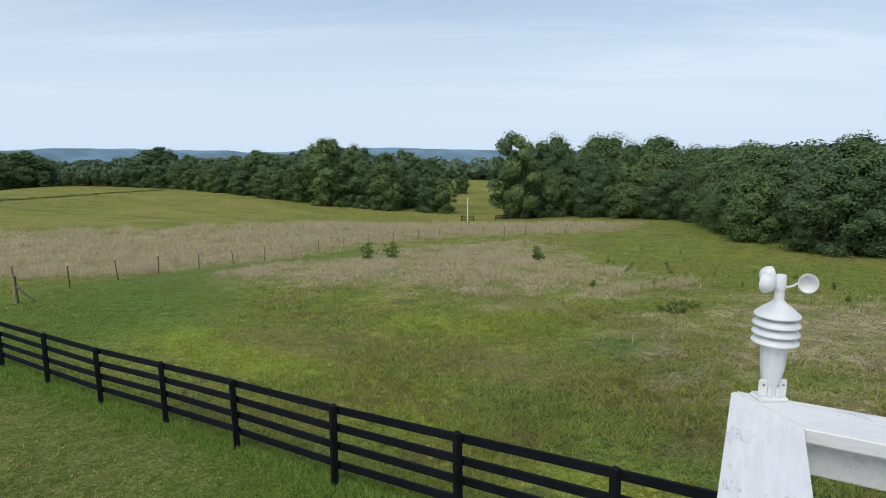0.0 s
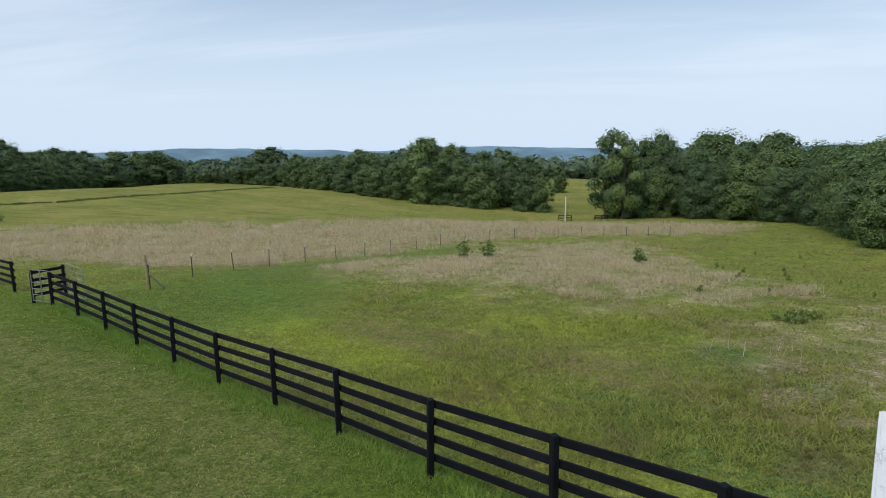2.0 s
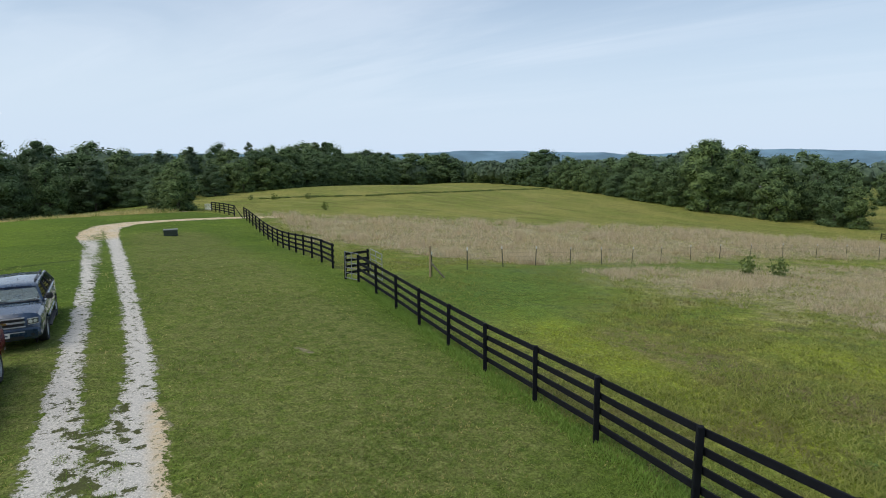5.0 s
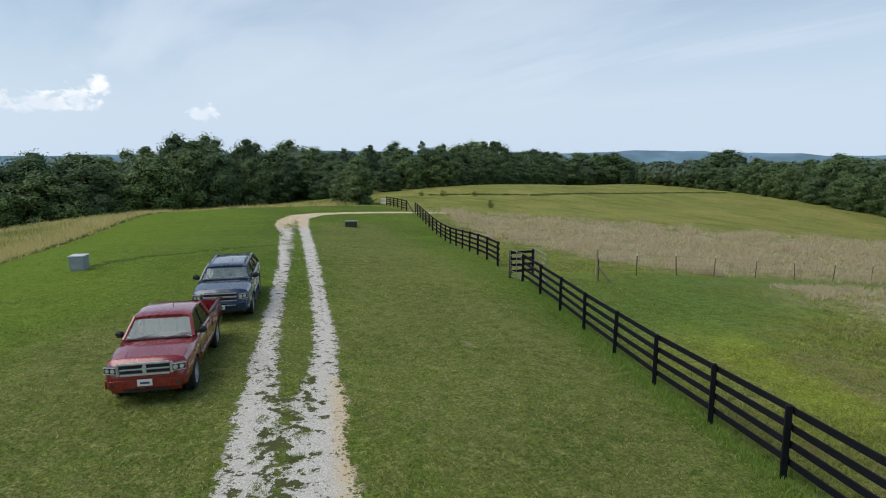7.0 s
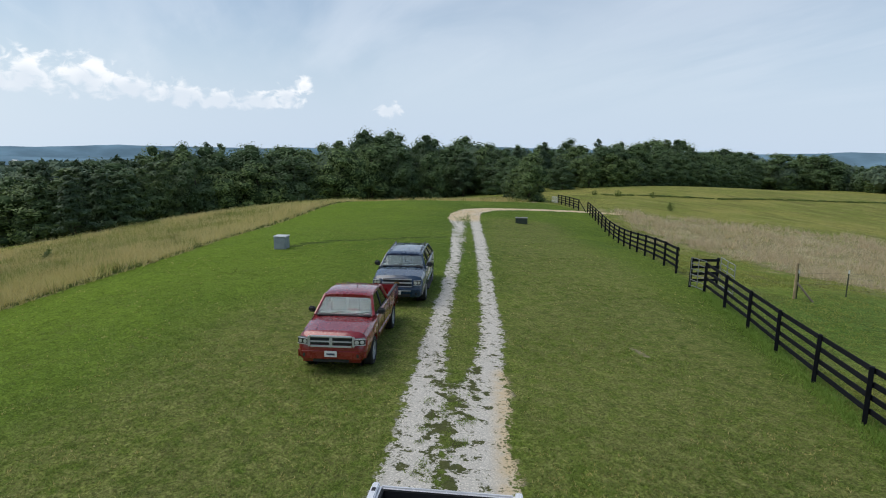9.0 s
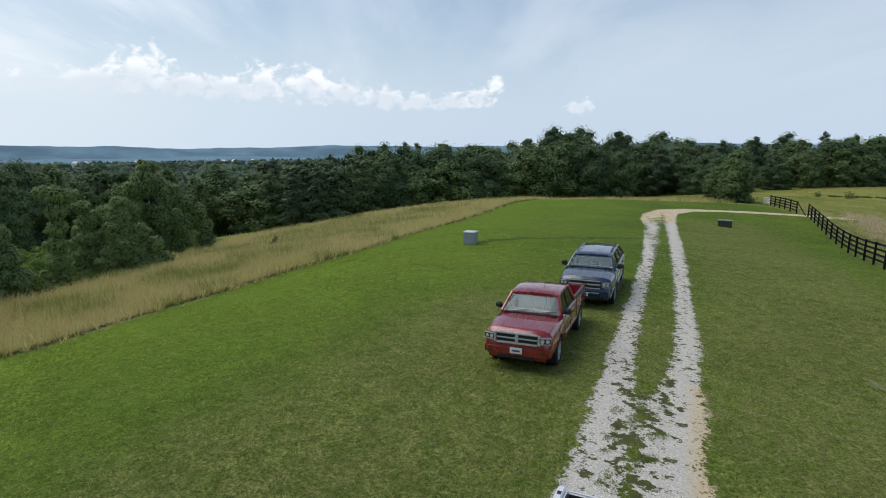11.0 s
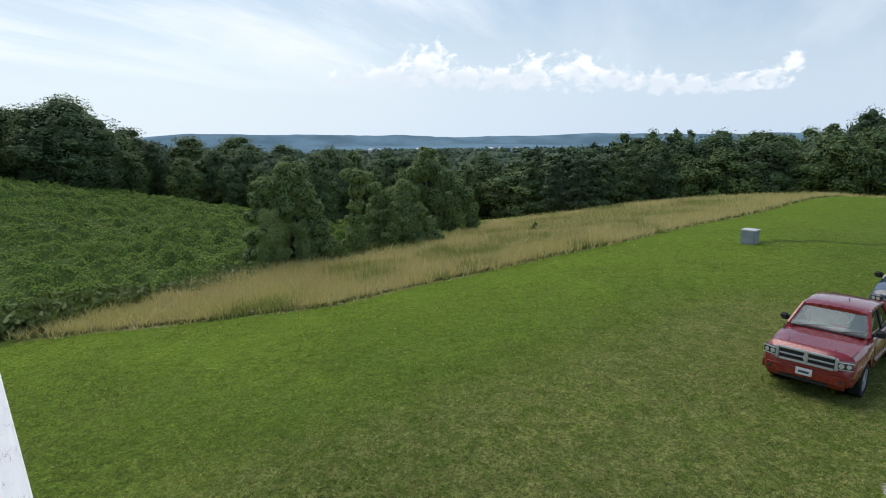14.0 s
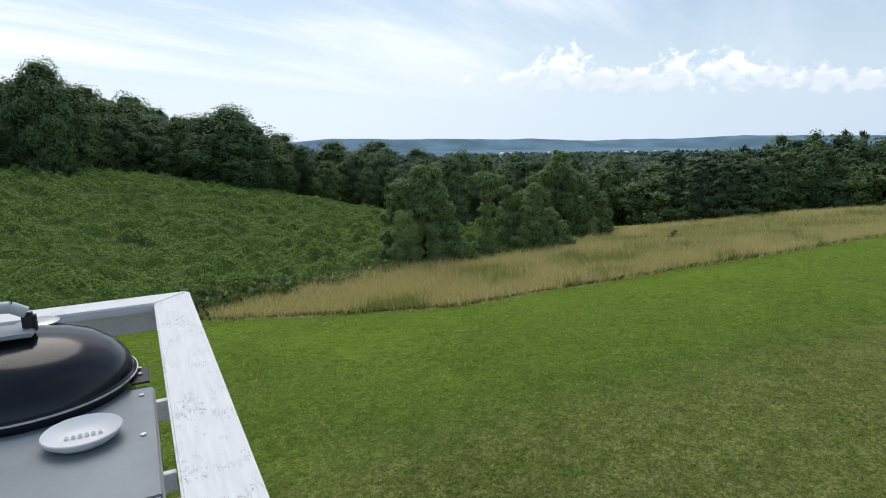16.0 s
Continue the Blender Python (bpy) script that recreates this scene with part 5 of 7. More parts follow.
def vehicle(name, paint, label, category, x, y, way, kind, size=1.0):
    """A pickup or a large estate car; local x points forward, the origin lies under the front axle."""
    suv = kind == "suv"
    thing = new(name)
    L = dict(base=2.946, front=0.99, w=0.985, r=0.39, hood=1.14, cowl=1.20, belt=1.17, roof=1.63, end=-4.10) if suv else dict(base=3.335, front=0.93, w=0.905, r=0.375, hood=1.08, cowl=1.16, belt=1.16, roof=1.66, end=-4.58)
    w, r, belt = L["w"], L["r"], L["belt"]
    f, e = L["front"], L["end"]
    cowl_x, rear_cab = (-0.52, e) if suv else (-0.48, -2.62)
    # lower body
    rows = [(f, w * 0.80, 0.42, 0.66, 0.74, 0), (f - 0.07, w * 0.90, 0.34, 0.74, L["hood"] - 0.13, 0), (f - 0.22, w * 0.96, 0.32, L["hood"] - 0.16, L["hood"] - 0.015, 0), (0.25, w * 0.985, 0.36, L["hood"] - 0.09, L["hood"] + 0.035, 0.02),
            (0.0, w * 0.99, 0.36, L["hood"] - 0.06, L["hood"] + 0.055, 0.035), (-0.42, w * 0.99, 0.34, belt - 0.10, L["cowl"] - 0.02, 0.015), (cowl_x - 0.05, w, 0.33, belt - 0.06, L["cowl"], 0.0), (-1.6, w, 0.33, belt - 0.04, belt, 0.0)]
    if suv:
        rows += [(-2.6, w, 0.34, belt - 0.04, belt, 0.0), (-2.95, w, 0.36, belt - 0.04, belt, 0.035), (-3.5, w * 0.99, 0.36, belt - 0.04, belt, 0.01), (e + 0.06, w * 0.96, 0.40, belt - 0.05, belt, 0), (e, w * 0.92, 0.46, belt - 0.08, belt - 0.02, 0)]
    else:
        rows += [(rear_cab, w, 0.34, belt - 0.04, belt, 0.0), (rear_cab - 0.04, w * 0.985, 0.36, belt - 0.02, belt + 0.01, 0.0), (-3.0, w * 0.985, 0.38, belt - 0.02, belt + 0.01, 0.02), (-3.34, w * 0.985, 0.40, belt - 0.02, belt + 0.01, 0.045), (-3.7, w * 0.985, 0.40, belt - 0.02, belt + 0.01, 0.02), (e + 0.03, w * 0.975, 0.46, belt - 0.02, belt + 0.01, 0), (e, w * 0.96, 0.52, belt - 0.04, belt - 0.01, 0)]
    bm = bmesh.new()
    loft(bm, [body_section(*q) for q in spline(rows, 46)])
    body = part("body", bm, paint, thing)
    cutters = []
    for ax in (0.0, -L["base"]):
        for s in (1, -1):
            cutters.append(cyl(r * 1.20, (ax, s * (w - 0.30), r), (ax, s * (w + 0.3), r)))
    if not suv:
        bm = bmesh.new()
        box(bm, (1.86, w * 1.66, 0.60), pose(-3.63, 0, belt - 0.12))
        cutters.append(bm)
    bm = bmesh.new()
    cx0, cx1 = cowl_x - 0.25, rear_cab + 0.12
    box(bm, (cx0 - cx1, w * 1.70, 0.75), pose((cx0 + cx1) / 2, 0, belt - 0.18))
    cutters.append(bm)
    cut(body, cutters)
    for ax in (0.0, -L["base"]):
        for s in (1, -1):
            wheel(thing, ax, s * (w - 0.125), r, 5 if suv else 6)
            part("wheel_well", cyl(r * 1.17, (ax, s * (w - 0.295), r), (ax, s * (w - 0.32), r)), MAT_TRIM, thing)
    # cab
    ra, rb = (-1.12, e + 0.62) if suv else (-1.04, -2.36)
    rw, bw, zr = w * 0.74, w * 0.93, L["roof"]
    roof = [[Vector((x0, yy * k, zz)) for yy, zz in ((-rw, zr - 0.075 + d), (-rw * 0.97, zr - 0.03 + d), (-rw * 0.75, zr + d), (0, zr + 0.018 + d), (rw * 0.75, zr + d), (rw * 0.97, zr - 0.03 + d), (rw, zr - 0.075 + d), (0, zr - 0.07 + d))] for x0, k, d in ((ra + 0.10, 0.955, -0.055), (ra, 0.975, -0.02), (ra - 0.25, 1.0, 0.0), ((ra + rb) / 2, 1.0, 0.012), (rb + 0.12, 0.985, -0.035 if suv else -0.005), (rb, 0.96, -0.08 if suv else -0.04))]
    bm = bmesh.new()
    loft(bm, roof)
    smooth_part("roof", bm, paint, thing)
    zt = zr - 0.055
    a0, a1 = Vector((cowl_x - 0.02, bw * 0.95, belt - 0.02)), Vector((ra + 0.04, rw * 0.96, zt - 0.02))
    c0, c1 = (Vector((e + 0.10, bw * 0.95, belt - 0.02)), Vector((rb + 0.02, rw * 0.95, zt - 0.02))) if suv else (Vector((rear_cab + 0.04, bw * 0.96, belt - 0.02)), Vector((rb + 0.02, rw * 0.95, zt - 0.02)))
    cuts = [0.36, 0.69] if suv else [0.52]
    def at(f, top):
        p, q = (a1, c1) if top else (a0, c0)
        v = p.lerp(q, f)
        return v

    flip = Matrix.Diagonal((1, -1, 1, 1))
    for s in (1, -1):
        m = Matrix.Identity(4) if s == 1 else flip
        strut("pillar", [m @ a0, m @ a1], 0.042, paint, thing)
        strut("pillar", [m @ c0, m @ c1], 0.06, paint, thing)
        for fc in cuts:
            strut("pillar", [m @ at(fc, False), m @ at(fc, True)], 0.036, MAT_TRIM, thing)
        strut("roof_edge", [m @ a1, m @ c1], 0.035, paint, thing)
        edges = [0.0] + cuts + [1.0]
        for i, (u, v) in enumerate(zip(edges, edges[1:])):
            pane("side_window", [m @ at(u, False), m @ at(v, False), m @ at(v, True), m @ at(u, True)], MAT_TINT, thing)
            strut("window_strip", [m @ at(u, False) + Vector((0, s * 0.012, 0.015)), m @ at(v, False) + Vector((0, s * 0.012, 0.015))], 0.014, MAT_TRIM, thing, 4)
            dx = at(v, False).x
            if i < 2:
                block("door_seam", (0.008, 0.006, belt - 0.50), (dx, s * (w + 0.001), 0.42 + (belt - 0.50) / 2), MAT_TRIM, thing, 0.001)
                block("door_handle", (0.17, 0.035, 0.035), (dx + 0.20, s * (w + 0.012), belt - 0.13), paint, thing)
        block("door_seam", (0.008, 0.006, belt - 0.50), (a0.x - 0.10, s * (w + 0.001), 0.42 + (belt - 0.50) / 2), MAT_TRIM, thing, 0.001)
        block("side_moulding", (2.05 if suv else 1.95, 0.025, 0.07), (-1.65, s * (w + 0.008), 0.62), paint, thing, 0.01)
        if suv:
            block("running_board", (2.0, 0.16, 0.05), (-1.5, s * (w - 0.02), 0.33), MAT_TRIM, thing, 0.015)
            strut("roof_rail", [Vector((ra - 0.25, s * rw * 0.86, zr + 0.005)), Vector((ra - 0.38, s * rw * 0.86, zr + 0.055)), Vector((rb + 0.35, s * rw * 0.86, zr + 0.06)), Vector((rb + 0.2, s * rw * 0.86, zr + 0.0))], 0.022, MAT_TRIM, thing)
        mirror = block("mirror", (0.13, 0.22, 0.19) if suv else (0.12, 0.20, 0.16), (a0.x - 0.28, s * (w + 0.05), belt + 0.06), MAT_TRIM, thing, 0.04, (0, 0, s * 12), "", 3)
        part("arm", cyl(0.025, (0.0, -s * 0.16, -0.06), (0.0, 0, -0.04), 8), MAT_TRIM, mirror)
    pane("windscreen", [a0, flip @ a0, flip @ a1, a1], MAT_GLASS, thing)
    pane("rear_window", [c0, flip @ c0, flip @ c1, c1], MAT_TINT, thing)
    for s in (0.30, -0.52):
        up = (a1 - a0) * 0.16
        strut("wiper", [Vector((a0.x + 0.015, s * w - 0.02, a0.z + 0.03)), Vector((a0.x + up.x + 0.02, s * w + 0.50 * w, a0.z + up.z + 0.03))], 0.011, MAT_TRIM, thing, 4)
    strut("aerial", [Vector((ra - 0.5, rw * 0.2, zr)), Vector((ra - 0.56, rw * 0.2, zr + 0.09))], 0.008, MAT_TRIM, thing, 5)
    # cabin
    block("dashboard", (0.38, w * 1.66, 0.22), (cowl_x - 0.28, 0, belt - 0.10), MAT_SEAT, thing, 0.06)
    for row in ((-1.62,) if not suv else (-1.7, -2.6)):
        for s in (1, -1):
            seat = block("seat", (0.16, 0.50, 0.62), (row, s * w * 0.44, belt - 0.02), MAT_SEAT, thing, 0.06, (0, -14, 0), "", 3)
            block("headrest", (0.10, 0.26, 0.17), (0.0, 0, 0.40), MAT_SEAT, seat, 0.04)
    block("rear_seat", (0.16, w * 1.5, 0.55), ((-2.45 if not suv else -3.3), 0, belt - 0.05), MAT_SEAT, thing, 0.06, (0, -10, 0))
    bm = lathe_y([(0.175, -0.012), (0.19, -0.012), (0.19, 0.012), (0.175, 0.012)], 20)
    part("steering_wheel", bm, MAT_TRIM, thing).matrix_basis = pose(cowl_x - 0.58, w * 0.44, belt + 0.02, 0, 0, 90) @ pose(0, 0, 0, -25, 0, 0)
    # hood crease lines
    for s in (1, -1):
        strut("hood_crease", [Vector((f - 0.30, s * w * 0.50, L["hood"] - 0.008)), Vector((cowl_x + 0.08, s * w * 0.63, L["cowl"] - 0.018))], 0.014, paint, thing, 6)
        strut("hood_seam", [Vector((f - 0.20, s * w * 0.84, L["hood"] - 0.065)), Vector((cowl_x + 0.03, s * w * 0.89, belt - 0.035))], 0.006, MAT_TRIM, thing, 4)
    block("cowl_grille", (0.12, w * 1.6, 0.02), (cowl_x + 0.03, 0, L["cowl"] - 0.006), MAT_TRIM, thing, 0.006)
    # nose
    hz = L["hood"]
    if suv:
        block("grille", (0.08, 1.02, 0.30), (f - 0.03, 0, hz - 0.24), MAT_TRIM, thing, 0.02)
        for z in (hz - 0.115, hz - 0.24, hz - 0.375):
            block("grille_bar", (0.05, 1.10, 0.055 if z == hz - 0.24 else 0.035), (f + 0.01, 0, z), MAT_CHROME, thing, 0.012)
        badge = block("badge", (0.02, 0.20, 0.055), (f + 0.04, 0, hz - 0.24), MAT_GOLD, thing, 0.01)
        block("bar", (0.018, 0.07, 0.085), (0.001, 0, 0), MAT_GOLD, badge, 0.008)
        block("bumper", (0.24, w * 1.84, 0.36), (f - 0.04, 0, 0.56), paint, thing, 0.07, label="blue-grey painted front bumper", seg=3)
        block("bumper_intake", (0.03, 1.0, 0.10), (f + 0.075, 0, 0.46), MAT_TRIM, thing, 0.01)
        block("bumper_strip", (0.03, 1.05, 0.03), (f + 0.075, 0, 0.62), MAT_CHROME, thing, 0.008)
        lamps = ((0.16, 0.28, 0.17), w * 0.725, hz - 0.24)
    else:
        block("grille", (0.08, 1.06, 0.24), (f - 0.03, 0, hz - 0.22), MAT_TRIM, thing, 0.03)
        for z, hgt in ((hz - 0.10, 0.045), (hz - 0.345, 0.045), (hz - 0.222, 0.036)):
            block("grille_bar", (0.07, 1.14 if hgt == 0.05 else 1.04, hgt), (f + 0.0, 0, z), MAT_CHROME, thing, 0.015)
        for yy, ww in ((0, 0.075), (0.555, 0.06), (-0.555, 0.06)):
            block("grille_upright", (0.07, ww, 0.27), (f + 0.002, yy, hz - 0.222), MAT_CHROME, thing, 0.018)
        for z in (hz - 0.145, hz - 0.18, hz - 0.265, hz - 0.30):
            block("grille_slat", (0.03, 1.02, 0.012), (f + 0.005, 0, z), MAT_TRIM, thing, 0.004)
        block("badge", (0.02, 0.09, 0.11), (f + 0.04, 0, hz - 0.215), MAT_CHROME, thing, 0.03)
        block("bumper", (0.30, w * 1.87, 0.42), (f - 0.10, 0, 0.525), paint, thing, 0.12, label="painted front bumper", seg=3)
        block("bumper_intake", (0.03, 0.9, 0.07), (f + 0.03, 0, 0.38), MAT_TRIM, thing, 0.01)
        lamps = ((0.20, 0.29, 0.155), w * 0.745, hz - 0.225)
    for s in (1, -1):
        lamp = block("headlight", lamps[0], (f - 0.105, s * lamps[1], lamps[2]), MAT_LAMP, thing, 0.02, (0, 0, s * 20), "", 3)
        block("lens", (0.02, lamps[0][1] * 0.92, lamps[0][2] * 0.86), (lamps[0][0] / 2, 0, 0), MAT_LENS, lamp, 0.008)
        for k, rad in ((-0.26, 0.34), (0.20, 0.30)):
            part("reflector", cyl(lamps[0][2] * rad, (lamps[0][0] / 2 + 0.006, s * lamps[0][1] * k, 0), (lamps[0][0] / 2 + 0.015, s * lamps[0][1] * k, 0), 16), MAT_CHROME, lamp)
        for z in (0.5, -0.5):
            block("bezel", (0.03, lamps[0][1] * 1.02, 0.016), (lamps[0][0] / 2 + 0.004, 0, z * lamps[0][2] * 0.95), MAT_CHROME, lamp, 0.005)
        part("fog_lamp", cyl(0.05, (f + 0.0, s * w * 0.74, 0.52), (f + (0.09 if suv else 0.055), s * w * 0.72, 0.52), 14), MAT_LENS, thing)
        tl = block("tail_light", (0.06, 0.14, 0.36), (e - 0.005, s * w * 0.86, belt - 0.26), MAT_TAIL, thing, 0.02)
    plate = block("number_plate", (0.012, 0.31, 0.155), (f + (0.092 if suv else 0.062), 0, 0.56), MAT_PLATE, thing, 0.004)
    block("bar", (0.004, 0.20, 0.045), (0.008, 0, -0.005), MAT_INK, plate, 0.001)
    block("rear_bumper", (0.20, w * 1.86, 0.18), (e - 0.04, 0, 0.55), MAT_CHROME if not suv else paint, thing, 0.05)
    if not suv:
        block("tailgate", (0.06, w * 1.70, 0.52), (e + 0.02, 0, belt - 0.26), paint, thing, 0.02)
        for s in (1, -1):
            block("bed_rail_cap", (1.90, 0.085, 0.03), (-3.63, s * w * 0.905, belt + 0.018), MAT_TRIM if paint != MAT_WTRUCK else paint, thing, 0.012)
            for px in (-2.80, -4.42):
                block("stake_pocket", (0.07, 0.045, 0.006), (px, s * w * 0.905, belt + 0.034), MAT_TRIM, thing, 0.002)
        for k in range(9):
            block("bed_rib", (1.80, 0.06, 0.02), (-3.63, (k - 4) * w * 0.175, belt - 0.412), MAT_TRIM if paint == MAT_WTRUCK else paint, thing, 0.006)
        if paint == MAT_WTRUCK:
            block("bed_liner", (0.03, w * 1.60, 0.40), (e + 0.09, 0, belt - 0.20), MAT_TRIM, thing, 0.01, label="black bed liner")
            for s in (1, -1):
                block("bed_liner", (1.78, 0.03, 0.40), (-3.63, s * w * 0.81, belt - 0.20), MAT_TRIM, thing, 0.01, label="black bed liner")
            block("bed_liner", (1.80, w * 1.6, 0.012), (-3.63, 0, belt - 0.405), MAT_TRIM, thing, 0.004, label="black bed liner")
        elif paint == MAT_RED:
            sign = block("door_sign", (0.42, 0.008, 0.32), (-1.52, -(w + 0.004), 0.90), MAT_PLATE, thing, 0.003, label="white magnetic door sign")
            for k in range(3):
                block("bar", (0.30 - 0.06 * k, 0.004, 0.03), (0, -0.006, 0.08 - 0.08 * k), MAT_INK, sign, 0.001)
    # seat it on the slope
    X = Vector((*way, 0)).normalized()
    rear = Vector((x, y, 0)) - X * L["base"]
    X = Vector((X.x, X.y, (height(x, y) - height(rear.x, rear.y)) / L["base"])).normalized()
    Y = Vector((-X.y, X.x, 0)).normalized()
    thing.matrix_basis = Matrix(((X.x, Y.x, X.cross(Y).x, x), (X.y, Y.y, X.cross(Y).y, y), (X.z, Y.z, X.cross(Y).z, height(x, y)), (0, 0, 0, 1))) @ Matrix.Diagonal((size, size, size, 1))
    return tagged(thing, label, category)


vehicle("pickup_truck", MAT_RED, "dark red crew-cab pickup truck parked on the lawn", "truck", -13.93, 2.38, (0.9, -0.435), "pickup", 0.94)
vehicle("suv", MAT_BLUE, "blue-grey full-size SUV parked behind the red truck", "car", -19.55, 5.76, (0.9, -0.435), "suv", 0.93)
vehicle("pickup_truck", MAT_WTRUCK, "white pickup truck with a black-lined open bed", "truck", -1.86, -0.31, (0.878, -0.478), "pickup")
# ---------------------------------------------------------------- on the deck
MAT_PLASTIC = plain("white_plastic", (0.83, 0.83, 0.83), 0.42, 0, 0.04, 12.0)
MAT_ENAMEL = plain("black_enamel", (0.012, 0.013, 0.017), 0.15, 0, 0.15, 9.0, 0, 0.0, 0.36)
MAT_TABLE = plain("grey_table", (0.270, 0.300, 0.320), 0.38, 0, 0.10, 5.0, 0.12)
MAT_HANDLE = plain("pale_grey_handle", (0.55, 0.56, 0.57), 0.35, 0, 0.06, 10.0)
MAT_BOXGREY = plain("grey_box", (0.30, 0.33, 0.36), 0.6, 0.1, 0.12, 3.0)
MAT_BOXTOP = plain("pale_lid", (0.62, 0.64, 0.64), 0.6, 0, 0.1, 3.0)


def lathe(profile, sides=32, closed=False):
    """A solid turned round the z axis from (radius, z) pairs."""
    bm = bmesh.new()
    rings = [[bm.verts.new((r * math.cos(2 * math.pi * k / sides), r * math.sin(2 * math.pi * k / sides), z)) for k in range(sides)] for r, z in profile]
    for a, b in zip(rings, rings[1:]):
        for k in range(sides):
            bm.faces.new((a[k], a[(k + 1) % sides], b[(k + 1) % sides], b[k]))
    bm.faces.new(rings[0][::-1])
    bm.faces.new(rings[-1])
    bmesh.ops.recalc_face_normals(bm, faces=bm.faces[:])
    return bm


def wind_sensor(u, w):
    """A cup anemometer over a stack of white plates, on a bracket."""
    thing = new("wind_sensor")
    thing.matrix_basis = Matrix.Translation(on_deck(u, w, CAP)) @ Matrix.Diagonal((0.755, 0.755, 0.83, 1))
    bracket = block("bracket", (0.088, 0.060, 0.012), (0, 0, 0.006), MAT_PLASTIC, thing, 0.004)
    for s in (1, -1):
        block("ear", (0.026, 0.008, 0.050), (s * 0.029, -0.012, 0.030), MAT_PLASTIC, bracket, 0.003)
        part("screw", cyl(0.004, (s * 0.029, -0.018, 0.040), (s * 0.029, -0.015, 0.040), 8), MAT_STEEL, bracket)
        block("rib", (0.006, 0.05, 0.03), (s * 0.012, 0, 0.02), MAT_PLASTIC, bracket, 0.002)
    smooth_part("stem", lathe([(0.018, 0.008), (0.020, 0.045), (0.027, 0.055), (0.034, 0.10), (0.037, 0.150), (0.036, 0.168)], 24), MAT_PLASTIC, thing, "", 40)
    smooth_part("core", lathe([(0.036, 0.150), (0.036, 0.245)], 20), MAT_PLASTIC, thing)
    for k in range(3):
        z = 0.164 + 0.0240 * k
        smooth_part("plate", lathe([(0.038, z + 0.006), (0.063, z - 0.001), (0.0645, z + 0.001), (0.0635, z + 0.0055), (0.052, z + 0.015), (0.038, z + 0.017)], 36), MAT_PLASTIC, thing, "", 40)
    smooth_part("cone", lathe([(0.040, 0.240), (0.0615, 0.236), (0.063, 0.239), (0.060, 0.244), (0.043, 0.258), (0.025, 0.270), (0.0165, 0.277), (0.0135, 0.282), (0.0135, 0.312)], 36), MAT_PLASTIC, thing, "", 40)
    hub = smooth_part("hub", lathe([(0.016, 0.310), (0.016, 0.318), (0.0145, 0.346), (0.012, 0.349)], 22), MAT_PLASTIC, thing, "", 40)
    for a in (-28, 92, 212):
        c, s = math.cos(radians(a)), math.sin(radians(a))
        arm = strut("arm", [Vector((0.014 * c, 0.014 * s, 0.316)), Vector((0.030 * c, 0.030 * s, 0.320)), Vector((0.046 * c, 0.046 * s, 0.331))], 0.003, MAT_PLASTIC, hub)
        # a hollow cup, its mouth turned along its way round
        bm = lathe([(0.003, -0.0215), (0.012, -0.019), (0.020, -0.012), (0.0245, -0.002), (0.0262, 0.009), (0.0262, 0.0105), (0.0238, 0.0105), (0.0222, 0.0), (0.018, -0.009), (0.010, -0.015), (0.002, -0.017)], 24)
        bmesh.ops.rotate(bm, verts=bm.verts[:], matrix=Matrix.Rotation(radians(-90), 3, "Y"))
        cup = smooth_part("cup", bm, MAT_PLASTIC, hub, "", 50)
        cup.matrix_basis = pose(0.068 * c, 0.068 * s, 0.333, 0, 0, a + 90)
    return tagged(thing, "white plastic cup wind sensor on the railing corner", "wind sensor")


wind_sensor(0.016, 0.077)


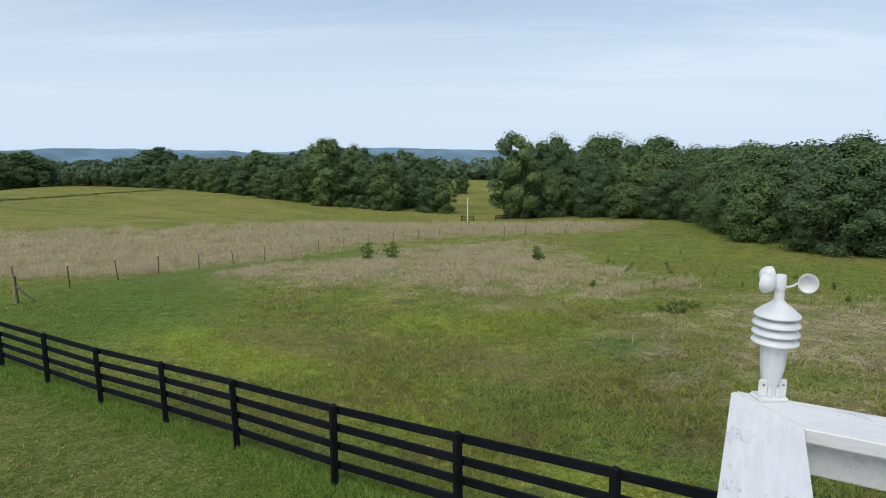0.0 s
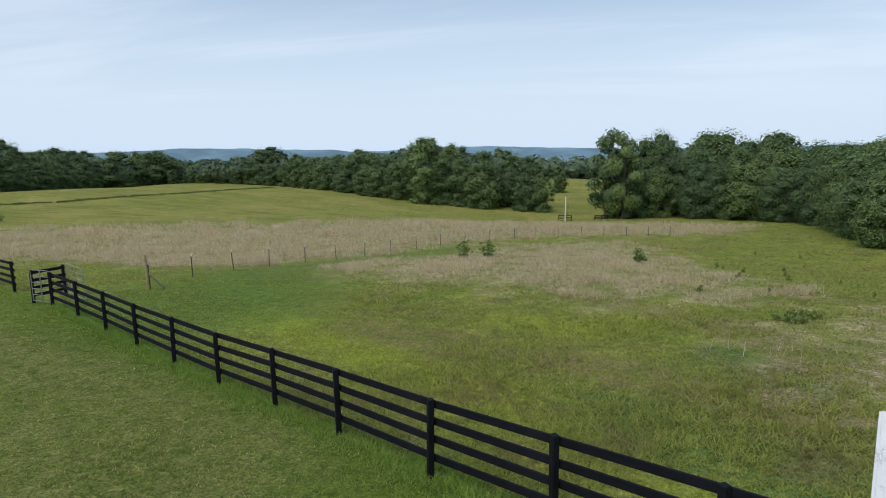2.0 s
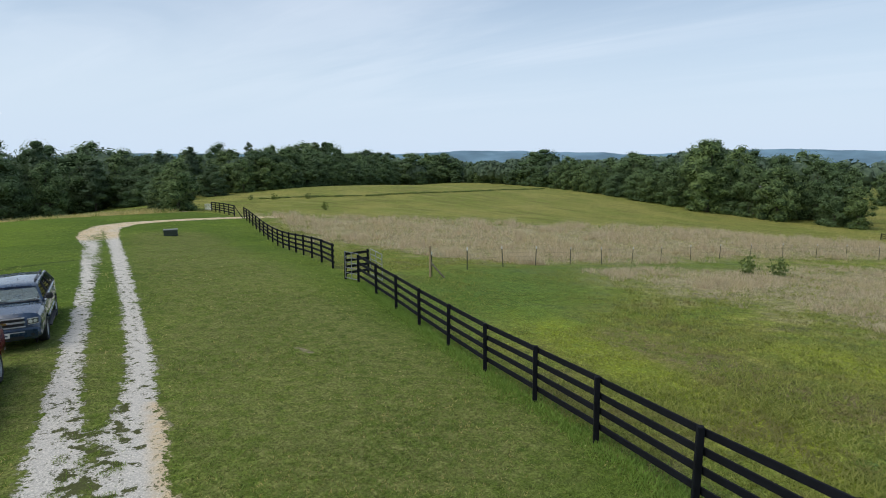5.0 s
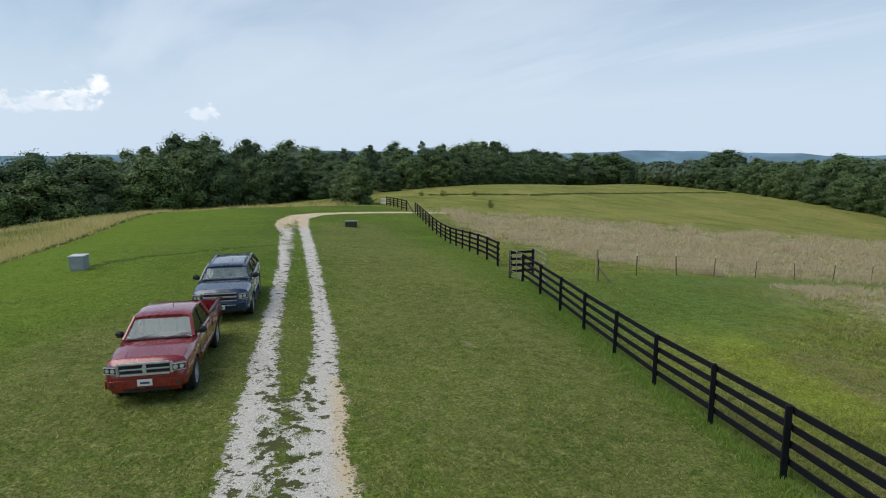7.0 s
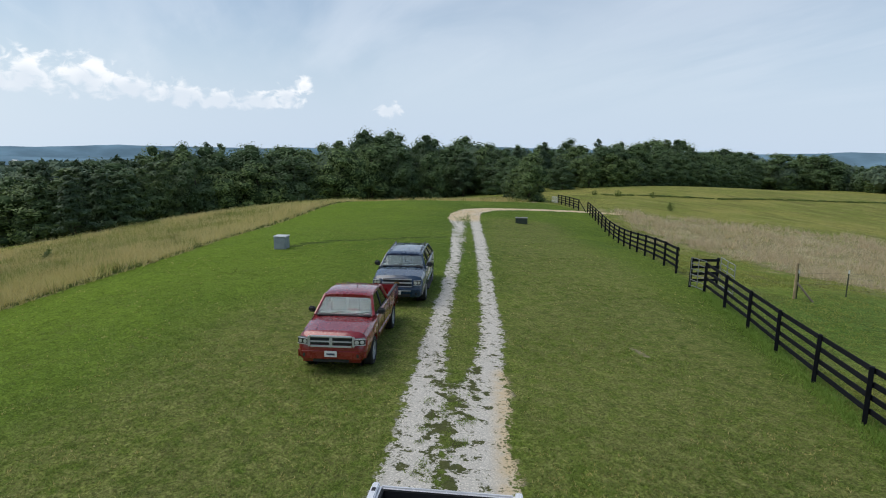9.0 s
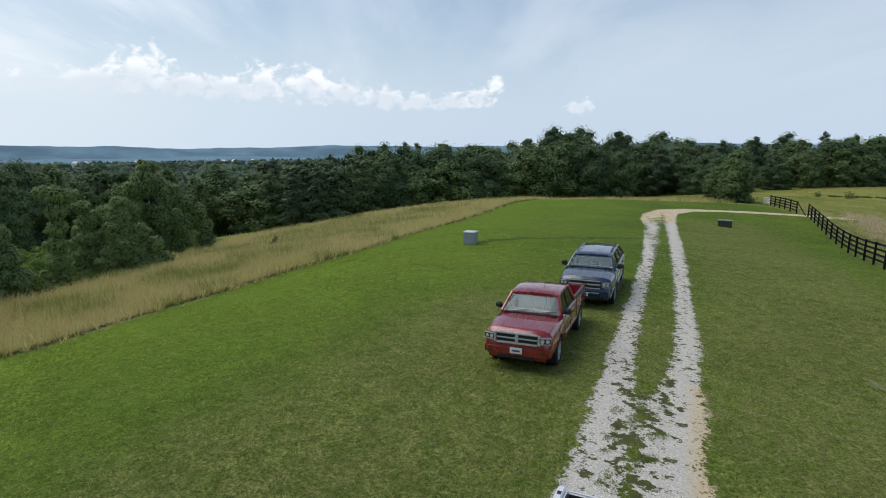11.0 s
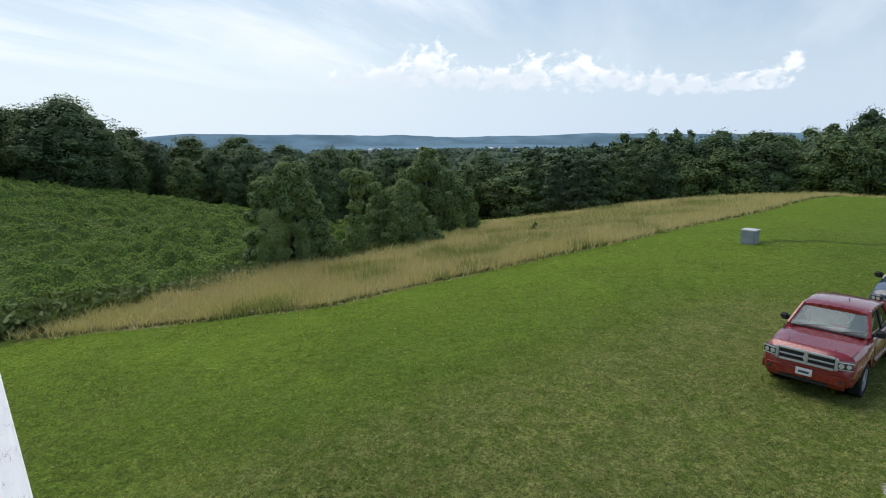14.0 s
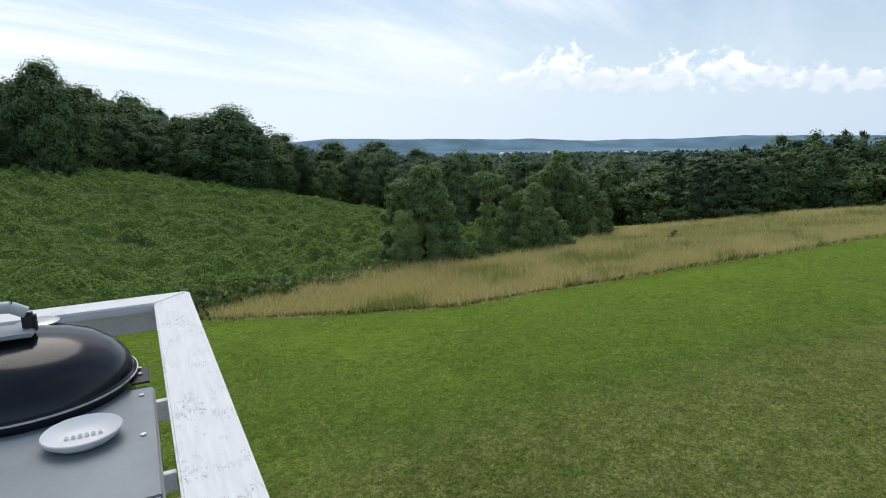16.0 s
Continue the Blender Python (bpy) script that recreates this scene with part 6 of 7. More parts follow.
def kettle_grill(u, w):
    """A black kettle grill set in a grey work table on a cart."""
    thing = new("kettle_grill")
    thing.matrix_basis = DECK_M @ Matrix.Translation((u, w, DECK))
    R, T = 0.276, 0.845
    # table with a round bay for the bowl; the near edge has rounded corners
    bm = bmesh.new()
    x0, x1, y0, y1 = -0.86, -0.10, -0.325, 0.42
    outline = []
    for cx, cy, a0 in ((x1 - 0.03, y1 - 0.03, 0), (x0 + 0.07, y1 - 0.07, 90), (x0 + 0.07, y0 + 0.07, 180), (x1 - 0.03, y0 + 0.03, 270)):
        rad = 0.03 if cx > -0.3 else 0.07
        outline += [(cx + rad * math.cos(radians(a0 + 15 * k)), cy + rad * math.sin(radians(a0 + 15 * k))) for k in range(7)]
    low, top = [bm.verts.new((x, y, T - 0.045)) for x, y in outline], [bm.verts.new((x, y, T)) for x, y in outline]
    bm.faces.new(low[::-1])
    bm.faces.new(top)
    for k in range(len(outline)):
        bm.faces.new((low[k], low[(k + 1) % len(low)], top[(k + 1) % len(low)], top[k]))
    bmesh.ops.recalc_face_normals(bm, faces=bm.faces[:])
    bmesh.ops.bevel(bm, geom=[e for e in bm.edges if all(v.co.z > T - 0.01 for v in e.verts)], offset=0.008, segments=3, affect="EDGES")
    table = part("table", bm, MAT_TABLE, thing, "grey work table")
    cut(table, [cyl(R + 0.012, (0, 0, T - 0.2), (0, 0, T + 0.2), 48)])
    strip = block("edge_strip", (0.60, 0.058, 0.006), (-0.43, y0 + 0.034, T + 0.001), MAT_TABLE, table, 0.002)
    for x in (-0.185, -0.44):
        part("rivet", cyl(0.007, (x, y0 + 0.034, T + 0.002), (x, y0 + 0.034, T + 0.008), 10), MAT_CHROME, table)
    block("bracket", (0.130, 0.05, 0.006), (-0.045, y0 + 0.035, T + 0.012), MAT_TRIM, table, 0.002)
    for x in (-0.045, 0.005):
        part("screw", cyl(0.006, (x, y0 + 0.035, T + 0.014), (x, y0 + 0.035, T + 0.021), 10), MAT_CHROME, table)
    # bowl and lid
    smooth_part("bowl", lathe([(0.02, T - 0.26), (0.12, T - 0.25), (0.22, T - 0.18), (0.275, T - 0.08), (R - 0.004, T + 0.0), (R + 0.002, T + 0.012), (R + 0.002, T + 0.022), (R - 0.006, T + 0.024)], 56), MAT_ENAMEL, thing, "black enamel bowl", 40)
    lid = smooth_part("lid", lathe([(R - 0.012, T + 0.026), (R + 0.006, T + 0.024), (R + 0.008, T + 0.034), (R + 0.001, T + 0.040), (R - 0.004, T + 0.060), (R - 0.020, T + 0.092), (R - 0.050, T + 0.126), (R - 0.095, T + 0.155), (R - 0.15, T + 0.175), (R - 0.21, T + 0.187), (0.02, T + 0.192)], 64), MAT_ENAMEL, thing, "glossy black domed lid", 30)
    bm = lathe_y([(R + 0.006, -0.002), (R + 0.011, -0.002), (R + 0.011, 0.003), (R + 0.006, 0.003)], 64)
    part("rim_band", bm, MAT_CHROME, lid, "thin steel rim").matrix_basis = pose(0, 0, T + 0.030, 90)
    vent = smooth_part("vent", lathe([(0.055, T + 0.204), (0.057, T + 0.208), (0.050, T + 0.212), (0.02, T + 0.213)], 28), MAT_STEEL, lid, "flat steel vent disc")
    vent.location = (0.10, -0.035, -0.024)
    shield = block("heat_shield", (0.10, 0.20, 0.012), (-0.055, 0.05, T + 0.205), MAT_TABLE, lid, 0.004, (0, -4, 0))
    for s in (1, -1):
        block("handle_post", (0.034, 0.034, 0.060), (-0.045, 0.05 + s * 0.088, T + 0.222), MAT_TRIM, lid, 0.008)
    handle = strut("handle", [Vector((-0.045, 0.15, T + 0.236)), Vector((-0.045, 0.13, T + 0.262)), Vector((-0.045, 0.06, T + 0.276)), Vector((-0.045, 0.0, T + 0.272)), Vector((-0.045, -0.035, T + 0.252))], 0.017, MAT_HANDLE, lid, 12)
    # cart
    for x in (x0 + 0.05, x1 - 0.04):
        for y in (y0 + 0.04, y1 - 0.04):
            bm = bmesh.new()
            tube(bm, (x, y, 0.0), (x, y, T - 0.045), 0.016)
            part("leg", bm, MAT_TRIM, thing)
    block("shelf", (x1 - x0 - 0.08, y1 - y0 - 0.06, 0.02), ((x0 + x1) / 2, (y0 + y1) / 2, 0.18), MAT_TRIM, thing, 0.005)
    return tagged(thing, "black kettle grill set in a grey work table", "grill")


GRILL_U, GRILL_W = 4.34, 0.492
kettle_grill(GRILL_U, GRILL_W)


def ash_dish(u, w):
    """A shallow white dish with a row of small ridges."""
    thing = new("ashtray")
    thing.matrix_basis = DECK_M @ Matrix.Translation((u, w, DECK + 0.8465)) @ Matrix.Diagonal((0.92, 0.92, 0.92, 1))
    smooth_part("dish", lathe([(0.050, 0.0), (0.068, 0.001), (0.090, 0.018), (0.0945, 0.030), (0.0925, 0.0325), (0.088, 0.029), (0.070, 0.010), (0.03, 0.007)], 44), MAT_PLASTIC, thing, "", 50)
    for s in (1,):
        for k in range(6):
            block("ridge", (0.014, 0.010, 0.012), (0.010, (k - 2.5) * 0.0155, 0.012), MAT_PLASTIC, thing, 0.003)
    return tagged(thing, "white melamine ashtray lying on the grill table", "ashtray")


ash_dish(3.948, 0.330)

# ---------------------------------------------------------------- out on the land
def well_box(x, y, size, lid, label, mat, mat_top, turn):
    thing = new("utility_box")
    thing.matrix_basis = pose(x, y, height(x, y) - 0.03, 0, 0, turn)
    block("body", size, (0, 0, size[2] / 2), mat, thing, 0.02)
    block("lid", (size[0] + 0.06, size[1] + 0.06, lid), (0, 0, size[2] + lid / 2), mat_top, thing, 0.012)
    block("door", (size[0] * 0.8, 0.012, size[2] * 0.7), (0, -size[1] / 2 - 0.004, size[2] * 0.5), mat, thing, 0.004)
    return tagged(thing, label, "utility box")


well_box(-31.3, 3.05, (0.62, 0.62, 0.66), 0.05, "grey metal utility box on the lawn", MAT_BOXGREY, MAT_BOXTOP, 62)
well_box(-46.3, 25.9, (1.05, 0.6, 0.52), 0.06, "low dark green utility box by the drive", plain("dark_green_box", (0.035, 0.05, 0.035), 0.6, 0, 0.2, 3.0), plain("weathered_top", (0.24, 0.25, 0.22), 0.8, 0, 0.3, 4.0), 58)


def pole(x, y, tall):
    thing = new("marker_pole")
    thing.location = (x, y, height(x, y))
    bm = bmesh.new()
    limb(bm, (0, 0, -0.3), (0.03, 0, tall), 0.11, 0.08, 10)
    part("pole", bm, MAT_TIP, thing)
    tagged(thing, "pale tall pole beside the pasture gateway", "pole")


pole(4.5, 106, 4.3)
board_fence([(3.4, 107), (4.6, 106.9), (5.7, 106.8)], 1.0, "dark board panel at the pasture gateway", seed=8)
board_fence([(9.9, 108.5), (11.1, 108.55), (12.2, 108.6)], 0.9, "dark board panel at the pasture gateway", seed=9)


def gable_house(x, y, size, turn, label, wall, roofm):
    """A small far house: walls, pitched roof, door and windows."""
    thing = new("house")
    thing.matrix_basis = pose(x, y, height(x, y) - 0.3, 0, 0, turn)
    a, b, h = size
    bm = bmesh.new()
    box(bm, (a, b, h), pose(0, 0, h / 2))
    bmesh.ops.create_cone(bm, cap_ends=True, segments=3, radius1=0.01, radius2=0.01, depth=0.01, matrix=pose(0, 0, h * 0.5))
    part("wall", bm, wall, thing)
    bm = bmesh.new()
    rise = b * 0.38
    loft(bm, [[Vector((s * (a / 2 + 0.3), -b / 2 - 0.4, h - 0.1)), Vector((s * (a / 2 + 0.3), 0, h + rise)), Vector((s * (a / 2 + 0.3), b / 2 + 0.4, h - 0.1))] for s in (-1, 1)])
    part("roof", bm, roofm, thing)
    for k in range(3):
        block("window", (0.9, 0.08, 1.1), ((k - 1) * a * 0.3, -b / 2 - 0.02, h * 0.55), MAT_TRIM, thing, 0.01)
    block("door", (0.95, 0.08, 2.0), (a * 0.16, -b / 2 - 0.02, 1.3), MAT_POST, thing, 0.01)
    return tagged(thing, label, "house")


MAT_ROOF = plain("grey_roof", (0.30, 0.30, 0.31), 0.7, 0, 0.1, 1.0)
gable_house(-16.3, 141, (7, 6, 4.2), 8, "small white house half hidden by the trees", MAT_SIDING, MAT_ROOF)
for x, y, t in ((-1290, -560, 40), (-1240, -640, 10), (-1300, -690, 70), (-1260, -350, 25), (-1330, -330, 50), (-1210, -390, 15), (-1400, -600, 0), (-1420, -420, 80)):
    gable_house(x, y, (13, 9, 13), t, "pale building far off in the valley", MAT_SIDING, MAT_SIDING)
# ---------------------------------------------------------------- woods in the distance
def far_woods():
    """Crown after crown to the foot of the ridges, as one mass."""
    r = np.random.RandomState(17)
    bm = bmesh.new()
    bmesh.ops.create_icosphere(bm, subdivisions=2, radius=1.0)
    v = np.array([q.co[:] for q in bm.verts])
    f = np.array([[q.index for q in t.verts] for t in bm.faces])
    bm.free()
    tris, quads = [], []
    made = 0
    while made < 2500:
        b = r.uniform(-62, 175)
        low = float(np.interp(b, EB, ER))
        d = low * (2300 / low) ** (r.uniform() ** 1.35)
        if -8 < b < 2.5 and d > 900 and r.uniform() < 0.5:
            continue
        x, y = -math.sin(radians(b)) * d, math.cos(radians(b)) * d
        g = height(x, y)
        tall = r.uniform(8.5, 14.5)
        if d < 330:
            tall = min(tall, max(4.0, top_height(x, y, r.uniform(0.3, 1.4))))
        rad = tall * r.uniform(0.30, 0.46) * (1 + d / 900)
        c = np.array([x, y, g + tall * 0.55])
        s = np.array([rad, rad, tall * 0.46])
        tris.append((c + v * s * r.uniform(0.72, 0.92 if d < 330 else 1.08, (len(v), 1)))[f].reshape(-1, 3))
        n = 190 if d < 330 else 50 if d < 700 else 14
        w = unit(r.normal(size=(n, 3)))
        w[:, 2] = np.abs(w[:, 2])
        q = leaf_tris(c + w * s * r.uniform(0.9, 1.08, (n, 1)), unit(w + r.normal(size=(n, 3)) * 0.4), 0.22 + d / 300, r)
        quads.append(q)
        made += 1
    t = np.concatenate(tris)
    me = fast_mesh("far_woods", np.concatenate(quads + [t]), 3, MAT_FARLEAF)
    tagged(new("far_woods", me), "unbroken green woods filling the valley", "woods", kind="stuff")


far_woods()


# ---------------------------------------------------------------- creeper on the slope
def mound(x, y):
    """Depth of the creeper's cover."""
    a = noise.voronoi(Vector((x * 1.15 + 0.6 * noise.noise(Vector((x, y, 1.0))), y * 1.15, 2.0)))[0][0]
    b = noise.voronoi(Vector((x * 3.2, y * 3.2, 7.0)))[0][0]
    tuft = max(0.0, 1.0 - 2.3 * a * a) * max(0.1, 0.6 + 1.1 * noise.noise(Vector((x * 0.5, y * 0.5, 9.0))))
    return 0.08 + 0.72 * tuft + 0.15 * max(0.0, 1 - 1.7 * b * b) + 0.5 * max(0.0, noise.noise(Vector((x * 0.16, y * 0.16, 5.0))))


# bed under the leaves, darkened to carry the shade of the hollows
MAT_VINE = leafy("shaded_creeper_bed", (0.060, 0.108, 0.026), (0.096, 0.150, 0.034), (0.054, 0.104, 0.030), 0.05, 0.9, 0.05, (0.118, 0.156, 0.034), 0.6)


def creeper_cover():
    r = np.random.RandomState(23)
    xs, ys = np.meshgrid(np.arange(-64, 4.1, 0.22), np.arange(-72, -17, 0.22), indexing="ij")
    s = side(xs, ys, CREEP)
    z = land(xs, ys)
    h = np.vectorize(mound)(xs, ys) * np.clip(s / 1.2, 0, 1) - 0.1
    n, m = xs.shape
    keep = (s[:-1, :-1] > -0.6)
    idx = np.arange(n * m).reshape(n, m)
    faces = np.stack([idx[:-1, :-1], idx[1:, :-1], idx[1:, 1:], idx[:-1, 1:]], -1)[keep]
    used = np.unique(faces)
    back = np.zeros(n * m, int)
    back[used] = np.arange(len(used))
    pts = np.stack([xs, ys, z + h], -1).reshape(-1, 3)[used]
    bed = tagged(new("creeper"), "thick green creeper smothering the slope", "creeper", kind="stuff")
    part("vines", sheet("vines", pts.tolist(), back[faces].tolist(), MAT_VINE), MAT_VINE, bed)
    # leaves, closer together where the slope is near
    c = []
    want = 290000
    px, py = r.uniform(-64, 12, want * 4), r.uniform(-72, -18, want * 4)
    d = np.hypot(px, py)
    ok = (side(px, py, CREEP) > 0) & (r.uniform(size=len(px)) < np.clip((30 / d) ** 1.3, 0, 1)) & (np.degrees(np.arctan2(-px, py)) > 100)
    px, py = px[ok][:want], py[ok][:want]
    hh = np.array([mound(a, b) for a, b in zip(px, py)])
    # fewer leaves in the hollows, so the bed's painted shade shows there
    full = r.uniform(size=len(px)) < np.clip((hh - 0.12) / 0.34, 0.12, 1.0)
    px, py, hh = px[full], py[full], hh[full] * np.clip(side(px[full], py[full], CREEP) / 1.2, 0.25, 1)
    gx = np.array([mound(a + 0.2, b) - mound(a - 0.2, b) for a, b in zip(px, py)]) / 0.4
    gy = np.array([mound(a, b + 0.2) - mound(a, b - 0.2) for a, b in zip(px, py)]) / 0.4
    ctr = np.stack([px, py, land(px, py) + hh - 0.07 + r.uniform(0, 0.07, len(px))], 1)
    nrm = unit(np.stack([-1.5 * gx, -1.5 * gy, np.ones(len(px))], 1) + r.normal(size=(len(px), 3)) * 0.12)
    q = leaf_tris(ctr, nrm, 0.050 + 0.0011 * np.hypot(px, py), r, 0.9)
    part("leaves", fast_mesh("leaves", q, 3, MAT_CREEP), MAT_CREEP, bed)


creeper_cover()


# ---------------------------------------------------------------- grass
def blades(name, x, y, tall, wide, per, lean, mat, label, seed, part_of=None):
    """Tufts of leaning blades, each a slim triangle."""
    r = np.random.RandomState(seed)
    n = len(x) * per
    px, py = np.repeat(x, per), np.repeat(y, per)
    h, w = np.repeat(tall, per) * r.uniform(0.6, 1.2, n), np.repeat(wide, per)
    px, py = px + r.normal(size=n) * w * 1.6, py + r.normal(size=n) * w * 1.6
    a, b = r.normal(size=n) * 0.5, r.uniform(0, 2 * math.pi, n)
    z = land(px, py) - 0.005
    out = h * r.uniform(0.35 * lean, 1.2 * lean, n)
    root = np.stack([px, py, z], 1)
    across = np.stack([-np.sin(b + a), np.cos(b + a), 0 * a], 1) * (w * 0.5)[:, None]
    tip = root + np.stack([np.cos(b) * out, np.sin(b) * out, h], 1)
    v = np.stack([root - across, root + across, tip], 1).reshape(-1, 3)
    tagged(new(name, fast_mesh(name, v, 3, mat)), label, "grass", kind="stuff")


def scatter(n, r0, r1, seed, b0=-42, b1=166, power=1.0):
    r = np.random.RandomState(seed)
    b, d = np.radians(r.uniform(b0, b1, n)), r0 * (r1 / r0) ** (r.uniform(size=n) ** power)
    return -np.sin(b) * d, np.cos(b) * d, d, r


def grow():
    x, y, d, r = scatter(120000, 5.5, 62, 31)
    on = np.maximum(side(x, y, LAWN), side(x, y, GREEN))
    bare = off_tracks(x, y)
    ok = (on > 0.1) & (bare < r.uniform(-0.35, 0.05, len(x)))
    x, y, d = x[ok], y[ok], d[ok]
    blades("lawn_grass", x, y, 0.018 + r.uniform(0, 0.026, len(x)), 0.010 + 0.0013 * d, 3, 2.6, MAT_BLADE, "short mown green lawn grass", 32)
    # pale dry blades and clover specks in the mown grass
    x, y, d, r = scatter(26000, 5.5, 34, 34)
    ok = (side(x, y, LAWN) > 0.1) & (off_tracks(x, y) < -0.1)
    lump = np.array([noise.fractal(Vector((a * 0.5, b * 0.5, 21)), 1.0, 2.0, 3) for a, b in zip(x, y)])
    ok &= r.uniform(size=len(x)) < np.clip(0.35 + 1.2 * lump, 0.03, 1)
    blades("dry_lawn_blades", x[ok], y[ok], r.uniform(0.03, 0.06, ok.sum()), 0.006 + 0.0006 * d[ok], 3, 1.4, MAT_DRY, "scattered pale dry blades in the mown lawn", 44)
    # longer fringe under the black fence and round the vehicles' parking edge
    t = r.uniform(0, 1, 9000)
    k = r.randint(0, len(NEAR) - 1, 9000)
    P = np.array(NEAR)
    q = P[k] * (1 - t[:, None]) + P[k + 1] * t[:, None] + r.normal(size=(9000, 2)) * 0.22
    blades("fence_fringe", q[:, 0], q[:, 1], r.uniform(0.05, 0.13, 9000), np.full(9000, 0.020), 3, 0.9, MAT_FRINGE, "long green grass fringe under the fence", 33)
    # weeds in the drive's middle
    x, y, d, r = scatter(14000, 6.5, 16, 35, 50, 80)
    mid = off_line(x, y, [(-5.5, 1.5), (-7.9, 2.6), (-9.35, 3.3), (-11.2, 4.25), (-12.85, 5.1), (-14.9, 6.15), (-17.7, 7.45)])
    lump = np.array([noise.noise(Vector((a * 2.6, b * 2.6, 3))) for a, b in zip(x, y)])
    ok = (mid < 0.55) & (lump > 0.12)
    blades("drive_weeds", x[ok], y[ok], r.uniform(0.02, 0.06, ok.sum()), np.full(ok.sum(), 0.016), 3, 1.2, MAT_BLADE, "weedy grass tufts between the wheel tracks", 36)
    # pasture
    x, y, d, r = scatter(95000, 7.5, 95, 37, -42, 62)
    straw = np.maximum(np.maximum(side(x, y, STRAW_A), side(x, y, STRAW_B)), side(x, y, STRAW_C))
    lump = np.array([noise.fractal(Vector((a * 0.22, b * 0.22, 7)), 1.0, 2.0, 3) for a, b in zip(x, y)])
    on = (side(x, y, LAWN) < -0.25) & (side(x, y, FIELD) < 0)
    wild = on & ((straw + lump * 5 < 0) | (r.uniform(size=len(x)) < 0.35))
    sz = np.clip(0.06 + 0.11 * (lump + 0.3), 0.03, 0.30) * np.where(side(x, y, GREEN) > -1.0, 0.35, 1.0)
    blades("pasture_grass", x[wild], y[wild], sz[wild], 0.012 + 0.0013 * d[wild], 3, 1.6, MAT_WILD, "rough yellow-green pasture grass", 38)
    x, y, d, r = scatter(120000, 9, 105, 39, -42, 62, 0.75)
    straw = np.maximum(np.maximum(side(x, y, STRAW_A), side(x, y, STRAW_B)), side(x, y, STRAW_C))
    lump = np.array([noise.fractal(Vector((a * 0.3, b * 0.3, 9)), 1.0, 2.0, 3) for a, b in zip(x, y)])
    dry = (straw + lump * 4 > 0) & (side(x, y, LAWN) < -2) & (side(x, y, GREEN) < 0) & (r.uniform(size=len(x)) < np.clip(np.where(np.maximum(side(x, y, STRAW_B), side(x, y, STRAW_C)) > -2, 0.22, 0.34) + 1.3 * lump + 0.02 * straw, 0.05, 1) * np.where(side(x, y, STRAW_C) > -4, 0.03, 1.0))
    near = np.maximum(side(x, y, STRAW_B), side(x, y, STRAW_C)) > -2
    tall = np.where(near, 0.26, 0.55) * (1 + 0.6 * lump)
    blades("straw_grass", x[dry], y[dry], tall[dry], 0.008 + 0.0006 * d[dry], 4, 1.0, MAT_STRAW, "tall pale dry grass in the pasture", 40)
    # tall strip along the lawn
    x, y, d, r = scatter(130000, 22, 105, 41, 60, 152, 0.8)
    st = side(x, y, STRIP)
    ok = st > r.uniform(-0.5, 0.4, len(x))
    ok &= (st < 8) | (r.uniform(size=len(x)) < 0.5)
    lump = np.array([noise.fractal(Vector((a * 0.25, b * 0.25, 11)), 1.0, 2.0, 3) for a, b in zip(x, y)])
    dry = ok & (lump < 0.28)
    blades("tall_grass_strip", x[dry], y[dry], (0.55 + 0.25 * lump)[dry], 0.008 + 0.0006 * d[dry], 4, 1.0, MAT_DRY, "strip of tall straw-coloured grass beside the lawn", 42)
    # dark blades along the strip's foot strengthen its painted shadow line
    E = np.array([(a - 0.1, b - 0.2) for a, b in LAWN[1:11]])
    seg = np.hypot(*(E[1:] - E[:-1]).T)
    k = r.choice(len(seg), 12000, p=seg / seg.sum())
    t = r.uniform(0, 1, 12000)[:, None]
    q = E[k] * (1 - t) + E[k + 1] * t + r.normal(size=(12000, 2)) * 0.14
    blades("strip_foot", q[:, 0], q[:, 1], r.uniform(0.05, 0.15, 12000), 0.012 + 0.0009 * np.hypot(q[:, 0], q[:, 1]), 2, 0.5, MAT_WEED, "dark green foot of the uncut grass, deepening its shadow line along the lawn", 45)
    green = ok & (lump + 0.07 * (np.minimum(st, 7) - 2.6) > 0.12)
    blades("tall_green_grass", x[green], y[green], 0.55 + 0 * x[green], 0.014 + 0.0011 * d[green], 2, 0.6, MAT_WILD, "greener tall grass among the straw", 43)


grow()


# ---------------------------------------------------------------- weeds and bushes
def weed_clump(seed, tall, wide, leaves, size, label, name="weed_clump"):
    r = np.random.RandomState(seed)
    thing = new(name)
    stems = bmesh.new()
    ctr = []
    for k in range(14):
        a, o = r.uniform(0, 6.28), wide * math.sqrt(r.uniform()) * 0.8
        x, y = o * math.cos(a), o * math.sin(a)
        h = tall * r.uniform(0.55, 1.0) * (1 - 0.35 * o / wide)
        limb(stems, (x * 0.6, y * 0.6, -0.1), (x, y, h), 0.014, 0.005, 4)
        for j in range(leaves // 14):
            f = r.uniform(0.1, 1.0)
            ctr.append((x * (0.6 + 0.4 * f) + r.normal() * size, y * (0.6 + 0.4 * f) + r.normal() * size, h * f))
    tagged(part("stems", stems, MAT_WEED, thing), kind="stuff")
    ctr = np.array(ctr)
    q = leaf_quads(ctr, unit(r.normal(size=ctr.shape) + np.array([0, 0, 0.6])), size, r, 1.8)
    part("leaves", fast_mesh("leaves", q, 4, MAT_WEED), MAT_WEED, thing)
    return tagged(thing, label, "weeds", "weeds in the pasture")


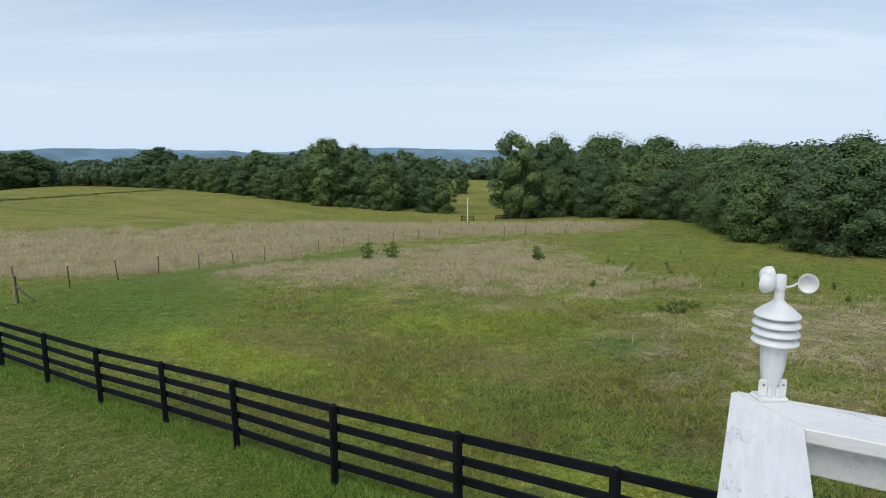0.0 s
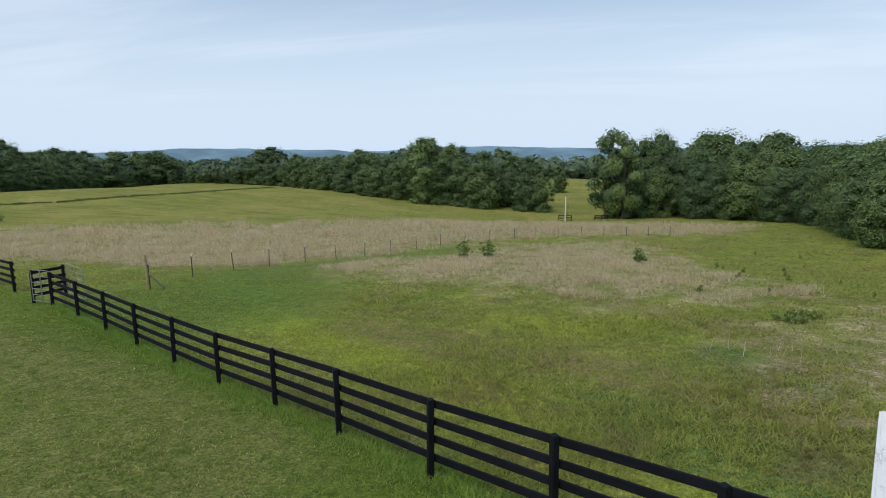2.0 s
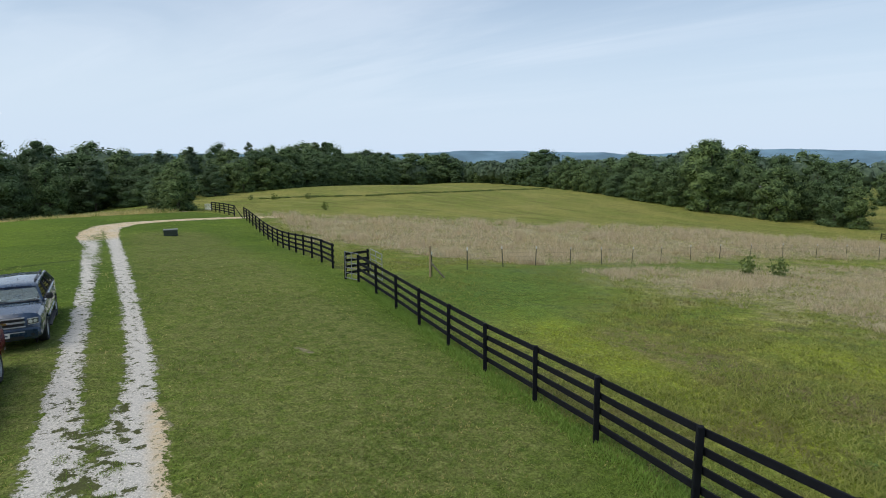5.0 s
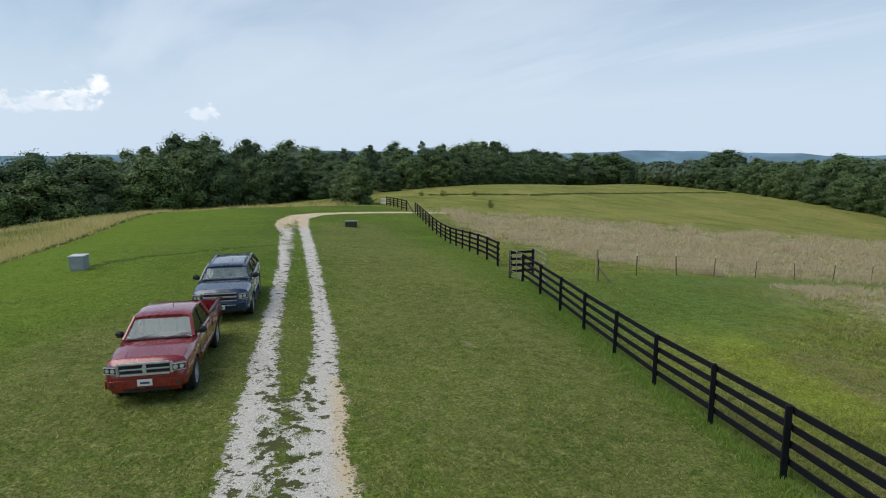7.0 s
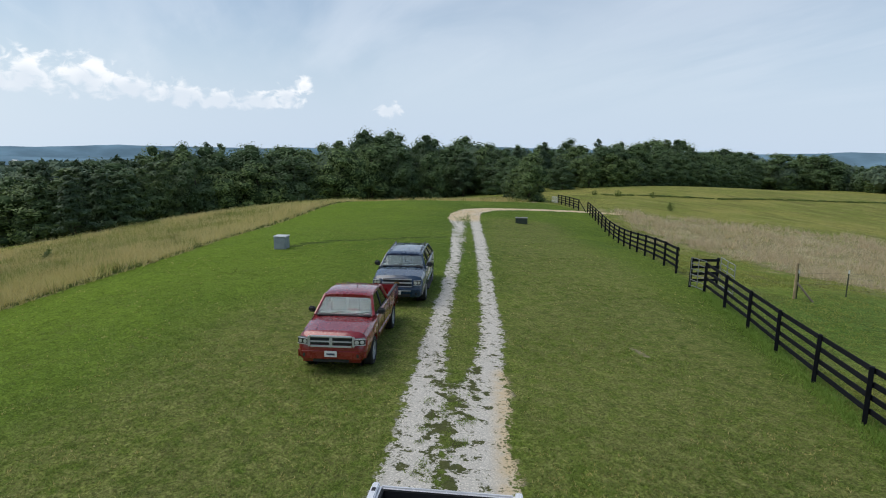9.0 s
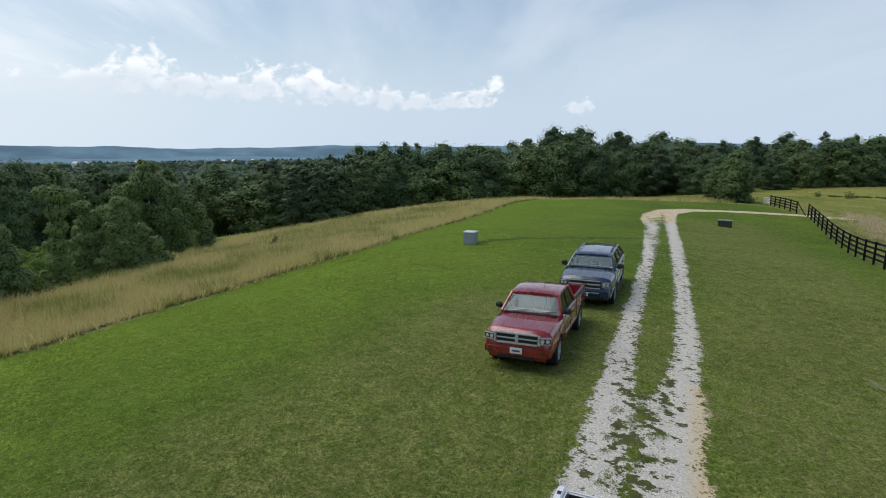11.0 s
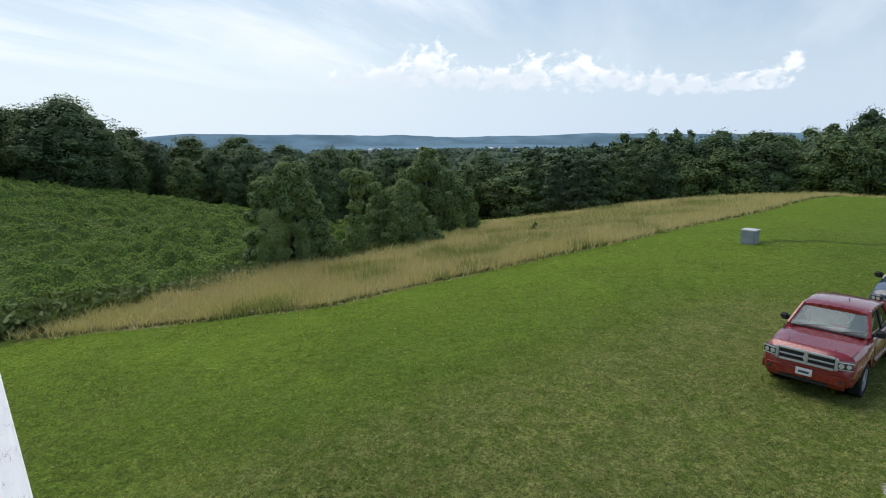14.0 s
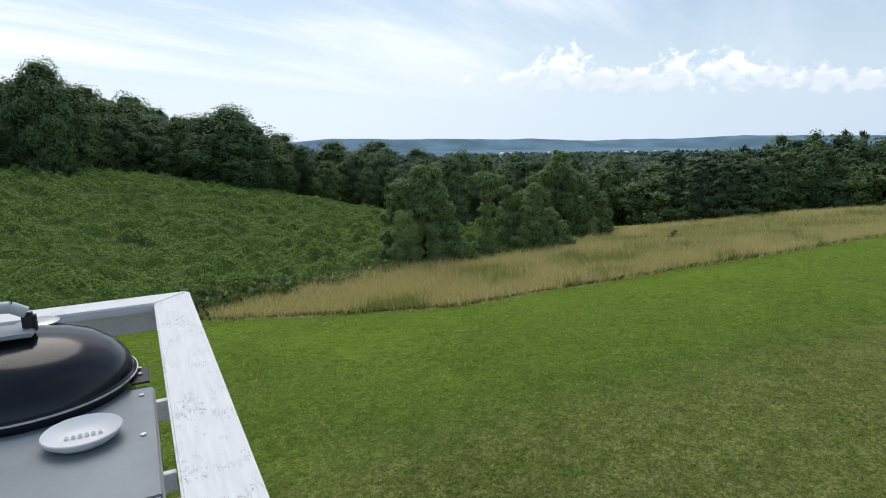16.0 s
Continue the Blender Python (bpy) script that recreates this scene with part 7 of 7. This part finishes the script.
tall_weed = weed_clump(51, 1.6, 0.9, 210, 0.12, "clump of tall dark green weeds in the pasture")
low_bush = weed_clump(52, 0.6, 1.2, 500, 0.12, "low dark green bush in the rough pasture")
thin_weed = weed_clump(53, 0.9, 0.25, 120, 0.09, "single dark weed standing in the grass")
used = set()


def sow(proto, x, y, s=1.0, turn=0.0):
    m = pose(x, y, height(x, y), 0, 0, turn) @ Matrix.Diagonal((s, s, s, 1))
    if proto not in used:
        used.add(proto)
        proto.matrix_basis = m
        return
    copy_thing(proto, Matrix.Identity(4)).matrix_basis = m


for x, y, s in ((-5.9, 44.5, 1.05), (-4.1, 46.0, 1.0), (-62, 58, 0.9), (-83, 66, 0.9), (-79, 70, 0.8), (-87, 64, 0.7)):
    sow(tall_weed, x, y, s, x * 40)
for x, y, s in ((8.1, 20.0, 0.6), (8.9, 20.6, 0.45)):
    sow(low_bush, x, y, s, x * 70)
rw = np.random.RandomState(61)
for k in range(26):
    b, d = radians(rw.uniform(-36, -14)), rw.uniform(26, 60)
    sow(thin_weed, -math.sin(b) * d, math.cos(b) * d, rw.uniform(0.25, 0.5), rw.uniform(0, 360))
sow(thin_weed, 7.2, 43.5, 1.6)
sow(thin_weed, -41.5, -9.6, 1.1)
# overgrown line across the far field
row_weed = weed_clump(54, 0.5, 1.7, 126, 0.17, "low dark weeds in the overgrown line across the field")
for k in range(120):
    f = k / 119
    px = np.interp(f, [0, 0.3, 0.6, 1], [-86, -74, -69, -72]) + rw.normal() * 0.3
    py = np.interp(f, [0, 0.3, 0.6, 1], [66, 80, 106, 150]) + rw.normal() * 0.3
    sow(row_weed, px, py, rw.uniform(0.35, 0.75), rw.uniform(0, 360))
# bushy rim of the creeper by the lawn
for k in range(30):
    f = k / 29
    px, py = np.interp(f, [0, 0.45, 1], [-7.5, -15.5, -36]) + rw.normal() * 0.3, np.interp(f, [0, 0.45, 1], [-22.5, -22.3, -18.8]) + rw.normal() * 0.4
    sow(low_bush, px, py, rw.uniform(0.9, 1.6), rw.uniform(0, 360))
